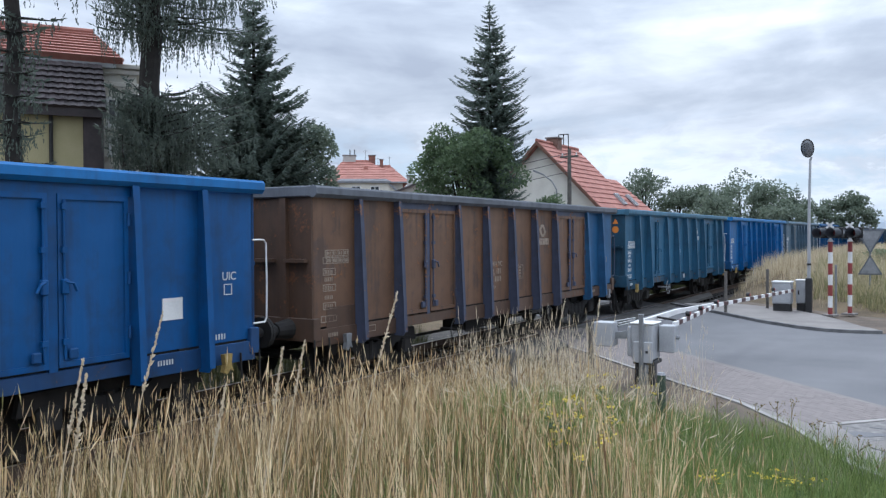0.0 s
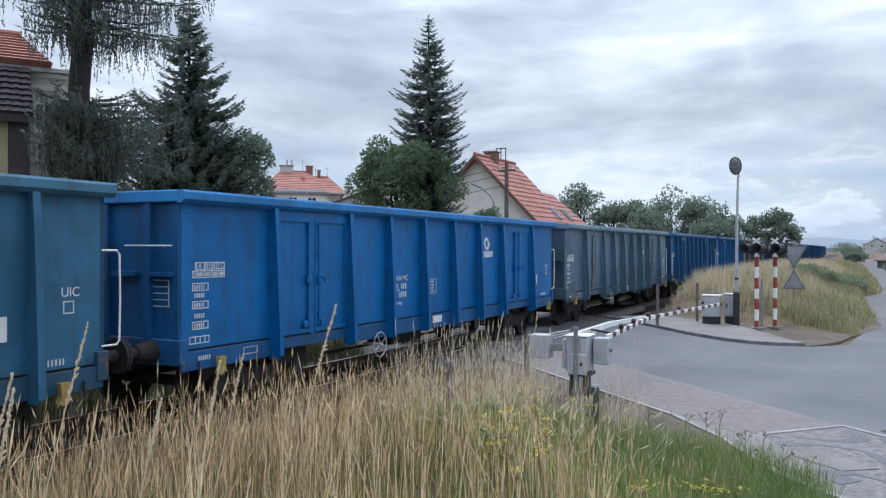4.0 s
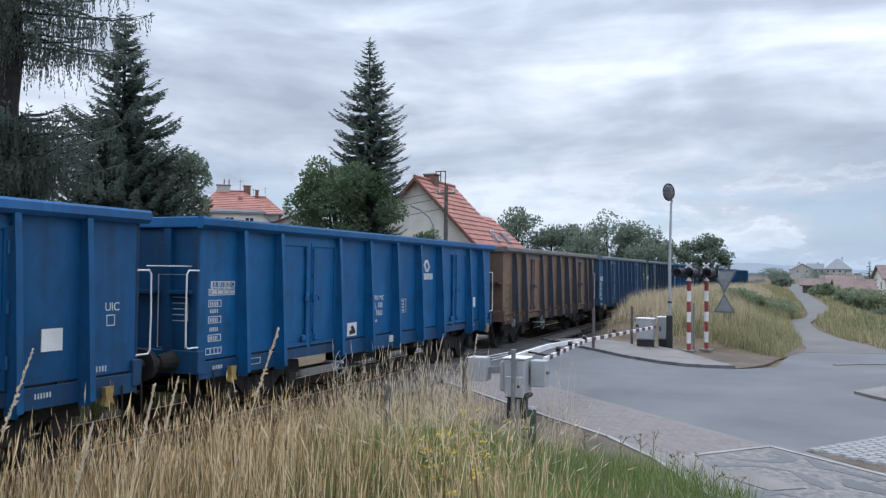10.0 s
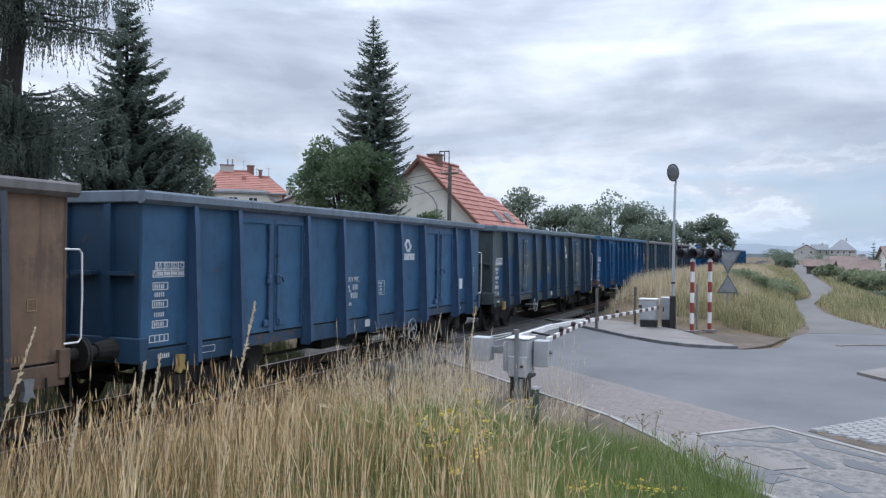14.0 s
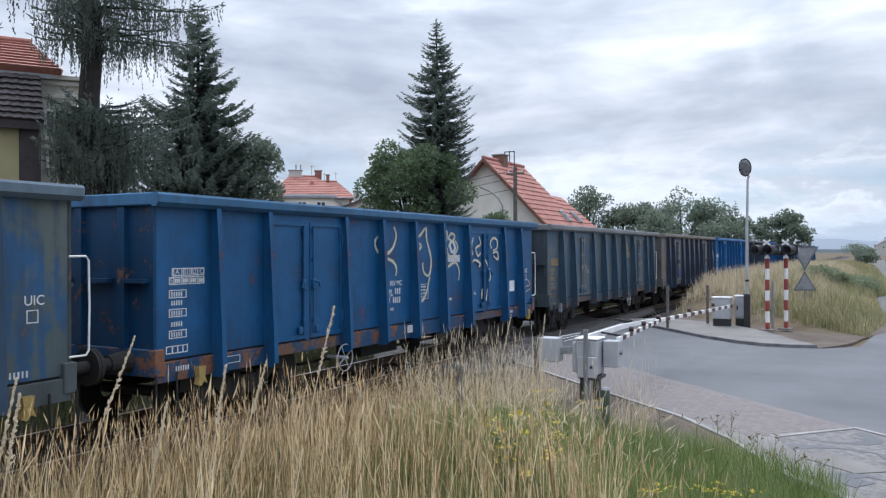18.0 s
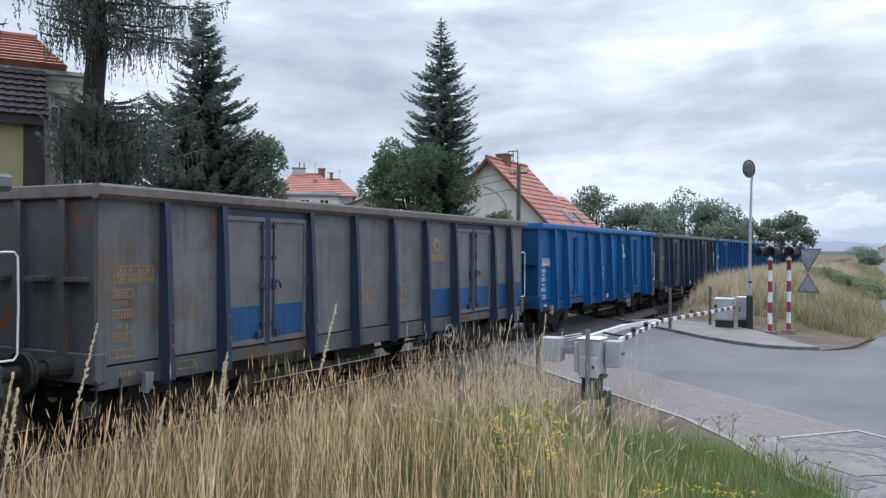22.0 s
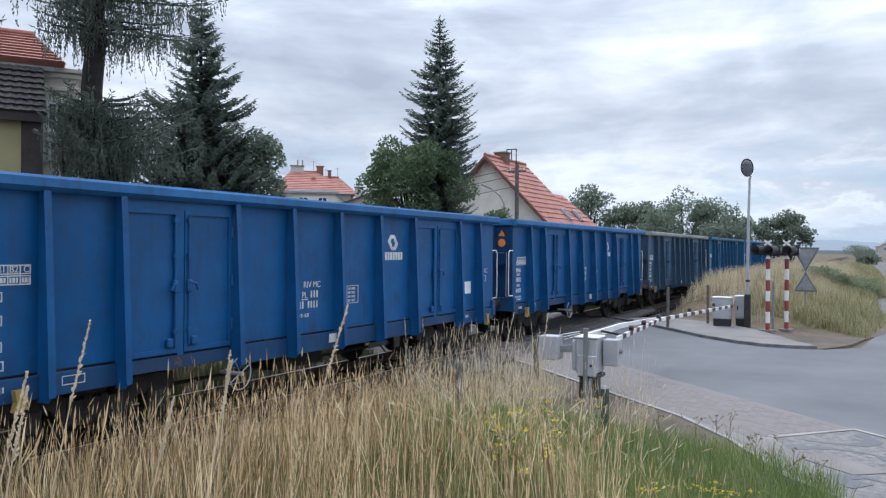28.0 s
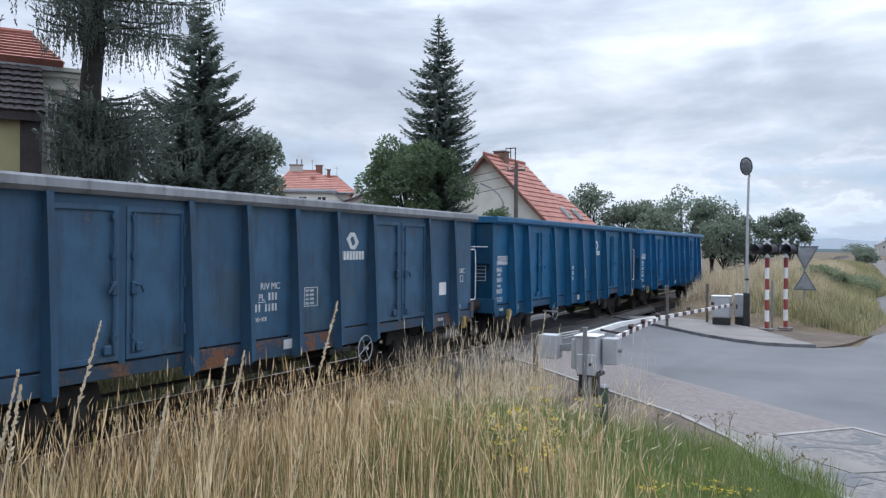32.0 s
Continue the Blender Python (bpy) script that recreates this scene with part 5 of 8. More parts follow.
for x, y, h in ((27.6, 4.8, 1.3), (25.45, 5.6, 1.3)):
    g = thing("fence_post", "thin dark rusted post at the edge of the grass", "post", "thin roadside posts", at=(x, y, 0.0))
    part("stake", boxed(-0.04, 0.04, -0.04, 0.04, -0.2, h, bevel=0.01), WOOD, g)
green = thing("marker_post", "short dark green post in the grass", "post", at=(10.3, 3.05, float(ground_z(10.3, 3.05))))
part("tube", tube(bmesh.new(), [(0, 0, -0.1), (0, 0, 0.72)], 0.055, 10), mottled("dark_green_paint", (0.03, 0.05, 0.035), (0.06, 0.085, 0.06), 5, 40, 0.6), green)
part("cap", tube(bmesh.new(), [(0, 0, 0.72), (0, 0, 0.75)], 0.05, 10, [0.058, 0.04]), ZINC, green)


# ---------------------------------------------------------------- paving details
def make_cover():
    c = [Vector(p) for p in ((10.54, 0.88, 0), (10.92, 0.54, 0), (10.24, -0.17, 0), (9.94, 0.20, 0))]
    mid = sum(c, Vector()) / 4
    g = thing("inspection_cover", "rectangular pale concrete inspection cover in the paving", "manhole cover", at=(mid.x, mid.y, 0.0))
    ring = lambda k, z: [((p - mid) * k + Vector((0, 0, z))) for p in c]
    bm = bmesh.new()
    loft(bm, [ring(0.96, 0.0), ring(0.96, 0.017), ring(0.95, 0.019)])
    part("plate", bm, CONCRETE, g)
    for a, b in zip(range(4), (1, 2, 3, 0)):
        o0, o1, i0, i1 = ring(1.0, 0)[a], ring(1.0, 0)[b], ring(0.965, 0)[a], ring(0.965, 0)[b]
        bm = bmesh.new()
        loft(bm, [[o0, o1, i1, i0], [p + Vector((0, 0, 0.016)) for p in (o0, o1, i1, i0)]])
        part("frame_bar", bm, BLACK, g)


make_cover()


def strip(name, pts, width, z0, z1, mat, label, category):
    """A narrow band along a line in plan."""
    left, right = [], []
    for i, p in enumerate(pts):
        a, b = Vector(pts[max(i - 1, 0)]), Vector(pts[min(i + 1, len(pts) - 1)])
        d = (b - a).normalized()
        nrm = Vector((-d.y, d.x)) * width / 2
        left.append(tuple(Vector(p) + nrm))
        right.append(tuple(Vector(p) - nrm))
    bm = bmesh.new()
    loft(bm, [[(*a, z0), (*b, z0), (*b, z1), (*a, z1)] for a, b in zip(left, right)])
    bmesh.ops.recalc_face_normals(bm, faces=bm.faces)
    return tagged(part(name, bm, mat), label, category, kind="structure")


strip("kerb", [(11.42, 1.19), (12.48, 0.25), (11.22, -1.15), (9.6, -3.2)], 0.09, -0.05, 0.027, EDGING, "flush pale concrete edging strip", "kerb")
strip("kerb", [(8.75, 0.08), (9.49, 0.80), (11.02, 1.62), (12.2, 2.48), (13.7, 4.02), (16.57, 6.88)], 0.07, -0.05, 0.03, EDGING, "pale concrete edging along the footpath", "kerb")
strip("kerb", [(28.2, 8.0), (26.35, 6.32), (23.67, 4.21), (22.7, 3.2), (22.3, 2.51), (22.25, 1.9), (22.42, 1.3)], 0.11, -0.05, 0.08, mottled("dark_kerb_stone", (0.09, 0.09, 0.095), (0.2, 0.2, 0.2), 3, 40, 0.85), "dark worn kerb stones on the far roadside", "kerb")
strip("kerb", [(24.5, -1.1), (24.99, -1.62), (25.45, -2.43), (26.4, -4.6)], 0.12, -0.05, 0.03, CONCRETE, "low edging where the lane leaves the road", "kerb")
flat_piece("kerb", [(18.85, -1.2), (18.3, -1.5), (17.85, -1.82), (17.2, -2.8), (17.6, -4.4), (19.6, -5.0), (21.4, -4.2), (20.6, -2.2)], -0.05, 0.06, CONCRETE, "raised kerbed island at the road junction", "kerb")


def tar_band(pts, widths, z):
    """A wavering ribbon of dark tar along a line in plan."""
    line = [Vector(p) for p in smooth_line(pts, 7)]
    n = len(line)
    left, right = [], []
    for i, p in enumerate(line):
        d = (line[min(i + 1, n - 1)] - line[max(i - 1, 0)]).normalized()
        k = i / (n - 1) * (len(widths) - 1)
        j = min(int(k), len(widths) - 2)
        half = (widths[j] + (widths[j + 1] - widths[j]) * (k - j)) / 2 * (1 + 0.18 * math.sin(i * 0.8 + z * 900))
        left.append(tuple(p + Vector((-d.y, d.x)) * half))
        right.append(tuple(p - Vector((-d.y, d.x)) * half))
    return flat_piece("asphalt_patch", left + right[::-1], 0.0, z, ASPHALT, "wavering dark tar repair in the old paving", "asphalt patch", "structure")


TAR = [([(11.5, 0.8), (11.47, 0.51), (11.53, 0.23), (11.68, 0.04), (11.95, 0.06), (12.2, 0.2)], (0.03, 0.08, 0.16, 0.22, 0.2, 0.12)),
       ([(10.84, 1.1), (11.02, 0.88), (11.13, 0.58), (11.15, 0.35), (11.05, -0.01), (10.8, -0.16), (10.52, -0.3), (10.33, -0.42)], (0.16, 0.26, 0.15, 0.07, 0.06, 0.16, 0.17, 0.1)),
       ([(9.7, 0.5), (9.87, 0.19), (9.89, 0.07), (9.75, -0.18), (9.66, -0.43), (9.41, -0.6)], (0.3, 0.16, 0.07, 0.06, 0.12, 0.2)),
       ([(11.9, -0.22), (11.47, -0.41), (11.3, -0.62), (11.0, -1.0)], (0.1, 0.22, 0.12, 0.18)),
       ([(10.9, -0.62), (10.6, -0.75), (10.2, -1.3), (9.6, -1.7)], (0.12, 0.3, 0.22, 0.3)),
       ([(10.2, 1.05), (10.5, 1.0), (10.75, 1.2)], (0.08, 0.16, 0.05)),
       ([(9.6, 0.75), (9.75, 0.5), (9.5, 0.1)], (0.12, 0.2, 0.3)),
       ([(9.2, -0.3), (8.8, -0.9), (8.9, -1.8)], (0.25, 0.3, 0.4))]
for i, (pts, widths) in enumerate(TAR):
    tar_band(pts, widths, 0.0150 + 0.0006 * i)


def make_cobbles():
    """Small granite setts in rows beside the edging."""
    rng = random.Random(8)
    bed = flat_piece("cobbled_strip", [(12.45, -0.2), (14.3, -1.5), (16.5, -4.2), (13.2, -6.0), (11.28, -1.2)], -0.03, 0.006, SOIL, "worn granite setts set into the road edge", "paving")
    stone = mottled("granite_sett", (0.20, 0.20, 0.205), (0.36, 0.355, 0.345), 6, 50, 0.8, 0.4, 0.006)
    meshes = []
    for k in range(5):
        bm = bmesh.new()
        a, b = 0.085 + 0.012 * rng.random(), 0.058 + 0.01 * rng.random()
        lo = [(-a, -b, 0), (a, -b, 0), (a, b, 0), (-a, b, 0)]
        j = lambda s: (rng.random() - 0.5) * 0.014 + s
        hi = [(j(-a * 0.86), j(-b * 0.8), 0.03), (j(a * 0.86), j(-b * 0.8), 0.03), (j(a * 0.86), j(b * 0.8), 0.03), (j(-a * 0.86), j(b * 0.8), 0.03)]
        loft(bm, [lo, hi])
        bmesh.ops.recalc_face_normals(bm, faces=bm.faces)
        me = bpy.data.meshes.new("sett")
        bm.to_mesh(me)
        bm.free()
        me.materials.append(stone)
        meshes.append(me)
    d, nrm = Vector((0.81, -0.58)).normalized(), Vector((-0.58, -0.81)).normalized()
    made = 0
    for row in range(20):
        for col in range(26):
            p = Vector((12.5, -0.32)) + d * (col * 0.19 + (row % 2) * 0.09) + nrm * row * 0.135
            if p.y < -5.5 or p.x < 11.35 + (-1.2 - p.y) * 0.35 or made >= 290:
                continue
            ob = part("sett", meshes[rng.randrange(5)], None, bed)
            ob.matrix_basis = pose(p.x, p.y, 0.004 + rng.random() * 0.006, 0, 0, math.degrees(math.atan2(d.y, d.x)) + rng.uniform(-4, 4))
            made += 1


make_cobbles()


def make_pavers():
    """Footpath of small blocks laid in rows along the road; the far ones joined."""
    rng = random.Random(12)
    root = next(o for o in bpy.data.objects if o.name == "pavement")
    block = bmesh.new()
    loft(block, [[(-0.099, -0.049, 0), (0.099, -0.049, 0), (0.099, 0.049, 0), (-0.099, 0.049, 0)], [(-0.0975, -0.0475, 0.004), (0.0975, -0.0475, 0.004), (0.0975, 0.0475, 0.004), (-0.0975, 0.0475, 0.004)]])
    bmesh.ops.recalc_face_normals(block, faces=block.faces)
    me = bpy.data.meshes.new("paving_block")
    block.to_mesh(me)
    block.free()
    me.materials.append(PAVER)
    verts, faces, made = [], [], 0
    q = math.sqrt(0.5)
    for col in range(54):
        for row in range(16):
            s, n = 9.04 + col * 0.2 + (row % 2) * 0.1, 7.01 + row * 0.1
            x, y, z = (s + n) * q, (s - n) * q, 0.0215 + rng.random() * 0.0015
            if made < 300:
                ob = part("paving_block", me, None, root)
                ob.matrix_basis = pose(x, y, z, rng.uniform(-0.2, 0.2), rng.uniform(-0.2, 0.2), 45)
                made += 1
                continue
            m = pose(x, y, z, 0, 0, 45)
            k = len(verts)
            verts += [m @ v.co for v in me.vertices]
            faces += [tuple(k + i for i in p.vertices) for p in me.polygons]
    tagged(skin("paving_blocks", verts, faces, PAVER, root), kind="stuff")



# ---------------------------------------------------------------- houses
def roof_plane(parent, corners, mat, rows, name="roof", thick=0.06, ribs=0):
    """A slope of overlapping courses from eave (first two corners) to ridge (last two); each course a part."""
    a, b, c, d = [Vector(p) for p in corners]
    nrm = (b - a).cross(d - a).normalized()
    if nrm.z < 0:
        nrm = -nrm
    root = part(name, loft(bmesh.new(), [[a, b, c, d], [p - nrm * 0.12 for p in (a, b, c, d)]]), mat, parent)
    for i in range(rows):
        k0, k1 = i / rows, (i + 1.12) / rows
        k1 = min(k1, 1.0)
        p0, p1, q0, q1 = a.lerp(d, k0), b.lerp(c, k0), a.lerp(d, k1), b.lerp(c, k1)
        bm = bmesh.new()
        n = max(1, ribs)
        if ribs:
            for j in range(n * 2):
                u0, u1 = j / (2 * n), (j + 1) / (2 * n)
                h0, h1 = (0.0, 0.03) if j % 2 == 0 else (0.03, 0.0)
                e0, e1 = p0.lerp(p1, u0), p0.lerp(p1, u1)
                t0, t1 = q0.lerp(q1, u0), q0.lerp(q1, u1)
                vs = [bm.verts.new(v) for v in (e0 + nrm * (thick + h0), e1 + nrm * (thick + h1), t1 + nrm * (0.012 + h1), t0 + nrm * (0.012 + h0), e0, e1)]
                bm.faces.new(vs[:4])
                bm.faces.new((vs[4], vs[5], vs[1], vs[0]))
        else:
            loft(bm, [[p0 + nrm * 0.002, p1 + nrm * 0.002, q1 + nrm * 0.002, q0 + nrm * 0.002], [p0 + nrm * thick, p1 + nrm * thick, q1 + nrm * 0.012, q0 + nrm * 0.012]])
        part("tile_course", bm, mat, root)
    return root


def window(parent, m, w, h, mat=None):
    """A framed window in the local x-z plane of m, facing -y."""
    f = part("window", boxed(-w / 2, w / 2, -0.02, 0.06, 0, h), WHITE, parent)
    f.matrix_basis = m
    part("pane", boxed(-w / 2 + 0.07, -0.03, -0.026, -0.02, 0.07, h - 0.07), GLASS, f)
    part("pane", boxed(0.03, w / 2 - 0.07, -0.026, -0.02, 0.07, h - 0.07), GLASS, f)
    part("sill", boxed(-w / 2 - 0.06, w / 2 + 0.06, -0.1, 0.0, -0.06, -0.002), WHITE, f)
    return f


def chimney(parent, x, y, z0, z1, w=0.35, d=0.45, mat=None):
    c = part("chimney", boxed(x - w, x + w, y - d, y + d, z0, z1, bevel=0.02), mat or GREY_PLASTER, parent)
    part("chimney_cap", boxed(x - w - 0.06, x + w + 0.06, y - d - 0.06, y + d + 0.06, z1, z1 + 0.1, bevel=0.02), CONCRETE, c)
    return c


def white_house():
    """Gabled house: the ridge runs along x, the gable looks towards -x."""
    g = thing("house", "off-white gabled house with a red tiled roof and skylights", "house", at=(47.3, 21.67, 0))
    L, hw, ze, zr = 5.95, 4.6, 3.55, 8.22
    wall = bmesh.new()
    loft(wall, [[(x, -hw, -0.2), (x, hw, -0.2), (x, hw, ze), (x, 0, zr - 0.15), (x, -hw, ze)] for x in (0.15, L)])
    part("wall", wall, PLASTER, g)
    k = (zr - ze) / hw
    roof_plane(g, [(-0.35, -hw - 0.5, ze - 0.5 * k), (L + 0.3, -hw - 0.5, ze - 0.5 * k), (L + 0.3, 0, zr), (-0.35, 0, zr)], RED_TILE, 16)
    roof_plane(g, [(L + 0.3, hw + 0.5, ze - 0.5 * k), (-0.35, hw + 0.5, ze - 0.5 * k), (-0.35, 0, zr), (L + 0.3, 0, zr)], RED_TILE, 16)
    for s in (-1, 1):
        bm = bmesh.new()
        loft(bm, [[(x, s * (hw + 0.5), ze - 0.5 * k - 0.22), (x, s * (hw + 0.5), ze - 0.5 * k + 0.02), (x, 0, zr + 0.02), (x, 0, zr - 0.22)] for x in (-0.42, -0.3)])
        part("barge_board", bm, mottled("brown_board", (0.10, 0.05, 0.035), (0.18, 0.09, 0.06), 4, 30), g)
    part("ridge_cap", tube(bmesh.new(), [(-0.4, 0, zr + 0.05), (L + 0.35, 0, zr + 0.05)], 0.11, 8), RED_TILE, g)
    # lean-to slope beyond the end of the main roof
    roof_plane(g, [(L + 0.3, -hw - 0.5, ze - 0.5 * k), (L + 4.3, -hw - 0.6, ze - 0.5 * k), (L + 2.65, -1.9, 6.2), (L + 0.3, -1.9, 6.2)], RED_TILE, 10)
    part("annex_wall", boxed(L + 0.01, L + 3.7, -hw, hw - 1, -0.2, ze), PLASTER, g)
    for x in (4.7, 7.0):
        b = Vector((x, -3.55, zr - 3.55 * k))
        sk = bmesh.new()
        box(sk, -0.3, 0.3, -0.5, 0.5, 0.0, 0.12)
        tilt = Matrix.Translation(b + Vector((0, -0.02, 0.06))) @ Matrix.Rotation(math.atan(k), 4, "X")
        o = part("skylight", sk, GREY_STEEL, g)
        o.matrix_basis = tilt
        part("pane", boxed(-0.23, 0.23, -0.42, 0.42, 0.121, 0.128), GLASS, o)
    chimney(g, 2.3, 0.0, zr - 0.6, zr + 0.38, 0.35, 0.4, mottled("brown_brick", (0.12, 0.07, 0.055), (0.2, 0.12, 0.09), 4, 20))
    # roof ladder rails by the chimney
    fr = bmesh.new()
    for y in (-0.32, 0.02, 0.36):
        tube(fr, [(3.9, y, zr - 0.3), (3.9, y, zr + 0.85)], 0.035, 6)
    tube(fr, [(3.9, -0.33, zr + 0.84), (3.9, 0.37, zr + 0.84)], 0.035, 6)
    part("roof_frame", fr, DARK_STEEL, g)
    for y, z in ((-2.2, 1.0), (1.6, 1.0)):
        window(g, Matrix.Translation((0.14, y, z)) @ Matrix.Rotation(radians(-90), 4, "Z"), 1.1, 1.35)
    for x in (1.6, 4.6):
        window(g, Matrix.Translation((x, -hw - 0.01, 1.0)), 1.3, 1.4)


white_house()


def hipped_house():
    g = thing("house", "pale house with a red hipped roof and several chimneys", "house", at=(61.2, 45.4, 0, 0, 0, -53))
    # local x runs across the view, -y faces the viewer
    w, d, ze, zr = 3.2, 4.0, 7.15, 9.2
    part("wall", boxed(-w, w, -d, d, -0.2, ze), PLASTER, g)
    e = 0.5
    rl, rr, r2, z2 = -2.05, 0.3, 2.3, 8.75
    roof_plane(g, [(-w - e, -d - e, ze - 0.1), (w + e, -d - e, ze - 0.1), (rr, 0, zr), (rl, 0, zr)], RED_TILE, 12)
    roof_plane(g, [(w + e, d + e, ze - 0.1), (-w - e, d + e, ze - 0.1), (rl, 0, zr), (rr, 0, zr)], RED_TILE, 6)
    roof_plane(g, [(-w - e, d + e, ze - 0.1), (-w - e, -d - e, ze - 0.1), (rl, -0.01, zr), (rl, 0.01, zr)], RED_TILE, 8)
    # lower second ridge
    roof_plane(g, [(-0.6, -d - e - 0.01, ze - 0.11), (w + e + 0.01, -d - e - 0.01, ze - 0.11), (r2, 0, z2), (0.0, 0, z2)], RED_TILE, 11)
    roof_plane(g, [(w + e, -d - e, ze - 0.1), (w + e, d + e, ze - 0.1), (r2, 0.01, z2), (r2, -0.01, z2)], RED_TILE, 8)
    part("ridge_cap", tube(bmesh.new(), [(rl, 0, zr + 0.04), (rr, 0, zr + 0.04)], 0.1, 8), RED_TILE, g)
    part("ridge_cap", tube(bmesh.new(), [(0.3, 0, z2 + 0.04), (r2, 0, z2 + 0.04)], 0.1, 8), RED_TILE, g)
    part("gutter", tube(bmesh.new(), [(-w - e, -d - e - 0.06, ze - 0.14), (w + e, -d - e - 0.06, ze - 0.14)], 0.07, 6), ZINC, g)
    # projecting front with a shallow grey roof and a lean-to beside it
    part("front_wall", boxed(-2.2, 1.9, -d - 1.3, -d - 0.01, -0.2, ze - 0.25), PLASTER, g)
    part("eave_board", boxed(-2.45, 2.1, -d - 1.55, -d - 1.35, ze - 0.25, ze - 0.12, bevel=0.02), SLATE, g, "grey eave board")
    roof_plane(g, [(-2.45, -d - 1.55, ze - 0.12), (2.1, -d - 1.55, ze - 0.12), (1.7, -d + 0.3, ze + 0.22), (-2.1, -d + 0.3, ze + 0.22)], SLATE, 3)
    lean = bmesh.new()
    loft(lean, [[(1.9, y, -0.2), (3.1, y, -0.2), (3.1, y, ze - 1.35), (1.9, y, ze - 0.3)] for y in (-d - 1.3, -d - 0.01)])
    bmesh.ops.recalc_face_normals(lean, faces=lean.faces)
    part("lean_to_wall", lean, PLASTER, g)
    roof_plane(g, [(3.3, -d - 1.5, ze - 1.5), (3.3, -d, ze - 1.5), (1.95, -d, ze - 0.24), (1.95, -d - 1.5, ze - 0.24)], SLATE, 3)
    for x in (-0.85, 0.75):
        window(g, Matrix.Translation((x, -d - 1.31, ze - 1.65)), 0.8, 1.15)
    chimney(g, -1.45, 0.2, zr - 0.6, zr + 0.5, 0.58, 0.35)
    brick = mottled("red_brick", (0.16, 0.07, 0.05), (0.26, 0.12, 0.09), 4, 20)
    chimney(g, 0.6, 0.2, z2 - 0.6, zr + 0.5, 0.3, 0.35, brick)
    chimney(g, 1.45, -0.3, z2 - 0.6, zr + 0.1, 0.14, 0.2, brick)
    for x in (-1.4, -0.98):
        part("flue", tube(bmesh.new(), [(x, 0.2, zr + 0.55), (x, 0.2, zr + 1.1)], 0.06, 8), ZINC, g)
    for x, h in ((0.0, 1.1), (1.15, 0.4), (2.2, 0.5)):
        part("aerial", tube(bmesh.new(), [(x, 0.3, z2), (x, 0.3, zr + h)], 0.02, 6), ZINC, g)
        part("aerial_arm", tube(bmesh.new(), [(x - 0.2, 0.3, zr + h - 0.12), (x + 0.2, 0.3, zr + h - 0.12)], 0.012, 4), ZINC, g)
    part("roof_hatch", boxed(-0.15, 0.2, -1.9, -1.5, zr - 1.0, zr - 0.62), RED_TILE, g)


hipped_house()


def grey_shed():
    g = thing("outbuilding", "small grey gabled outbuilding with a window", "outbuilding", at=(52.6, 33.4, 0, 0, 0, -57))
    wall = bmesh.new()
    loft(wall, [[(-2.3, y, -0.2), (1.6, y, -0.2), (1.6, y, 5.9), (0.3, y, 6.6), (-2.3, y, 5.7)] for y in (0, 5)])
    part("wall", wall, GREY_PLASTER, g)
    roof_plane(g, [(-2.6, -0.25, 5.62), (-2.6, 5.2, 5.62), (0.3, 5.2, 6.72), (0.3, -0.25, 6.72)][::-1], DARK_TILE, 5)
    roof_plane(g, [(1.9, -0.25, 5.85), (1.9, 5.2, 5.85), (0.3, 5.2, 6.72), (0.3, -0.25, 6.72)], DARK_TILE, 4)
    window(g, pose(0.75, -0.01, 5.3), 0.6, 0.9)
    chimney(g, -1.2, 2.0, 6.0, 7.0, 0.25, 0.25)


grey_shed()


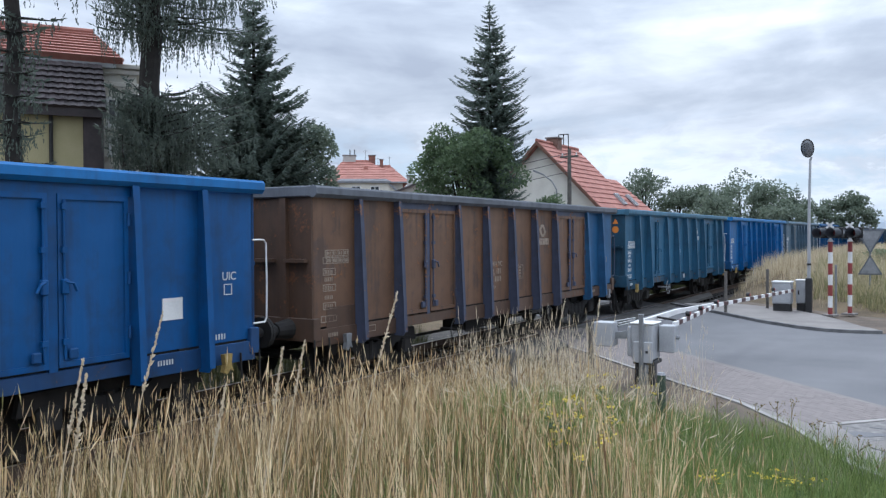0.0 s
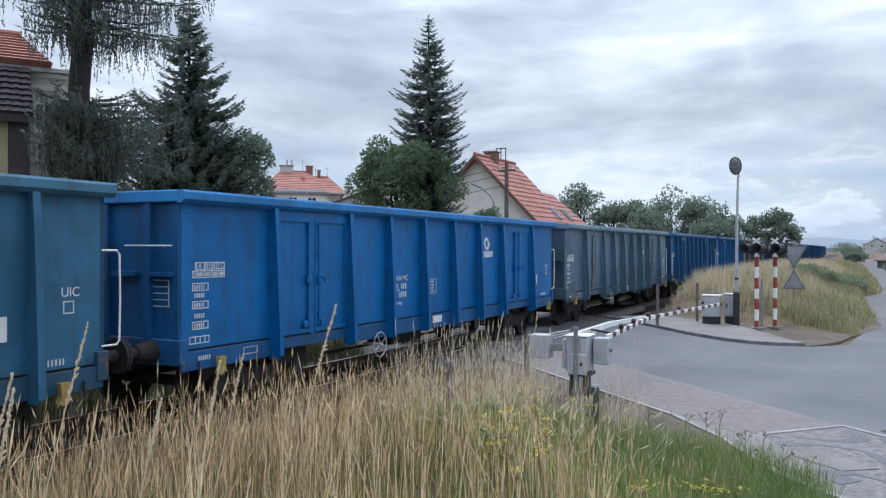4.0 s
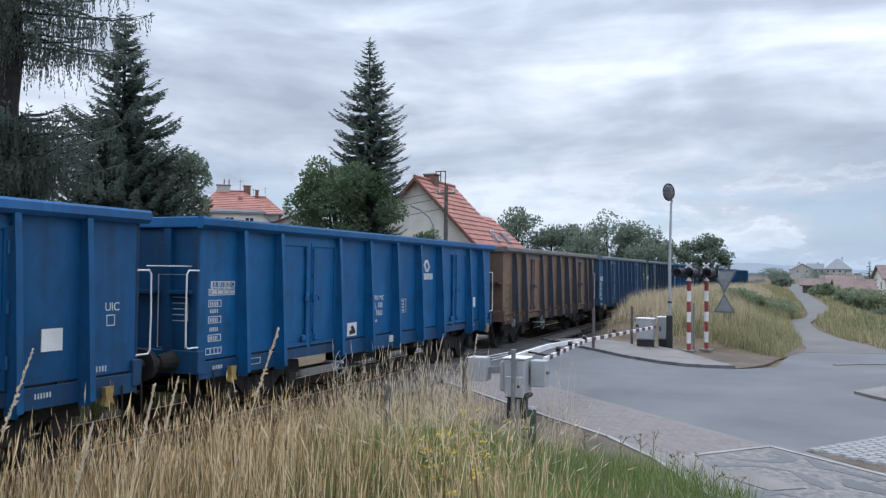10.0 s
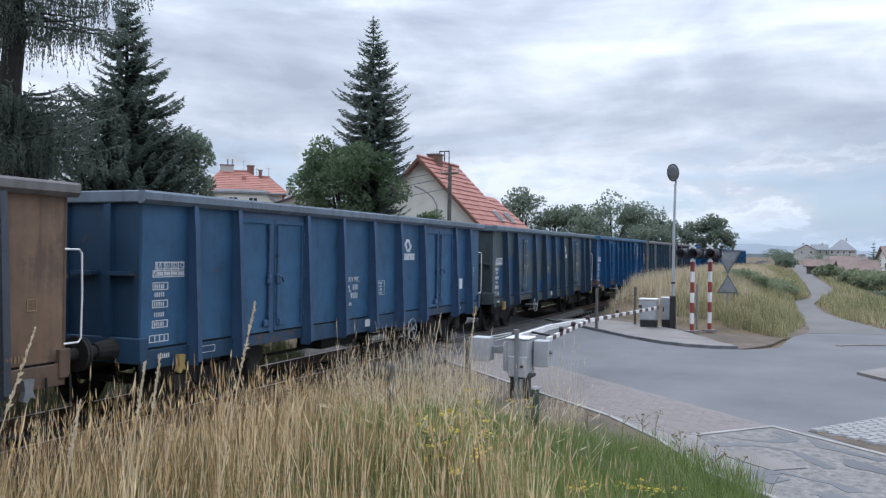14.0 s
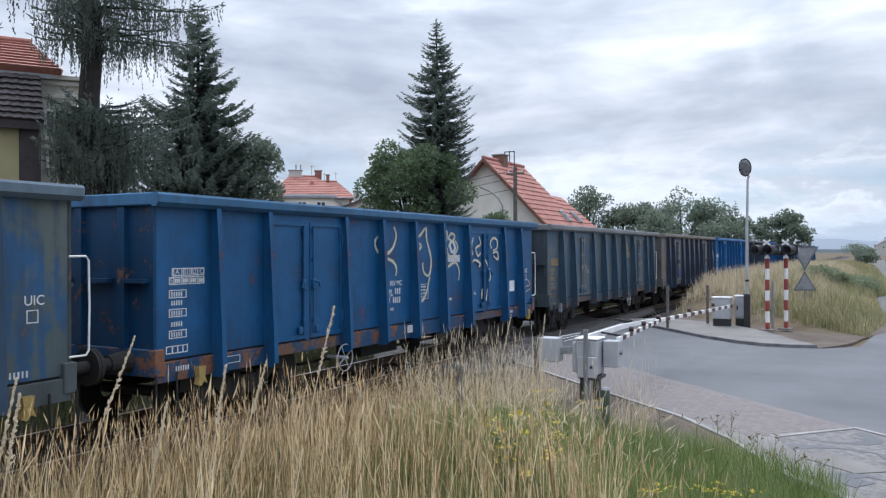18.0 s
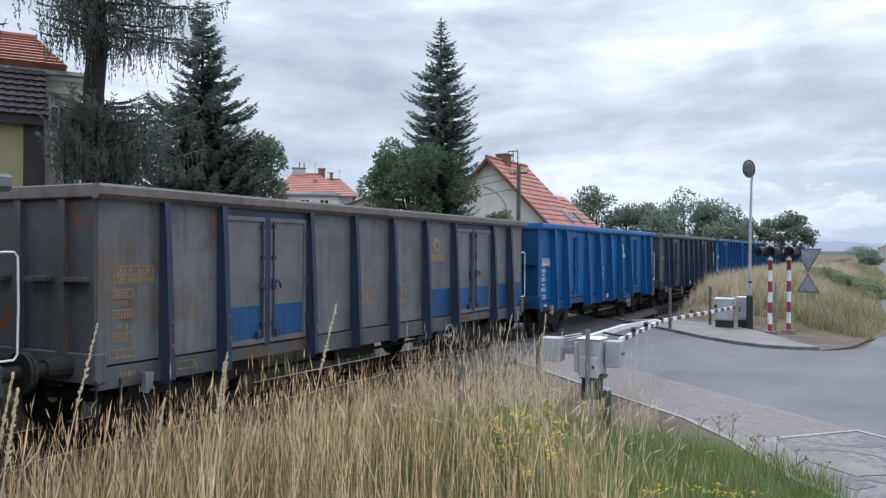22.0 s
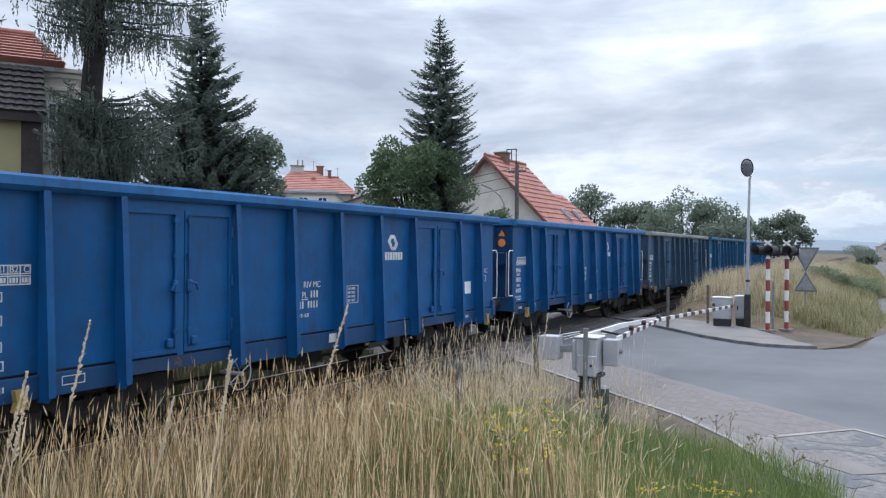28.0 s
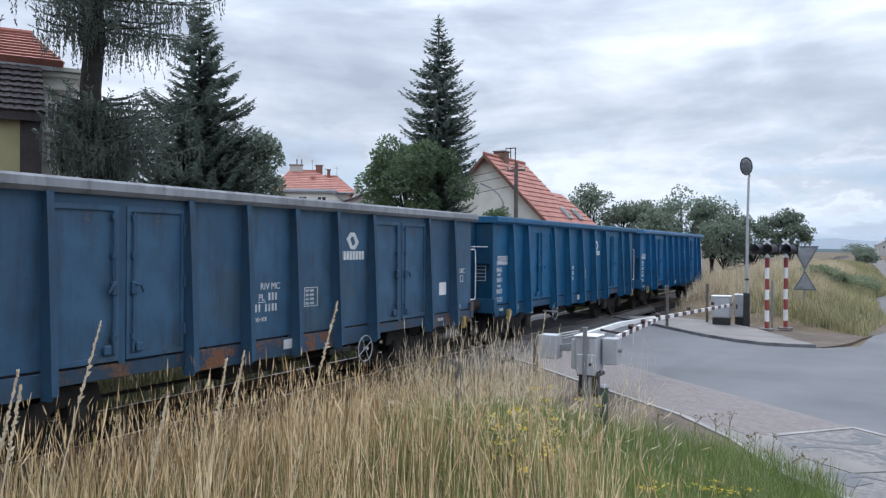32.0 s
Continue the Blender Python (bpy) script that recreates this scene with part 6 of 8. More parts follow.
def near_house():
    g = thing("house", "yellow house with dark tiled skirt roof and red main roof", "house", at=(13.0, 20.15, 0, 0, 0, -32.2))
    part("wall", boxed(-6.0, 1.05, 0.0, 5.0, -0.2, 5.85), YELLOW_PLASTER, g)
    part("dark_corner", boxed(1.05, 1.56, -0.06, 5.0, -0.2, 5.75, bevel=0.02), DARK_TILE, g, "dark brown boarded corner")
    part("downpipe", tube(bmesh.new(), [(0.28, -0.06, 0), (0.28, -0.06, 5.6)], 0.05, 8), BLACK, g)
    # steep dark tiled skirt roof with wavy courses
    roof_plane(g, [(-6.2, -0.32, 5.80), (1.62, -0.32, 5.80), (1.58, 0.55, 7.12), (-6.2, 0.55, 7.12)], DARK_TILE, 8, thick=0.07, ribs=34)
    part("eave_board", boxed(-6.2, 1.6, -0.3, -0.2, 5.58, 5.80), DARK_TILE, g)
    part("skirt_side", loft(bmesh.new(), [[(1.55, -0.25, 5.7), (1.55, 0.6, 7.1), (1.55, 3.0, 7.1), (1.55, 3.0, 5.7)], [(1.6, -0.25, 5.7), (1.6, 0.6, 7.1), (1.6, 3.0, 7.1), (1.6, 3.0, 5.7)]]), DARK_TILE, g)
    # main red roof
    roof_plane(g, [(-7.0, 0.5, 7.3), (2.1, 0.5, 7.3), (1.5, 2.6, 8.42), (-7.0, 2.6, 8.42)], RED_TILE, 9, thick=0.07)
    roof_plane(g, [(2.1, 0.5, 7.3), (2.3, 6.0, 7.3), (1.5, 2.7, 8.42), (1.5, 2.6, 8.42)], RED_TILE, 8)
    part("ridge_cap", tube(bmesh.new(), [(-7, 2.6, 8.47), (1.5, 2.6, 8.47)], 0.09, 8), RED_TILE, g)
    part("roof_vent", boxed(-0.95, -0.7, 1.3, 1.5, 7.74, 7.98), CONCRETE, g)
    part("fascia", boxed(-6.9, 1.95, 0.56, 0.66, 7.08, 7.32), GREY_STEEL, g)
    # pale bay with cornices
    part("bay_wall", boxed(1.62, 2.5, 0.8, 4.0, -0.2, 7.1), PLASTER, g)
    for z, o in ((7.1, 0.16), (6.95, 0.1), (6.6, 0.06), (5.2, 0.06)):
        part("cornice", boxed(1.6, 2.6 + o, 0.8 - o, 4.0, z, z + 0.13, bevel=0.02), PLASTER, g)
    window(g, pose(1.95, 0.79, 4.7), 0.4, 0.6)
    window(g, pose(1.95, 0.79, 5.5), 0.5, 0.8)


near_house()

pole = thing("utility_pole", "dark wooden utility pole with insulators and a lamp bracket", "utility pole", at=(41.55, 17.27, 0))
part("shaft", tube(bmesh.new(), [(0, 0, -0.2), (0, 0, 7.0)], 0.12, 9, [0.14, 0.10]), WOOD, pole)
part("crossarm", boxed(-0.06, 0.06, -0.5, 0.5, 6.55, 6.65), WOOD, pole)
for y in (-0.4, 0.4):
    part("insulator", tube(bmesh.new(), [(0, y, 6.65), (0, y, 6.8)], 0.04, 8), WHITE, pole)
lampb = thing("street_lamp", "old street lamp on a curved bracket by the white house", "street lamp", at=(42.2, 18.3, 0))
part("mast", tube(bmesh.new(), [(0, 0, -0.2), (0, 0, 4.9), (-0.02, 0.25, 5.35), (-0.1, 0.75, 5.75)], 0.05, 8, [0.06, 0.045, 0.04, 0.035]), ZINC, lampb)
part("lamp_head", loft(bmesh.new(), [[(-0.1 + a, 0.7, 5.72 + b) for a, b in ((-0.06, -0.03), (0.06, -0.03), (0.06, 0.05), (-0.06, 0.05))], [(-0.15 + a, 1.3, 5.98 + b) for a, b in ((-0.1, -0.05), (0.1, -0.05), (0.08, 0.06), (-0.08, 0.06))]]), ZINC, lampb)
wires = thing("overhead_cable", "thin dark overhead cables between the houses", "cable")
for z, end in ((7.9, 8.6), (7.5, 7.9), (6.9, 7.0)):
    pts = [(41.55 + (75 - 41.55) * k, 17.3 + (70 - 17.3) * k, z - 1.1 + (end - z) * k - 1.2 * math.sin(math.pi * k)) for k in (i / 14 for i in range(15))]
    part("wire", tube(bmesh.new(), pts, 0.018, 4), BLACK, wires)


# ---------------------------------------------------------------- trees
def unit(v):
    return v / np.maximum(np.linalg.norm(v, axis=-1, keepdims=True), 1e-9)


def leaf_quads(at, along, side, length, width):
    """Pointed leaves: a diamond from its root, as (n, 4, 3)."""
    l, w = np.asarray(length)[:, None], np.asarray(width)[:, None]
    return np.stack([at, at + along * l * 0.45 + side * w, at + along * l, at + along * l * 0.45 - side * w], 1)


def spruce(x, y, h, r, seed, label, clear=0.3, droop=0.35, mat=None, gap=1.0):
    rng = np.random.default_rng(seed)
    g = thing("spruce_tree", label, "tree", at=(x, y, float(ground_z(x, y))))
    part("trunk", tube(bmesh.new(), [(0, 0, -0.2), (0.03, 0.02, h * 0.4), (0, 0, h * 0.98)], 0.2, 9, [h * 0.016, h * 0.011, 0.02]), BARK, g)
    qs, limbs = [], bmesh.new()
    z = clear
    while z < h * 0.985:
        k = z / h
        reach = min(r * (0.8 + 0.2 * (1 - k)), 0.40 * (h - z) * (1 + 0.18 * math.sin(z * 5.1))) + 0.06
        nb = int(5 + (16 if k < 0.5 else 10) * (1 - k))
        for b in range(nb):
            a = rng.uniform(0, 2 * np.pi)
            L = reach * rng.uniform(0.62, 1.08)
            d = np.array([np.cos(a), np.sin(a), 0])
            s = np.array([-d[1], d[0], 0])
            n = max(4, int(L / (0.038 * gap)))
            t = np.linspace(0.12, 1, n)
            rise = 0.28 * k * L
            pts = d * (L * t)[:, None] + np.array([0, 0, 1.0]) * (z + rise * t - droop * L * np.sin(t * 2.2) * (1 - 0.6 * k) + 0.45 * droop * L * t ** 4)[:, None]
            if L > 0.9 and b % 2 == 0:
                tube(limbs, [tuple(pts[0]), tuple(pts[n // 2]), tuple(pts[-1])], 0.02, 4, [0.028, 0.018, 0.006], cap=False)
            for sgn in (-1, 1):
                along = unit(s * sgn * rng.uniform(0.5, 1.0, (n, 1)) + d * rng.uniform(0.3, 0.9, (n, 1)) + np.array([0, 0, -1.0]) * rng.uniform(0.1, 0.65, (n, 1)))
                ln = (0.13 + 0.10 * L * (1 - t)) * rng.uniform(0.5, 1.5, n)
                qs.append(leaf_quads(pts, along, unit(np.cross(along, rng.normal(size=(n, 3)))), ln, 0.016 + 0.09 * ln))
            tip = unit(d + np.array([0, 0, 0.15]) + rng.normal(size=3) * 0.1)[None]
            qs.append(leaf_quads(pts[-1:], tip, s[None], np.array([0.22]), np.array([0.04])))
        z += max(0.17, 0.26 * (1 - k)) * gap * rng.uniform(0.7, 1.3)
    # leader
    top = np.repeat(np.array([[0, 0, h * 0.97]]), 6, 0) + np.array([[0, 0, 0.06]]) * np.arange(6)[:, None]
    al = unit(rng.normal(size=(6, 3)) * 0.5 + np.array([0, 0, 1.0]))
    qs.append(leaf_quads(top, al, unit(np.cross(al, rng.normal(size=(6, 3)))), np.full(6, 0.22), np.full(6, 0.03)))
    tagged(part("branchwork", limbs, BARK, g), kind="stuff")
    quads("crown", np.concatenate(qs), mat or SPRUCE_GREEN, g)
    return g


def hanging_twigs(rng, start, length, thick=0.015, spread=0.45, step=0.05):
    """Feathery twigs: each hangs from its start in a slack line and carries short needled shoots on all sides."""
    count = np.maximum(2, (length / step).astype(int))
    owner = np.repeat(np.arange(len(start)), count)
    rank = np.concatenate([np.arange(c) for c in count])
    t = (rank + rng.uniform(0, 1, len(owner))) / count[owner]
    drift = rng.normal(0, 0.10, (len(start), 3)) * np.array([1, 1, 0])
    at = start[owner] + drift[owner] * (t * length[owner])[:, None] + np.array([0, 0, -1.0]) * (t * length[owner])[:, None]
    side = rng.normal(size=(len(owner), 3)) * np.array([1, 1, 0.4])
    along = unit(unit(side) * spread * rng.uniform(0.3, 1.3, (len(owner), 1)) + np.array([0, 0, -1.0]))
    ln = rng.uniform(0.07, 0.15, len(owner)) * (1.1 - 0.45 * t)
    return leaf_quads(at, along, unit(np.cross(along, rng.normal(size=(len(owner), 3)))), ln, thick * rng.uniform(0.7, 1.3, len(owner)))


def drooping_conifer(x, y, h, seed, label, trunk, tiers, lean=(0.0, 0.0), mat=None, dense=1.0):
    """Tall conifer whose long level limbs carry curtains of thin hanging twigs.
    tiers: (lowest z, highest z, reach, limbs to a level, step, sag, shortest and longest twig)."""
    rng = np.random.default_rng(seed)
    g = thing("drooping_spruce_tree", label, "tree", at=(x, y, float(ground_z(x, y))))
    stem = [(0, 0, -0.2), (0.05, 0, h * 0.2), (-0.03, 0.03, h * 0.38), (0.07, 0.0, h * 0.46), (-0.02, 0.05, h * 0.55), (0.02, 0, h * 0.75), (0, 0, h - 0.3)]
    part("trunk", tube(bmesh.new(), stem, 0.2, 11, [trunk * 1.25, trunk * 1.05, trunk, trunk * 0.97, trunk * 0.86, trunk * 0.5, 0.012]), BARK, g)
    limbs, qs = bmesh.new(), []
    down = np.array([0, 0, -1.0])
    tilt = np.array([lean[0], lean[1], 0.0])
    for z0, z1, reach, whorl, step, sag, short, long in tiers:
        z = z0
        while z < z1:
            k = (z - z0) / max(z1 - z0, 0.1)
            turn = rng.uniform(0, 2 * np.pi)
            for b in range(whorl):
                a = turn + 2 * np.pi * b / whorl + rng.uniform(-0.5, 0.5)
                d = np.array([np.cos(a), np.sin(a), 0])
                s = np.array([-d[1], d[0], 0])
                L = reach * rng.uniform(0.55, 1.08) * (1 + float(d @ tilt)) * min(1.0, 0.10 + 0.20 * (h - z))
                if L < 0.15:
                    continue
                n = max(5, int(L / 0.075 * dense))
                t = np.linspace(0.05, 1, n)
                bend = rng.uniform(-0.25, 0.25) * L
                lift = 0.10 * L * t - sag * L * t ** 1.8 + 0.16 * L * t ** 5
                pts = d * (L * t)[:, None] + s * (bend * t * t)[:, None] - down * (z + lift)[:, None]
                tube(limbs, [tuple(pts[0]), tuple(pts[n // 3]), tuple(pts[2 * n // 3]), tuple(pts[-1])], 0.03, 5, [0.038, 0.024, 0.014, 0.004], cap=False)
                # needled shoots along the limb, turned up at its end
                for sgn in (-1, 1):
                    along = unit(s * sgn * rng.uniform(0.3, 1, (n, 1)) + d * rng.uniform(0.3, 1.0, (n, 1)) - down * (t[:, None] - 0.5) * rng.uniform(0.1, 0.9, (n, 1)))
                    qs.append(leaf_quads(pts, along, unit(np.cross(along, rng.normal(size=(n, 3)))), rng.uniform(0.10, 0.26, n), rng.uniform(0.016, 0.032, n)))
                # side branchlets carry the curtains
                for q in range(2):
                    side = rng.normal(0, 0.24, (n, 1)) * np.minimum(1, 2.0 * (1.05 - t))[:, None] * min(1.0, L)
                    start = pts + s * side + down * np.abs(side) * 0.3
                    ln = rng.uniform(short, long, n) * (0.35 + 0.65 * np.sin(np.pi * np.clip(t, 0.05, 0.9))) * np.where(rng.random(n) < 0.25, 1.35, rng.uniform(0.35, 0.9, n))
                    qs.append(hanging_twigs(rng, start, ln))
            z += step * rng.uniform(0.6, 1.4)
    tagged(part("branchwork", limbs, BARK, g), kind="stuff")
    quads("crown", np.concatenate(qs), mat or LARCH_GREEN, g)
    return g


def broadleaf(x, y, h, rx, ry, seed, label, leaf=0.13, count=9000, mat=None, clear=0.25, name="broadleaf_tree", base=None):
    rng = np.random.default_rng(seed)
    g = thing(name, label, "tree" if "tree" in name else "bush", at=(x, y, float(ground_z(x, y)) if base is None else base))
    cz, rz = h * (clear + (1 - clear) / 2), h * (1 - clear) / 2
    bm = bmesh.new()
    tube(bm, [(0, 0, -0.2), (0.05, 0.03, h * clear), (0, 0, h * 0.6)], 0.1, 8, [h * 0.028, h * 0.022, h * 0.01])
    centres = []
    nc = 46
    for i in range(nc):
        d = unit(rng.normal(size=3))
        if d[2] < -0.55:
            d[2] = -d[2]
        k = rng.uniform(0.45, 1.0) ** 0.6
        p = np.array([d[0] * rx * k, d[1] * ry * k, cz + d[2] * rz * k])
        centres.append((p, rng.uniform(0.20, 0.38) * (rx + ry + rz) / 3))
        if i % 3 == 0:
            tube(bm, [(0, 0, h * clear * rng.uniform(0.7, 1.3)), tuple(p * np.array([0.5, 0.5, 0.85])), tuple(p)], 0.05, 5, [h * 0.012, h * 0.006, 0.01], cap=False)
    part("trunk", bm, BARK, g)
    per = count // nc
    qs = []
    for p, rad in centres:
        d = unit(rng.normal(size=(per, 3)))
        pos = p + d * (rad * rng.uniform(0.35, 1.0, (per, 1)) ** 0.5) * np.array([1, 1, 0.8])
        al = unit(rng.normal(size=(per, 3)) + d * 0.7 + np.array([0, 0, -0.25]))
        qs.append(leaf_quads(pos, al, unit(np.cross(al, rng.normal(size=(per, 3)))), leaf * rng.uniform(0.7, 1.5, per), leaf * rng.uniform(0.25, 0.5, per)))
    quads("crown", np.concatenate(qs), mat or LEAF_GREEN, g)
    return g


drooping_conifer(13.97, 17.0, 16.5, 3, "tall dark conifer with curtains of drooping twigs", 0.25,
                 [(4.5, 6.1, 1.75, 9, 0.19, 0.10, 0.25, 0.85), (7.7, 16.2, 2.35, 8, 0.37, 0.17, 0.3, 0.9)], (0.27, -0.23))
drooping_conifer(9.9, 16.2, 14.0, 5, "tall conifer with a leaning trunk beside the house", 0.16,
                 [(4.0, 7.2, 0.8, 4, 0.4, 0.25, 0.2, 0.6), (8.3, 13.8, 2.4, 7, 0.42, 0.2, 0.3, 0.9)], (0.1, -0.08))
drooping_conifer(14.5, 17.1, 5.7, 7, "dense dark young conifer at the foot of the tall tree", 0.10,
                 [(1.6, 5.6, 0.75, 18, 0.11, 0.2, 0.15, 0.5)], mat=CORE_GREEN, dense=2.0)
drooping_conifer(16.5, 18.7, 6.4, 8, "dark conifer with spreading drooping branches", 0.09,
                 [(2.6, 6.2, 1.3, 4, 0.5, 0.3, 0.25, 0.75)])
drooping_conifer(13.35, 17.3, 5.3, 9, "slim drooping conifer in front of the pale bay window", 0.06,
                 [(1.4, 5.2, 0.6, 6, 0.3, 0.25, 0.15, 0.5)])
spruce(23.7, 22.9, 12.1, 2.9, 11, "dense dark spruce tree beside the houses", 0.4, 0.3, gap=0.8)
spruce(37.08, 19.7, 14.25, 2.1, 12, "tall pointed dark spruce tree with a thin top", 0.5, 0.25)
broadleaf(25.6, 22.4, 7.0, 1.5, 1.5, 21, "rounded green broadleaf tree behind the train", 0.15, 11000, HAZED_GREEN)
broadleaf(35.25, 20.0, 7.8, 2.75, 2.6, 22, "rounded green broadleaf tree in front of the spruce", 0.14, 17000)
broadleaf(39.6, 17.6, 4.6, 1.1, 1.1, 23, "small leafy tree in front of the white house", 0.12, 3500)
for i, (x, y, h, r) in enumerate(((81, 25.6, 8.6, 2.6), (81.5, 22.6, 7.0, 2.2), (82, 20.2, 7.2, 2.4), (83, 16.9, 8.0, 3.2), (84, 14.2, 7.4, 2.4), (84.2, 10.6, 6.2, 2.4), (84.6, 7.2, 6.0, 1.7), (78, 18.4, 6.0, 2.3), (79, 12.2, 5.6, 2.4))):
    broadleaf(x, y, h, r, r, 40 + i, "leafy green tree in the row beyond the railway", 0.24, 3800, HAZED_GREEN, 0.12)
spruce(84, 12.0, 7.4, 1.2, 61, "small pointed conifer in the far tree row", 0.5, 0.2, gap=1.8)


# ---------------------------------------------------------------- grass and weeds
def blades(name, roots, height, lean, width, mat, seed, parent=None, segs=3):
    """Thin bent blades, each one strip; returns the object and the tips with their directions."""
    rng = np.random.default_rng(seed)
    n = len(roots)
    a = rng.uniform(0, 2 * np.pi, n)
    wind = np.array([0.35, 0.2])
    bend = np.stack([np.cos(a), np.sin(a)], -1) * lean[:, None] * rng.uniform(0.2, 1.0, (n, 1)) + wind * lean[:, None] * 0.5
    face = rng.uniform(0, np.pi, n)
    side = np.stack([np.cos(face), np.sin(face), np.zeros(n)], -1)
    verts = np.zeros((n, 2 * segs + 1, 3))
    for i in range(segs + 1):
        t = i / segs
        c = roots + np.concatenate([bend * (t ** 1.8), np.full((n, 1), t)], 1) * height[:, None]
        c[:, 2] -= 0.25 * height * t ** 3 * np.linalg.norm(bend, axis=1)
        if i < segs:
            w = (width * (1 - 0.75 * t))[:, None] * 0.5
            verts[:, 2 * i], verts[:, 2 * i + 1] = c - side * w, c + side * w
        else:
            verts[:, 2 * i] = c
    faces_q = [(2 * i, 2 * i + 1, 2 * i + 3, 2 * i + 2) for i in range(segs - 1)]
    per = 2 * segs + 1
    base = (np.arange(n) * per)[:, None]
    loops_q = (base + np.array(faces_q).ravel()[None]).reshape(n, -1)
    loops_t = base + np.array([[2 * segs - 2, 2 * segs - 1, 2 * segs]])
    loops = np.concatenate([loops_q, loops_t], 1).astype(np.int32).ravel()
    sizes = np.array([4] * (segs - 1) + [3])
    starts = (np.arange(n)[:, None] * sizes.sum() + np.concatenate([[0], np.cumsum(sizes)[:-1]])[None]).astype(np.int32).ravel()
    me = bpy.data.meshes.new(name)
    me.vertices.add(n * per)
    me.vertices.foreach_set("co", verts.astype(np.float32).ravel())
    me.loops.add(len(loops))
    me.loops.foreach_set("vertex_index", loops)
    me.polygons.add(len(starts))
    me.polygons.foreach_set("loop_start", starts)
    me.update(calc_edges=True)
    me.materials.append(mat)
    ob = new(name, me)
    if parent:
        ob.parent = parent
    tip = verts[:, -1]
    way = unit(tip - 0.5 * (verts[:, -3] + verts[:, -2]))
    return ob, tip, way


def seed_heads(name, tips, way, length, width, mat, seed):
    """Slim feathery heads: three crossed diamonds along each tip."""
    rng = np.random.default_rng(seed)
    n = len(tips)
    qs = []
    for k in range(2):
        side = unit(np.cross(way, rng.normal(size=(n, 3))))
        qs.append(leaf_quads(tips - way * length[:, None] * 0.55, way, side, length, width))
    return quads(name, np.concatenate(qs), mat)


def scatter(count, x0, x1, y0, y1, keep, seed, clump=0.0):
    rng = np.random.default_rng(seed)
    x, y = rng.uniform(x0, x1, count), rng.uniform(y0, y1, count)
    if clump:
        cx, cy = rng.uniform(x0, x1, count // 14 + 1), rng.uniform(y0, y1, count // 14 + 1)
        pick = rng.integers(0, len(cx), count)
        mix = rng.random(count) < clump
        x = np.where(mix, cx[pick] + rng.normal(0, 0.07, count), x)
        y = np.where(mix, cy[pick] + rng.normal(0, 0.07, count), y)
    ok = keep(x, y)
    x, y = x[ok], y[ok]
    return np.stack([x, y, ground_z(x, y) - 0.02], -1)


def bare_edge(x, y):
    """True on the strip of bare earth beside the footpath, where little grows."""
    edge = np.interp(y, [1.6, 2.47, 4.02, 6.87], [11.0, 12.15, 13.65, 16.5]) - x
    keep = np.sin(x * 37.0 + 5 * np.sin(y * 23.0)) * np.sin(y * 41.0) > 0.8
    return (y > 1.9) & (edge < 1.15 + 0.3 * np.sin(y * 5.0)) & ~keep


def near_bank(x, y):
    e = x - y
    far = np.hypot(x, y)
    thin = np.maximum(ease(2.6, 6.6, e), 0.9 * ease(2.2, 5.0, e) * ease(5.0, 3.2, y))
    rng = np.random.default_rng(77)
    open_spots = np.sin(x * 9.1 + 2.0 * np.sin(y * 4.3)) * np.sin(y * 8.3 + 1.7 * np.sin(x * 3.9)) + 0.5 * np.sin(x * 21 + y * 17)
    thin = np.maximum(thin, 0.85 * ease(0.15, 0.75, open_spots))
    return (e < 8.9) & ~bare_edge(x, y) & (far > 2.6) & (rng.random(len(x)) > thin * 0.97) & (y < 7.5)


rng = np.random.default_rng(5)


def bank_height(p):
    """Grass is lower towards the track and the footpath, and lies in uneven drifts."""
    x, y = p[:, 0], p[:, 1]
    e = x - y
    drift = 1 + 0.16 * np.sin(x * 2.1 + 1.3 * np.sin(y * 1.7)) * np.sin(y * 2.6 + 0.8 * np.sin(x * 1.1))
    return drift * (1 + 0.16 * ease(3.2, -0.5, e)) * (1 - 0.22 * ease(5.4, 7.2, y)) * (1 - 0.42 * ease(3.0, 6.6, e))


# soft under-growth, then the thin upright stems with their heads
roots = scatter(56000, 0.5, 15.0, 0.9, 7.4, near_bank, 31, 0.7)
tuft = rng.uniform(0.14, 0.52, len(roots)) * bank_height(roots)
grass, _, _ = blades("dry_grass", roots, tuft, rng.uniform(0.15, 0.75, len(roots)), rng.uniform(0.003, 0.0065, len(roots)), DRY_GRASS, 32, segs=4)
tagged(grass, "tufts of dry golden grass on the bank by the railway", "grass", kind="stuff")
roots = scatter(16500, 0.5, 15.0, 0.9, 7.4, near_bank, 131, 0.8)
tall = (0.36 + 0.58 * rng.random(len(roots)) ** 1.5) * bank_height(roots)
grass, tips, way = blades("grass_stems", roots, tall, rng.uniform(0.03, 0.42, len(roots)), rng.uniform(0.0045, 0.0088, len(roots)), GRASS_STEM, 132, segs=4)
tagged(grass, "thin straw-coloured grass stems on the bank", "grass", kind="stuff")
pick = rng.random(len(tips)) < 0.75
heads = seed_heads("grass_seed_heads", tips[pick], way[pick], rng.uniform(0.06, 0.18, pick.sum()), rng.uniform(0.0025, 0.0062, pick.sum()), GRASS_STEM, 33)
tagged(heads, "pale feathery seed heads of the dry grass", "grass", kind="stuff")

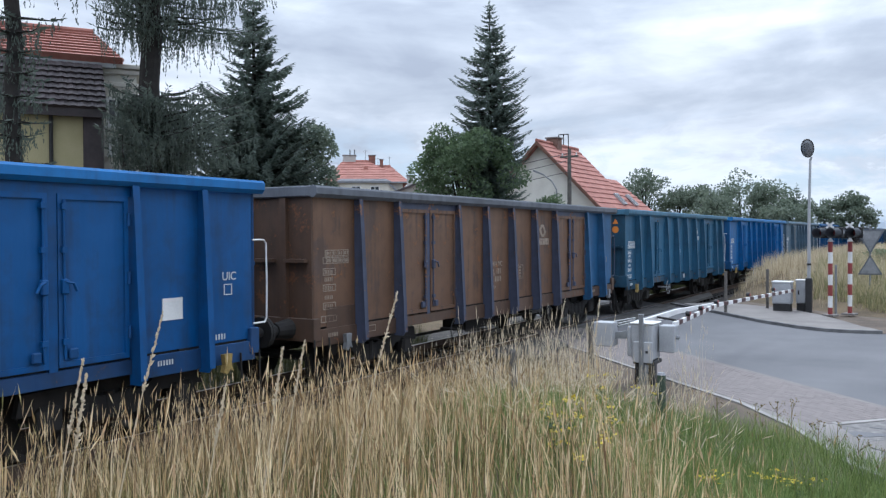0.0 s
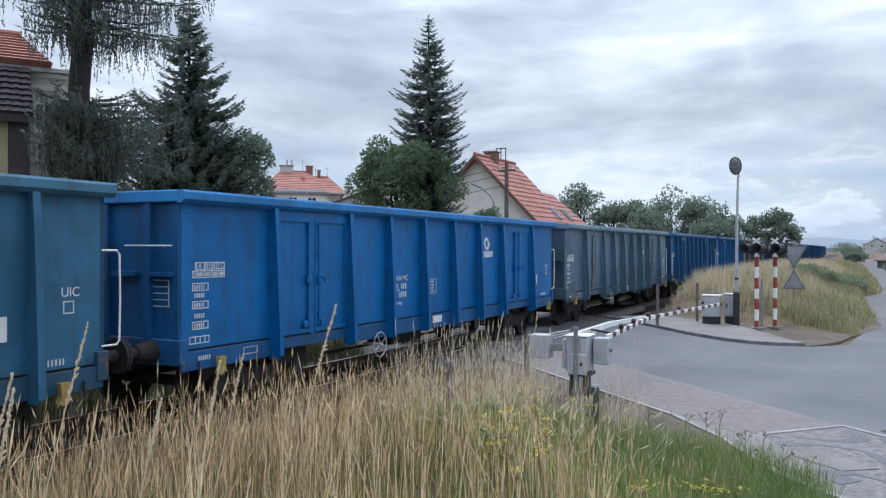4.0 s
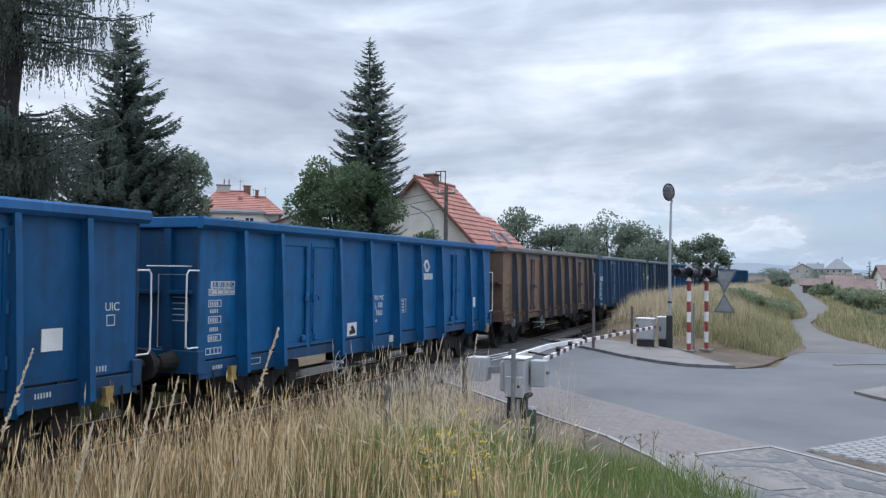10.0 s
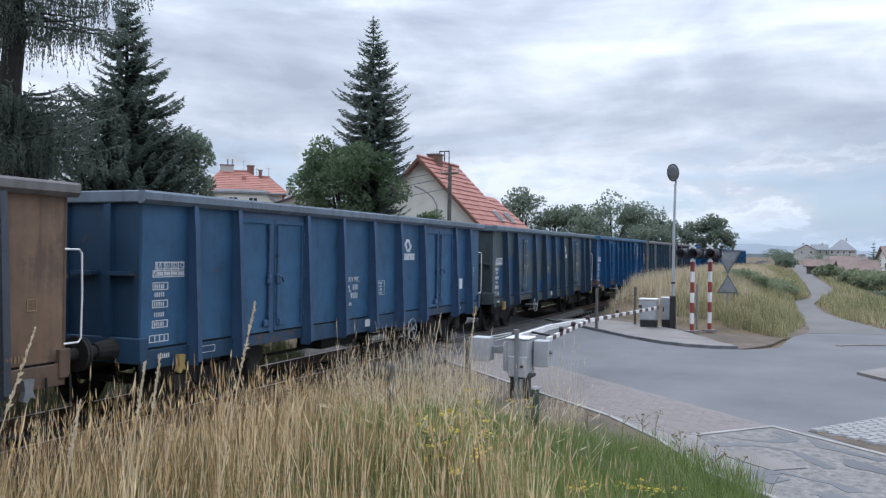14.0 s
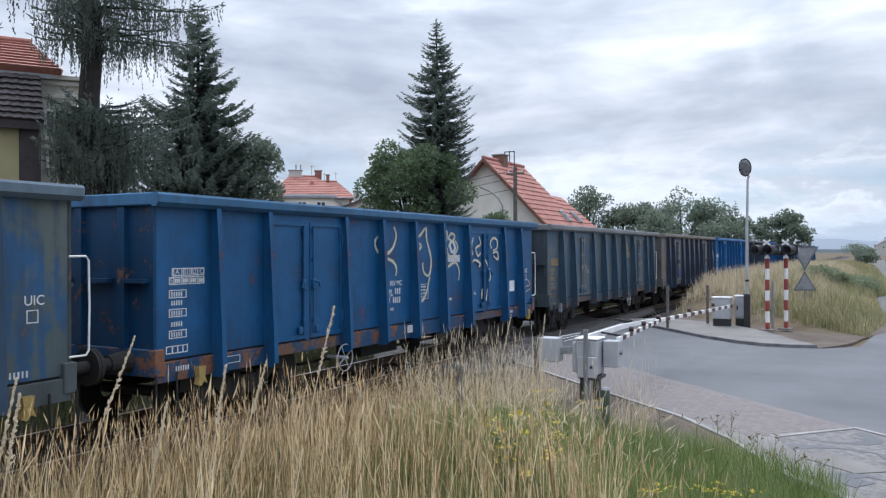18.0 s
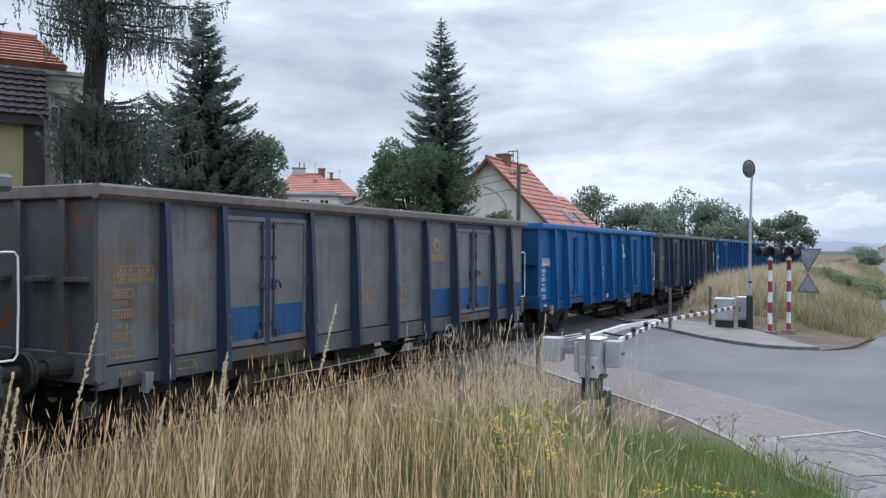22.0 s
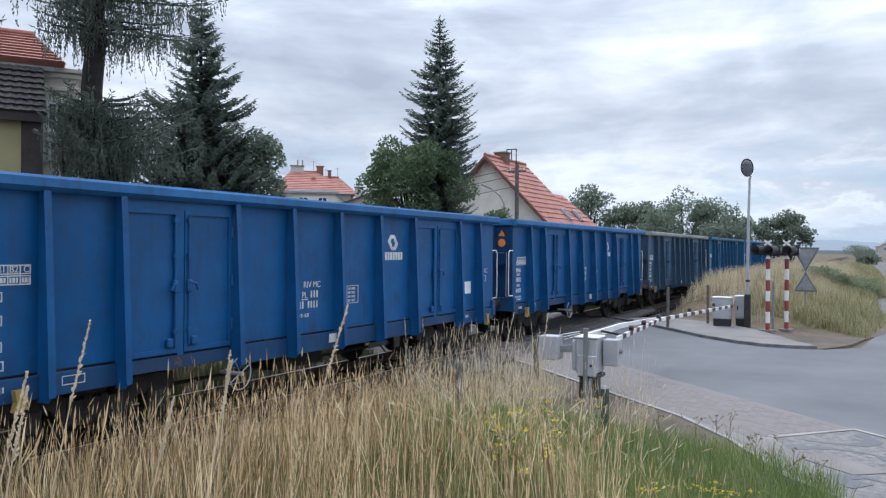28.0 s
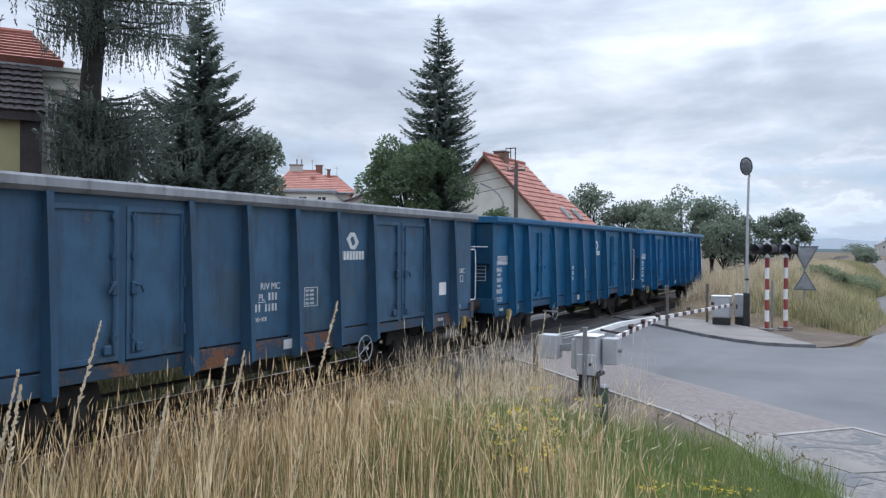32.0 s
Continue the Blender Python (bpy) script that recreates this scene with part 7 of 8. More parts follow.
roots = scatter(2600, 4.6, 15.0, 2.4, 7.2, lambda x, y: (x - y < 8.1) & (x - y > 3.2) & (y > 5.4 - 0.45 * (x - y)) & ~bare_edge(x, y), 46, 0.8)
stems, tips, way = blades("dry_grass", roots, rng.uniform(0.35, 0.95, len(roots)), rng.uniform(0.05, 0.6, len(roots)), rng.uniform(0.003, 0.006, len(roots)), GRASS_STEM, 47, segs=4)
tagged(stems, "scattered tall dry stems near the barrier", "grass", kind="stuff")
heads = seed_heads("grass_seed_heads", tips, way, rng.uniform(0.12, 0.22, len(tips)), rng.uniform(0.002, 0.005, len(tips)), SEED_HEAD, 48)
tagged(heads, "pale seed heads of the scattered tall stems", "grass", kind="stuff")
inside = lambda x, y: ~bare_edge(x, y) & (x - y < 8.95 - 0.75 * np.maximum(0, y - 1.4)) & (np.hypot(x, y) > 2.4)
roots = scatter(46000, 0.5, 13.0, 0.2, 6.0, inside, 34, 0.5)
kind = ease(0.9, 4.6, roots[:, 0] - roots[:, 1]) * ease(6.0, 3.8, roots[:, 1])
ok = rng.random(len(roots)) < 0.34 + 0.66 * kind
roots, kind = roots[ok], kind[ok]
lush, _, _ = blades("green_grass", roots, rng.uniform(0.14, 0.44, len(roots)) * (0.9 + 0.25 * kind), rng.uniform(0.2, 0.85, len(roots)), rng.uniform(0.004, 0.009, len(roots)), GREEN_GRASS, 35, segs=4)
tagged(lush, "fresh green grass at the foot of the bank", "grass", kind="stuff")
roots = scatter(16000, 5.5, 12.5, 0.3, 3.4, lambda x, y: inside(x, y) & (x - y > 5.4), 36, 0.6)
lush, _, _ = blades("green_grass", roots, rng.uniform(0.12, 0.42, len(roots)), rng.uniform(0.25, 0.9, len(roots)), rng.uniform(0.005, 0.010, len(roots)), GREEN_GRASS, 37, segs=4)
tagged(lush, "thick green grass beside the footpath", "grass", kind="stuff")
# short trodden grass round the place where the viewer stands
roots = scatter(15000, -7.0, 6.0, -6.0, 6.5, lambda x, y: (x - y < 6.5) & ((x < 0.6) | (y < 1.0) | (np.hypot(x, y) < 2.7)), 61, 0.6)
short, _, _ = blades("dry_grass", roots, rng.uniform(0.06, 0.24, len(roots)), rng.uniform(0.3, 0.9, len(roots)), rng.uniform(0.004, 0.008, len(roots)), DRY_GRASS, 62)
tagged(short, "short trodden dry grass on top of the bank", "grass", kind="stuff")
# high pale stems by the barrier
cx = np.concatenate([rng.normal(10.6, 0.5, 120), rng.normal(11.2, 0.35, 80), rng.normal(11.0, 0.25, 16)])
cy = np.concatenate([rng.normal(5.3, 0.35, 120), rng.normal(4.55, 0.25, 80), rng.normal(2.8, 0.22, 16)])
roots = np.stack([cx, cy, ground_z(cx, cy) - 0.02], -1)
stems, tips, way = blades("grass_stems", roots, rng.uniform(0.75, 1.4, len(roots)), rng.uniform(0.05, 0.35, len(roots)), rng.uniform(0.005, 0.008, len(roots)), SEED_HEAD, 57, segs=4)
tagged(stems, "high pale grass stems beside the barrier", "grass", kind="stuff")
heads = seed_heads("grass_seed_heads", tips, way, rng.uniform(0.14, 0.26, len(tips)), rng.uniform(0.003, 0.006, len(tips)), SEED_HEAD, 58)
tagged(heads, "pale heads of the high grass stems", "grass", kind="stuff")
# leafy green weeds under the yellow flowers
cx, cy = rng.normal(8.9, 0.9, 2600), rng.normal(3.7, 0.55, 2600)
roots = np.stack([cx, cy, ground_z(cx, cy) - 0.02], -1)
weeds, _, _ = blades("leafy_weeds", roots, rng.uniform(0.25, 0.68, len(roots)), rng.uniform(0.2, 0.8, len(roots)), rng.uniform(0.008, 0.016, len(roots)), GREEN_GRASS, 160, segs=4)
tagged(weeds, "tangled leafy green weeds round the yellow flowers", "weeds", kind="stuff")
# long slack stems arching over the green weeds
cx, cy = rng.uniform(5.2, 9.6, 420), rng.uniform(1.6, 4.6, 420)
ok = (cx - cy > 2.6) & (cx - cy < 6.4)
roots = np.stack([cx[ok], cy[ok], ground_z(cx[ok], cy[ok]) - 0.02], -1)
stems, tips, way = blades("grass_stems", roots, rng.uniform(0.55, 0.95, len(roots)), rng.uniform(0.35, 1.1, len(roots)), rng.uniform(0.004, 0.007, len(roots)), GRASS_STEM, 157, segs=6)
tagged(stems, "slack pale stems arching over the weeds", "grass", kind="stuff")
heads = seed_heads("grass_seed_heads", tips, way, rng.uniform(0.10, 0.2, len(tips)), rng.uniform(0.003, 0.006, len(tips)), SEED_HEAD, 158)
tagged(heads, "pale heads of the slack stems", "grass", kind="stuff")
# straggling weeds on the bare earth
roots = scatter(2600, 8.5, 16.0, 0.9, 7.0, lambda x, y: (x - y > 6.8) & (x - y < 9.1), 136, 0.85)
weeds, _, _ = blades("green_grass", roots, rng.uniform(0.06, 0.28, len(roots)), rng.uniform(0.3, 0.9, len(roots)), rng.uniform(0.005, 0.011, len(roots)), DRY_GRASS, 137)
tagged(weeds, "sparse weeds on the bare earth beside the footpath", "grass", kind="stuff")
# weeds along both sides of the track; the rear ones' colour holds shade
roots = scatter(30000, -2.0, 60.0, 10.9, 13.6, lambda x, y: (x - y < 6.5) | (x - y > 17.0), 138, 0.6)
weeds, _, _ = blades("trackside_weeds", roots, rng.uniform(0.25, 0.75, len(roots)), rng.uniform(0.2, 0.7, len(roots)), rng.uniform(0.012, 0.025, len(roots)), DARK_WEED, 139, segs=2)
tagged(weeds, "mossy weeds behind the rails, darkened for the train's shade", "weeds", kind="stuff")
roots = scatter(6500, 1.5, 16.5, 7.0, 8.5, lambda x, y: x - y < 8.0, 140, 0.7)
weeds, _, _ = blades("trackside_weeds", roots, rng.uniform(0.15, 0.5, len(roots)), rng.uniform(0.1, 0.5, len(roots)), rng.uniform(0.004, 0.008, len(roots)), DRY_GRASS, 141)
tagged(weeds, "short dry weeds along the ballast edge", "weeds", kind="stuff")

# beyond the road and behind the track
roots = scatter(64000, 25.5, 75.0, 0.3, 7.7, lambda x, y: (x - y > 25.4 + 0.9 * np.sin(x * 2.1) + 0.6 * np.sin(y * 3.3)) & (ground_z(x, y) > 0.05), 38, 0.6)
crest = ease(0.15, 0.8, ground_z(roots[:, 0], roots[:, 1])) * (0.75 + 0.35 * np.sin(roots[:, 0] * 1.3 + 2 * np.sin(roots[:, 1] * 1.1)))
ok = rng.random(len(roots)) < 0.12 + 0.9 * crest
roots, crest = roots[ok], crest[ok]
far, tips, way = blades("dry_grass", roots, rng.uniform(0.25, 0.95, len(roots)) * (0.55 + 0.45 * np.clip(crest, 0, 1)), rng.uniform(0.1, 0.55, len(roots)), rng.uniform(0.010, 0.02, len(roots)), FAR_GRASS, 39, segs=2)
tagged(far, "dry golden grass on the mound beyond the road", "grass", kind="stuff")
roots = scatter(22000, 26.0, 56.0, 0.2, 4.2, lambda x, y: (x - y > 26.0) & (np.sin(x * 1.7 + 1.4 * np.sin(y * 2.3)) * np.sin(y * 2.9 + x) > -0.15), 238, 0.85)
weeds, _, _ = blades("mixed_weeds", roots, rng.uniform(0.2, 0.75, len(roots)), rng.uniform(0.3, 0.9, len(roots)), rng.uniform(0.014, 0.035, len(roots)), MEADOW, 239, segs=2)
tagged(weeds, "grey-green weeds growing through the dry grass of the mound", "weeds", kind="stuff")
roots = scatter(26000, 25.5, 60.0, -0.9, 2.6, lambda x, y: (x - y > 25.6) & (ground_z(x, y) < 0.7) & (y > np.interp(x, [27, 31, 36, 45, 48, 51, 60], [0.1, -0.4, -0.25, 0.05, -0.1, -0.75, -0.9])), 40, 0.7)
low = ease(0.7, 0.0, ground_z(roots[:, 0], roots[:, 1]))
far, _, _ = blades("green_grass", roots, rng.uniform(0.15, 0.55, len(roots)), rng.uniform(0.25, 0.8, len(roots)), rng.uniform(0.010, 0.02, len(roots)), MEADOW, 41, segs=2)
tagged(far, "rough green and straw grass at the foot of the mound", "grass", kind="stuff")
roots = scatter(14000, 0.0, 60.0, 13.3, 16.0, lambda x, y: (x - y < 6.0) | (x - y > 18.0), 42, 0.5)
back, _, _ = blades("dry_grass", roots, rng.uniform(0.3, 0.8, len(roots)), rng.uniform(0.1, 0.4, len(roots)), rng.uniform(0.012, 0.022, len(roots)), DRY_GRASS, 43, segs=2)
tagged(back, "dry grass behind the railway track", "grass", kind="stuff")
def lane_edge(x):
    return np.interp(x, [27, 30.2, 33.2, 36.3, 45.3, 50.4, 57, 66, 80], [-4.6, -2.95, -2.2, -1.53, -0.95, -1.35, -2.0, -2.6, -2.6]) - 0.15


roots = scatter(26000, 25.0, 52.0, -14.0, -1.0, lambda x, y: (y < lane_edge(x)) & (y > lane_edge(x) - 3.2), 44, 0.7)
edge = ease(3.2, 0.0, lane_edge(roots[:, 0]) - roots[:, 1])
back, _, _ = blades("green_grass", roots, rng.uniform(0.15, 0.6, len(roots)) * (0.5 + 0.5 * edge), rng.uniform(0.25, 0.8, len(roots)), rng.uniform(0.012, 0.028, len(roots)), MEADOW, 45, segs=2)
tagged(back, "straggling green and straw weeds beside the lane", "grass", kind="stuff")
roots = scatter(26000, 34.0, 110.0, -16.0, -1.0, lambda x, y: (y < lane_edge(x)) & (y > lane_edge(x) - 2.5 - 0.14 * np.maximum(x - 40, 0)), 244, 0.7)
back, _, _ = blades("green_grass", roots, rng.uniform(0.2, 0.7, len(roots)), rng.uniform(0.25, 0.8, len(roots)), rng.uniform(0.02, 0.05, len(roots)), MEADOW, 245, segs=2)
tagged(back, "tall mixed grass and weeds along the far lane", "grass", kind="stuff")
roots = scatter(30000, 42.0, 130.0, -0.9, 7.5, lambda x, y: y > np.interp(x, [42, 45, 48, 51, 60, 74, 130], [0.15, 0.1, 0.0, -0.6, -0.8, -0.75, 0.1]), 246, 0.6)
back, _, _ = blades("dry_grass", roots, rng.uniform(0.2, 0.65, len(roots)), rng.uniform(0.2, 0.7, len(roots)), rng.uniform(0.02, 0.05, len(roots)), MEADOW, 247, segs=2)
tagged(back, "rough grass on the long bank beside the lane", "grass", kind="stuff")
roots = scatter(46000, 28.0, 76.0, -34.0, -2.5, lambda x, y: y < lane_edge(x) - 1.6, 144, 0.3)
crop, _, _ = blades("green_crop", roots, rng.uniform(0.15, 0.32, len(roots)), rng.uniform(0.3, 0.9, len(roots)), rng.uniform(0.05, 0.09, len(roots)), CROP, 145, segs=2)
tagged(crop, "low green crop on the field beside the lane", "crop", kind="stuff")
roots = scatter(5200, 28.5, 37.0, -9.0, -2.6, lambda x, y: (y < lane_edge(x) - 0.1) & (y > lane_edge(x) - 1.6), 146, 0.8)
pale, _, _ = blades("dry_grass", roots, rng.uniform(0.15, 0.5, len(roots)), rng.uniform(0.25, 0.8, len(roots)), rng.uniform(0.01, 0.02, len(roots)), FAR_GRASS, 147, segs=2)
tagged(pale, "yellowed weeds at the corner of the lane", "grass", kind="stuff")


SWAYING = []


def tall_stalk(top, foot, spread, seed):
    """One tall reed-like stalk with a long pale head, close to the viewer."""
    r = np.random.default_rng(seed)
    base = Vector((foot[0], foot[1], float(ground_z(foot[0], foot[1]))))
    g = thing("grass_stalk", "tall pale grass stalk with a long seed head", "grass", "tall single grass stalks", at=(base.x, base.y, base.z))
    end = Vector(top) - base
    neck = end * 0.70 + Vector((0, 0, end.z * 0.03))
    part("stem", tube(bmesh.new(), [(0, 0, -0.03), tuple(end * 0.4 + Vector((0, 0, end.z * 0.03))), tuple(neck), tuple(end)], 0.003, 5, [0.0045, 0.004, 0.003, 0.0015]), SEED_HEAD, g)
    n = 150
    t = r.uniform(0, 1, n)
    at = np.array(neck)[None] * (1 - t)[:, None] + np.array(end)[None] * t[:, None]
    d = unit(np.array(end - neck))
    al = unit(d[None] * 0.9 + r.normal(size=(n, 3)) * spread)
    quads("seed_head", leaf_quads(at, al, unit(np.cross(al, r.normal(size=(n, 3)))), r.uniform(0.014, 0.03, n) * (1.1 - 0.5 * t), r.uniform(0.004, 0.007, n)), SEED_HEAD, g)
    SWAYING.append((g, tuple(base), end))


STALKS = [(3.79, 2.60, 2.10, 3.68, 2.77), (2.71, 3.23, 2.05, 2.57, 3.35), (3.64, 3.14, 1.82, 3.60, 3.19), (2.30, 3.265, 1.875, 2.24, 3.305), (3.18, 2.89, 1.85, 3.17, 2.91), (2.20, 3.10, 1.84, 2.18, 3.12), (8.75, 3.69, 1.69, 8.69, 3.84), (8.43, 3.16, 1.73, 8.41, 3.19), (2.50, 2.59, 1.80, 2.47, 2.62)]
for i, (tx, ty, tz, fx, fy) in enumerate(STALKS):
    k = 0.13 / math.hypot(tx, ty)
    tall_stalk((tx, ty, tz), (fx - ty * k, fy + tx * k), 0.3, 70 + i)


def ragwort(x, y, h, seed):
    r = np.random.default_rng(seed)
    g = thing("yellow_wildflower", "weed with flat clusters of small yellow flowers", "wildflower", "yellow flowering weeds", at=(x, y, float(ground_z(x, y))))
    for k in range(r.integers(3, 6)):
        qs = []
        a, lean = r.uniform(0, 2 * np.pi), r.uniform(0.05, 0.22)
        top = np.array([np.cos(a) * lean, np.sin(a) * lean, h * r.uniform(0.75, 1.05)])
        part("stem", tube(bmesh.new(), [(0, 0, -0.02), tuple(top * np.array([0.4, 0.4, 0.6])), tuple(top)], 0.004, 5, [0.005, 0.004, 0.002]), GREEN_GRASS, g)
        for j in range(9):
            c = top + np.array([r.normal(0, 0.045), r.normal(0, 0.045), r.normal(0, 0.012)])
            rad = r.uniform(0.011, 0.02)
            u, v = unit(np.array([1, 0, r.normal(0, 0.3)])), unit(np.array([0, 1, r.normal(0, 0.3)]))
            qs.append([c - u * rad, c - v * rad, c + u * rad, c + v * rad])
            qs.append([c - u * rad * 0.7 - v * rad * 0.7, c + u * rad * 0.7 - v * rad * 0.7 + [0, 0, 0.003], c + u * rad * 0.7 + v * rad * 0.7, c - u * rad * 0.7 + v * rad * 0.7 + [0, 0, 0.003]])
        quads("flower_head", np.array(qs), FLOWER, g)
    n = 26
    at = np.stack([r.normal(0, 0.02, n), r.normal(0, 0.02, n), r.uniform(0.05, h * 0.8, n)], -1)
    al = unit(r.normal(size=(n, 3)) * np.array([1, 1, 0.3]))
    quads("leaves", leaf_quads(at, al, unit(np.cross(al, r.normal(size=(n, 3)))), r.uniform(0.05, 0.11, n), r.uniform(0.008, 0.018, n)), LEAF_GREEN, g)


for i, (x, y, h) in enumerate([(10.11, 3.81, 0.65), (10.32, 3.19, 0.60), (6.32, 2.65, 0.60), (6.02, 2.57, 0.50), (7.98, 1.41, 0.29), (6.91, 1.63, 0.29), (8.12, 1.18, 0.25), (5.95, 2.61, 0.60), (7.3, 2.7, 0.5), (8.2, 3.1, 0.55), (5.1, 2.0, 0.45)]):
    ragwort(x, y, h, 100 + i)


def dock_weed(x, y, h, seed):
    """A dry brown branching weed."""
    r = np.random.default_rng(seed)
    g = thing("dock_weed", "dry brown branching weed at the edge of the footpath", "weed", "dry weeds by the footpath", at=(x, y, float(ground_z(x, y))))
    part("stem", tube(bmesh.new(), [(0, 0, -0.02), (0.02, 0.01, h * 0.5), (0, 0, h)], 0.004, 5, [0.005, 0.004, 0.002]), DRY_GRASS, g)
    tips = [np.array([0, 0, h])]
    for k in range(5):
        a, z0 = r.uniform(0, 2 * np.pi), h * r.uniform(0.35, 0.8)
        tip = np.array([np.cos(a) * 0.09, np.sin(a) * 0.09, z0 + h * r.uniform(0.15, 0.3)])
        part("twig", tube(bmesh.new(), [(0.01, 0.005, z0), tuple(tip)], 0.003, 4, [0.003, 0.0015]), DRY_GRASS, g)
        tips.append(tip)
    for tip in tips:
        # a few dry seeds clinging to each tip
        at = tip[None] + r.normal(0, 0.014, (9, 3))
        al = unit(r.normal(size=(9, 3)))
        quads("seed_tip", leaf_quads(at, al, unit(np.cross(al, r.normal(size=(9, 3)))), r.uniform(0.015, 0.03, 9), r.uniform(0.005, 0.009, 9)), DRY_GRASS, g)


for i, (x, y, h) in enumerate([(10.75, 1.75, 0.42), (10.5, 1.55, 0.5), (11.0, 2.05, 0.34), (10.05, 1.2, 0.4), (9.75, 0.98, 0.46), (9.4, 0.75, 0.4), (9.1, 0.5, 0.36), (11.3, 2.6, 0.3)]):
    dock_weed(x, y, h, 300 + i)

# ---------------------------------------------------------------- the far side of the lane
for i, (x, y, h, r) in enumerate(((41.0, 2.4, 0.75, 0.75), (42.5, 1.7, 0.7, 0.7), (44.5, 2.3, 0.6, 0.8))):
    broadleaf(x, y, h, r, r, 140 + i, "pale low bush on the grassy mound", 0.09, 2600, SHRUB_GREEN, 0.02, "leafy_bush")
for i, (x, y, h, r) in enumerate(((46.5, 1.0, 0.55, 0.9), (48.5, 0.75, 0.55, 1.0), (51.0, 0.9, 0.6, 1.1))):
    broadleaf(x, y, h, r, r, 150 + i, "grey-green shrub on the bank of the lane", 0.10, 2400, SHRUB_GREEN, 0.02, "leafy_bush")
for i, (x, y, h, r) in enumerate(((84, -4.9, 1.5, 1.4), (85, -7.4, 1.7, 1.8), (86, -10.6, 1.6, 2.0), (99, -3.4, 1.5, 1.2), (101, -5.0, 1.7, 1.5), (96, -7.5, 1.9, 2.0), (92, -13.5, 2.2, 2.4), (90, -18, 2.0, 2.4), (126, -3.6, 1.8, 1.4), (132, -5.5, 2.2, 2.0))):
    broadleaf(x, y, h, r, r * 1.3, 155 + i, "wide leafy bush in the gardens beyond the field", 0.2, 2200, SHRUB_GREEN, 0.02, "leafy_bush")


def hedge(x, y0, y1, z0, z1, seed):
    """A clipped hedge: a dense block of small leaves with a ragged top."""
    r = np.random.default_rng(seed)
    g = thing("hedge", "low clipped green hedge along the field", "hedge", at=(x, (y0 + y1) / 2, z0))
    n, w, h = 7000, abs(y1 - y0) / 2, z1 - z0
    at = np.stack([r.uniform(-0.4, 0.4, n), r.uniform(-w, w, n), r.uniform(0, h, n)], -1)
    at[:, 2] *= 0.9 + 0.12 * np.sin(at[:, 1] * 2.3)
    al = unit(r.normal(size=(n, 3)))
    quads("leaves", leaf_quads(at, al, unit(np.cross(al, r.normal(size=(n, 3)))), r.uniform(0.12, 0.25, n), r.uniform(0.05, 0.11, n)), HAZED_GREEN, g)


hedge(75, -3.4, -12.5, -1.25, -0.35, 181)
hedge(76, -13.0, -24, -1.8, -0.6, 182)


def far_house(x, y, z, w, d, ze, zr, turn, walls, roof, label, hip=0.0, foot=-1.5):
    """A house far off: ridge along local x; hip draws the ridge in from both ends."""
    g = thing("house", label, "house", at=(x, y, z, 0, 0, turn))
    wall = bmesh.new()
    top = zr - 0.15 if not hip else ze
    loft(wall, [[(a, -d, foot), (a, d, foot), (a, d, ze), (a, 0, top), (a, -d, ze)] for a in (-w, w)])
    part("wall", wall, walls, g)
    for s in (-1, 1):
        bm = bmesh.new()
        o, i = w + 0.4, w + 0.4 - hip
        loft(bm, [[(-o, s * (d + 0.4), ze - 0.2), (o, s * (d + 0.4), ze - 0.2), (i, 0, zr), (-i, 0, zr)], [(-o, s * (d + 0.4), ze - 0.05), (o, s * (d + 0.4), ze - 0.05), (i, 0, zr + 0.16), (-i, 0, zr + 0.16)]])
        part("roof", bm, roof, g)
        if hip:
            part("roof", loft(bmesh.new(), [[(s * o, -d - 0.4, ze - 0.2), (s * o, d + 0.4, ze - 0.2), (s * i, 0, zr)], [(s * o, -d - 0.4, ze - 0.05), (s * o, d + 0.4, ze - 0.05), (s * i, 0, zr + 0.15)]]), roof, g)
    for a in np.arange(-w + 1.2, w - 0.6, 2.4):
        window(g, pose(float(a), -d - 0.01, ze - 1.7), 1.0, 1.2)
    for b in (-d * 0.45, d * 0.45):
        window(g, Matrix.Translation((-w - 0.01, b, ze - 1.7)) @ Matrix.Rotation(radians(-90), 4, "Z"), 0.9, 1.2)
    chimney(g, w * 0.35, 0.3, zr - 0.6, zr + 0.7, 0.3, 0.3)


BROWN_TILE = mottled("brown_roof_tile", (0.13, 0.09, 0.08), (0.21, 0.15, 0.13), 2, 12, 0.8)
far_house(420, -20.0, 0, 5.4, 6.6, 5.0, 9.6, -90, GREY_PLASTER, SLATE, "distant pale house with a dark pyramid roof", 5.2)
far_house(424, -10.8, 0, 3.4, 3.0, 5.0, 7.4, -90, GREY_PLASTER, SLATE, "distant white house with grey roof and chimneys")
far_house(420, -4.4, 0, 2.8, 4.4, 4.8, 7.3, 14, GREY_PLASTER, SLATE, "distant white gabled house")
far_house(118, -3.2, -0.2, 1.7, 1.5, 1.3, 1.95, -90, WOOD, BROWN_TILE, "low dark garden shed beyond the field")
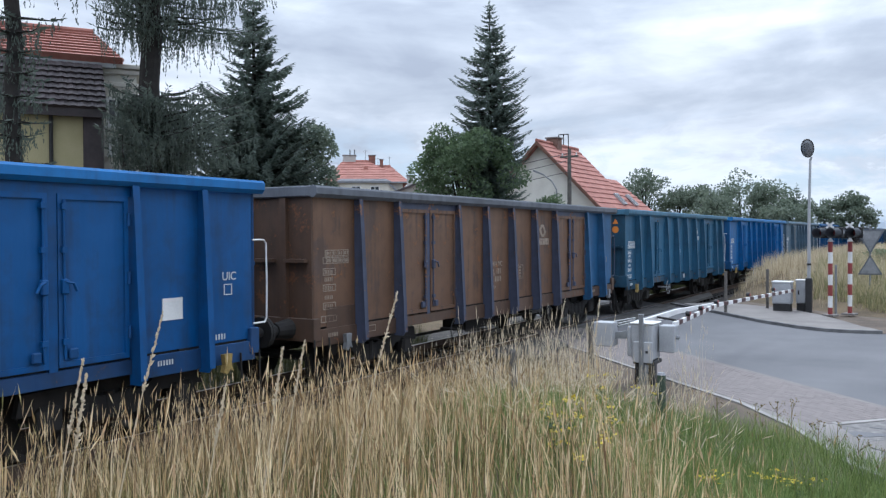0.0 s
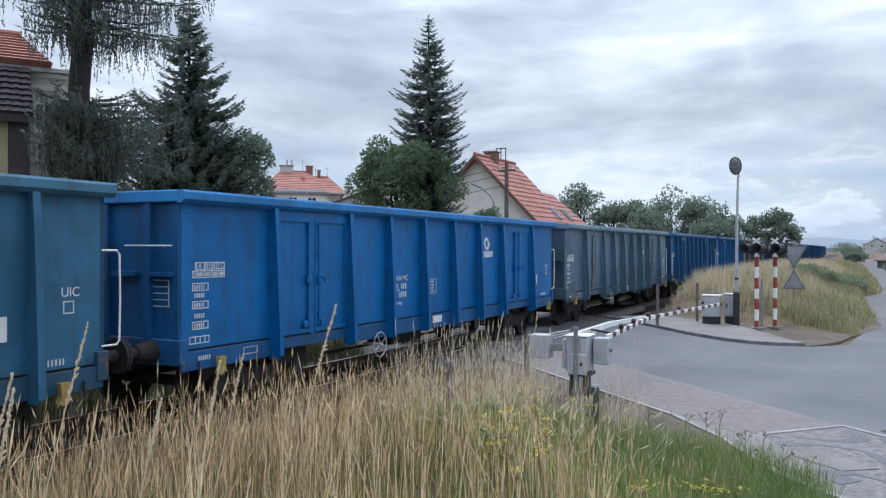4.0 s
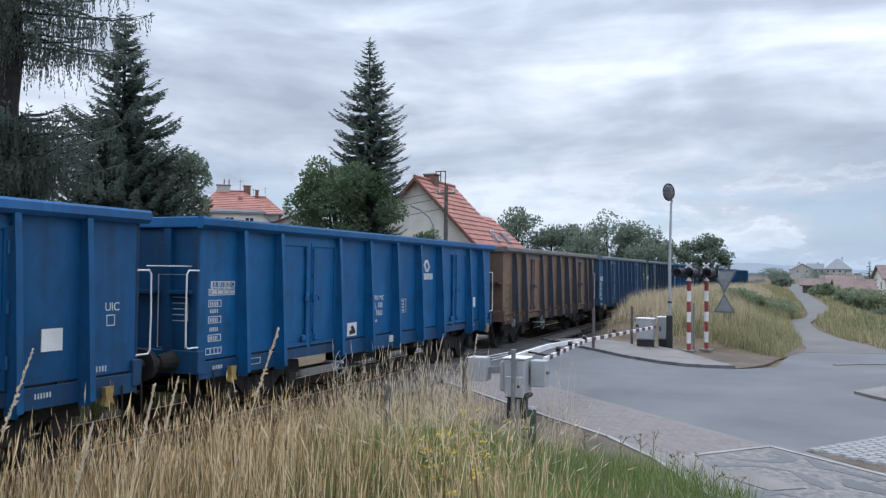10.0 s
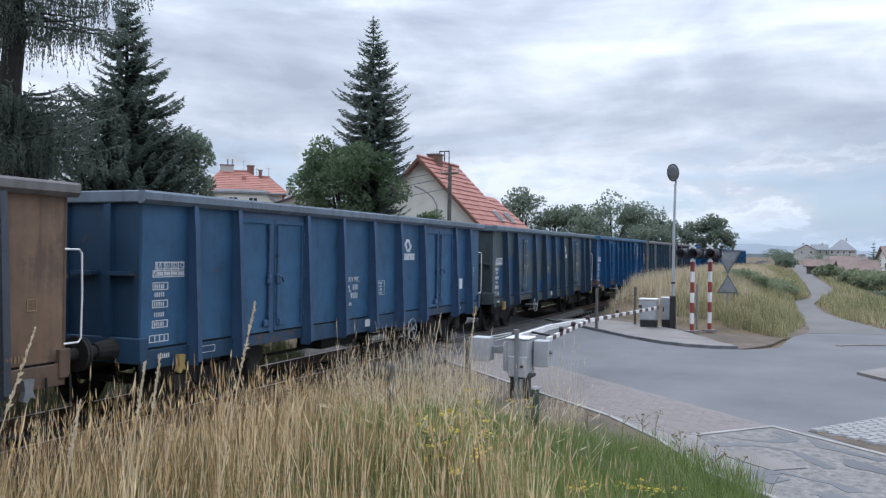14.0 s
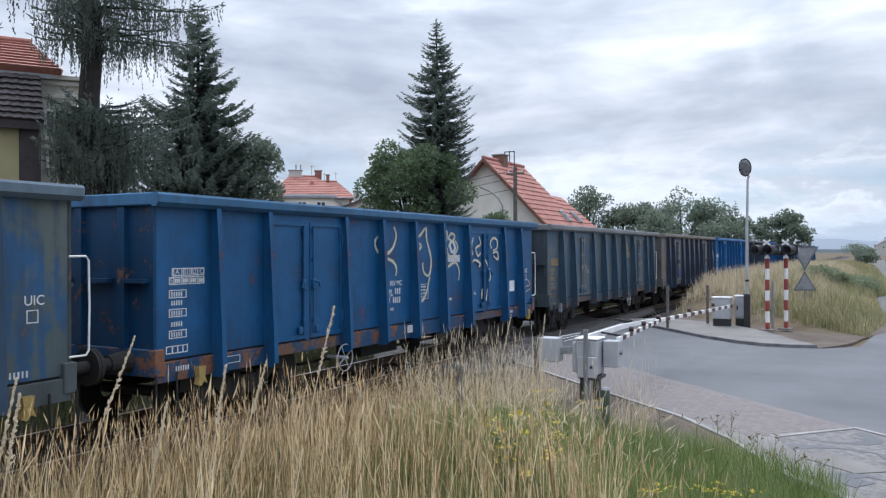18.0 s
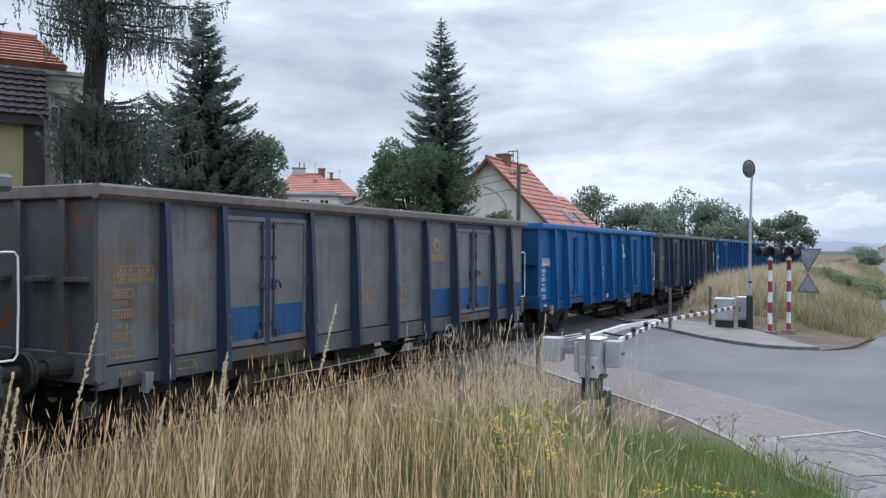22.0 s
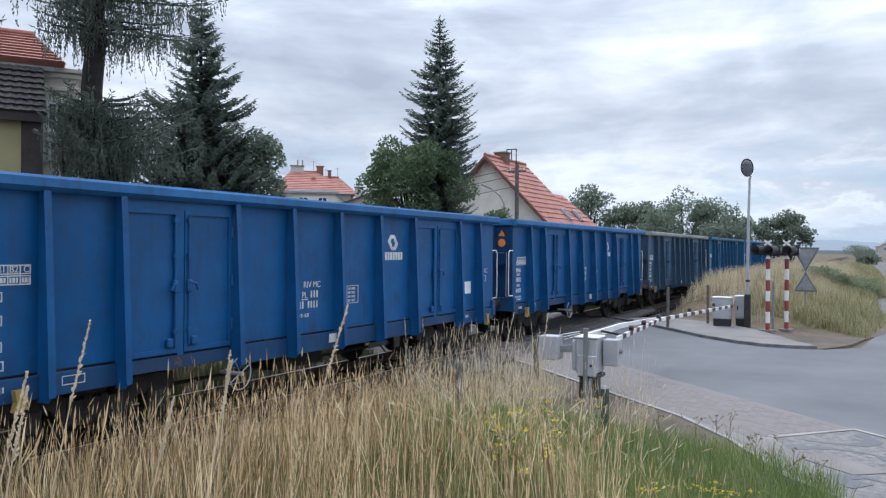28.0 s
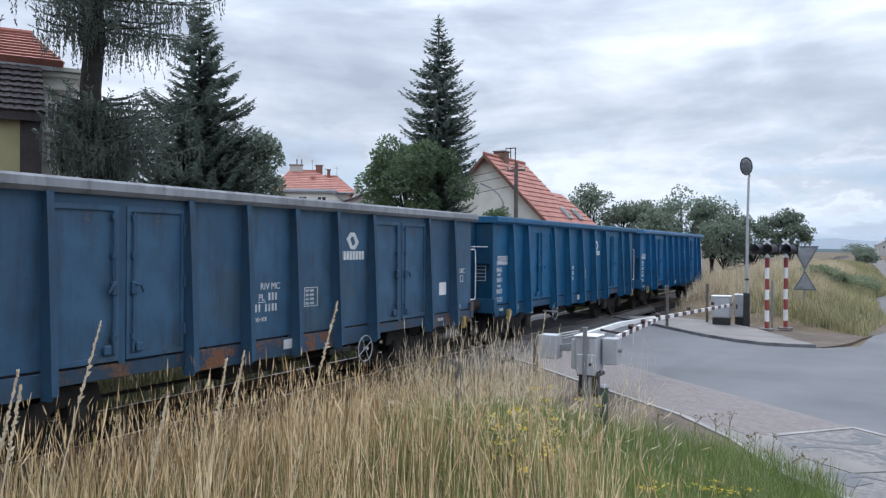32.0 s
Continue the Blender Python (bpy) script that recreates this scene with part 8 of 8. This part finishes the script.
far_house(125, -6.7, -1.1, 2.0, 3.0, 2.4, 3.3, -88, WOOD, BROWN_TILE, "long low farm building with a brown roof")
far_house(112, -7.0, -1.2, 1.9, 2.6, 1.9, 3.0, -85, WOOD, BROWN_TILE, "low outbuilding with a brown roof")
far_house(140, -17.2, -1.4, 5.0, 4.4, 3.4, 5.2, -85, PLASTER, BROWN_TILE, "pale house with a red-brown roof among gardens")
spruce(113, -8.9, 5.2, 1.0, 160, "small dark conifer among the distant houses", 0.3, 0.2, gap=2.0)
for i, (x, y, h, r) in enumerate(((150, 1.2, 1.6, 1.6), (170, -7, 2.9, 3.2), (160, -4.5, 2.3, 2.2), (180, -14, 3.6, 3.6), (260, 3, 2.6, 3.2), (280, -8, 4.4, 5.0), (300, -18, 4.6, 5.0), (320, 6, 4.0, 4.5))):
    broadleaf(x, y, h, r, r, 170 + i, "distant leafy tree among gardens", 0.3, 1500, HAZED_GREEN, 0.05)


def hills():
    """Low wooded rises along the horizon, with distance haze painted into their colours."""
    r = np.random.default_rng(9)
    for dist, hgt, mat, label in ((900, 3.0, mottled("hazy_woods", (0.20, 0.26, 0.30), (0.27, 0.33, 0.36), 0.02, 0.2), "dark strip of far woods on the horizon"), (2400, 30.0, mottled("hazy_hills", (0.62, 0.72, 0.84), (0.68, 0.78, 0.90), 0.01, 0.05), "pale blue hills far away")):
        a = np.radians(np.linspace(-70, 100, 180))
        z = hgt * (0.55 + 0.3 * np.sin(a * 9 + 1) + 0.2 * np.sin(a * 23) + 0.1 * r.random(len(a)))
        x, y = np.cos(a) * dist, np.sin(a) * dist
        verts = np.concatenate([np.stack([x, y, np.full(len(a), -8.0)], -1), np.stack([x, y, z], -1), np.stack([x * 1.15, y * 1.15, np.full(len(a), -8.0)], -1)])
        n = len(a)
        faces = [(i, i + 1, n + i + 1, n + i) for i in range(n - 1)] + [(n + i, n + i + 1, 2 * n + i + 1, 2 * n + i) for i in range(n - 1)]
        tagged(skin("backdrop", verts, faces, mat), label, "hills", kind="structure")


hills()


make_pavers()
motions()
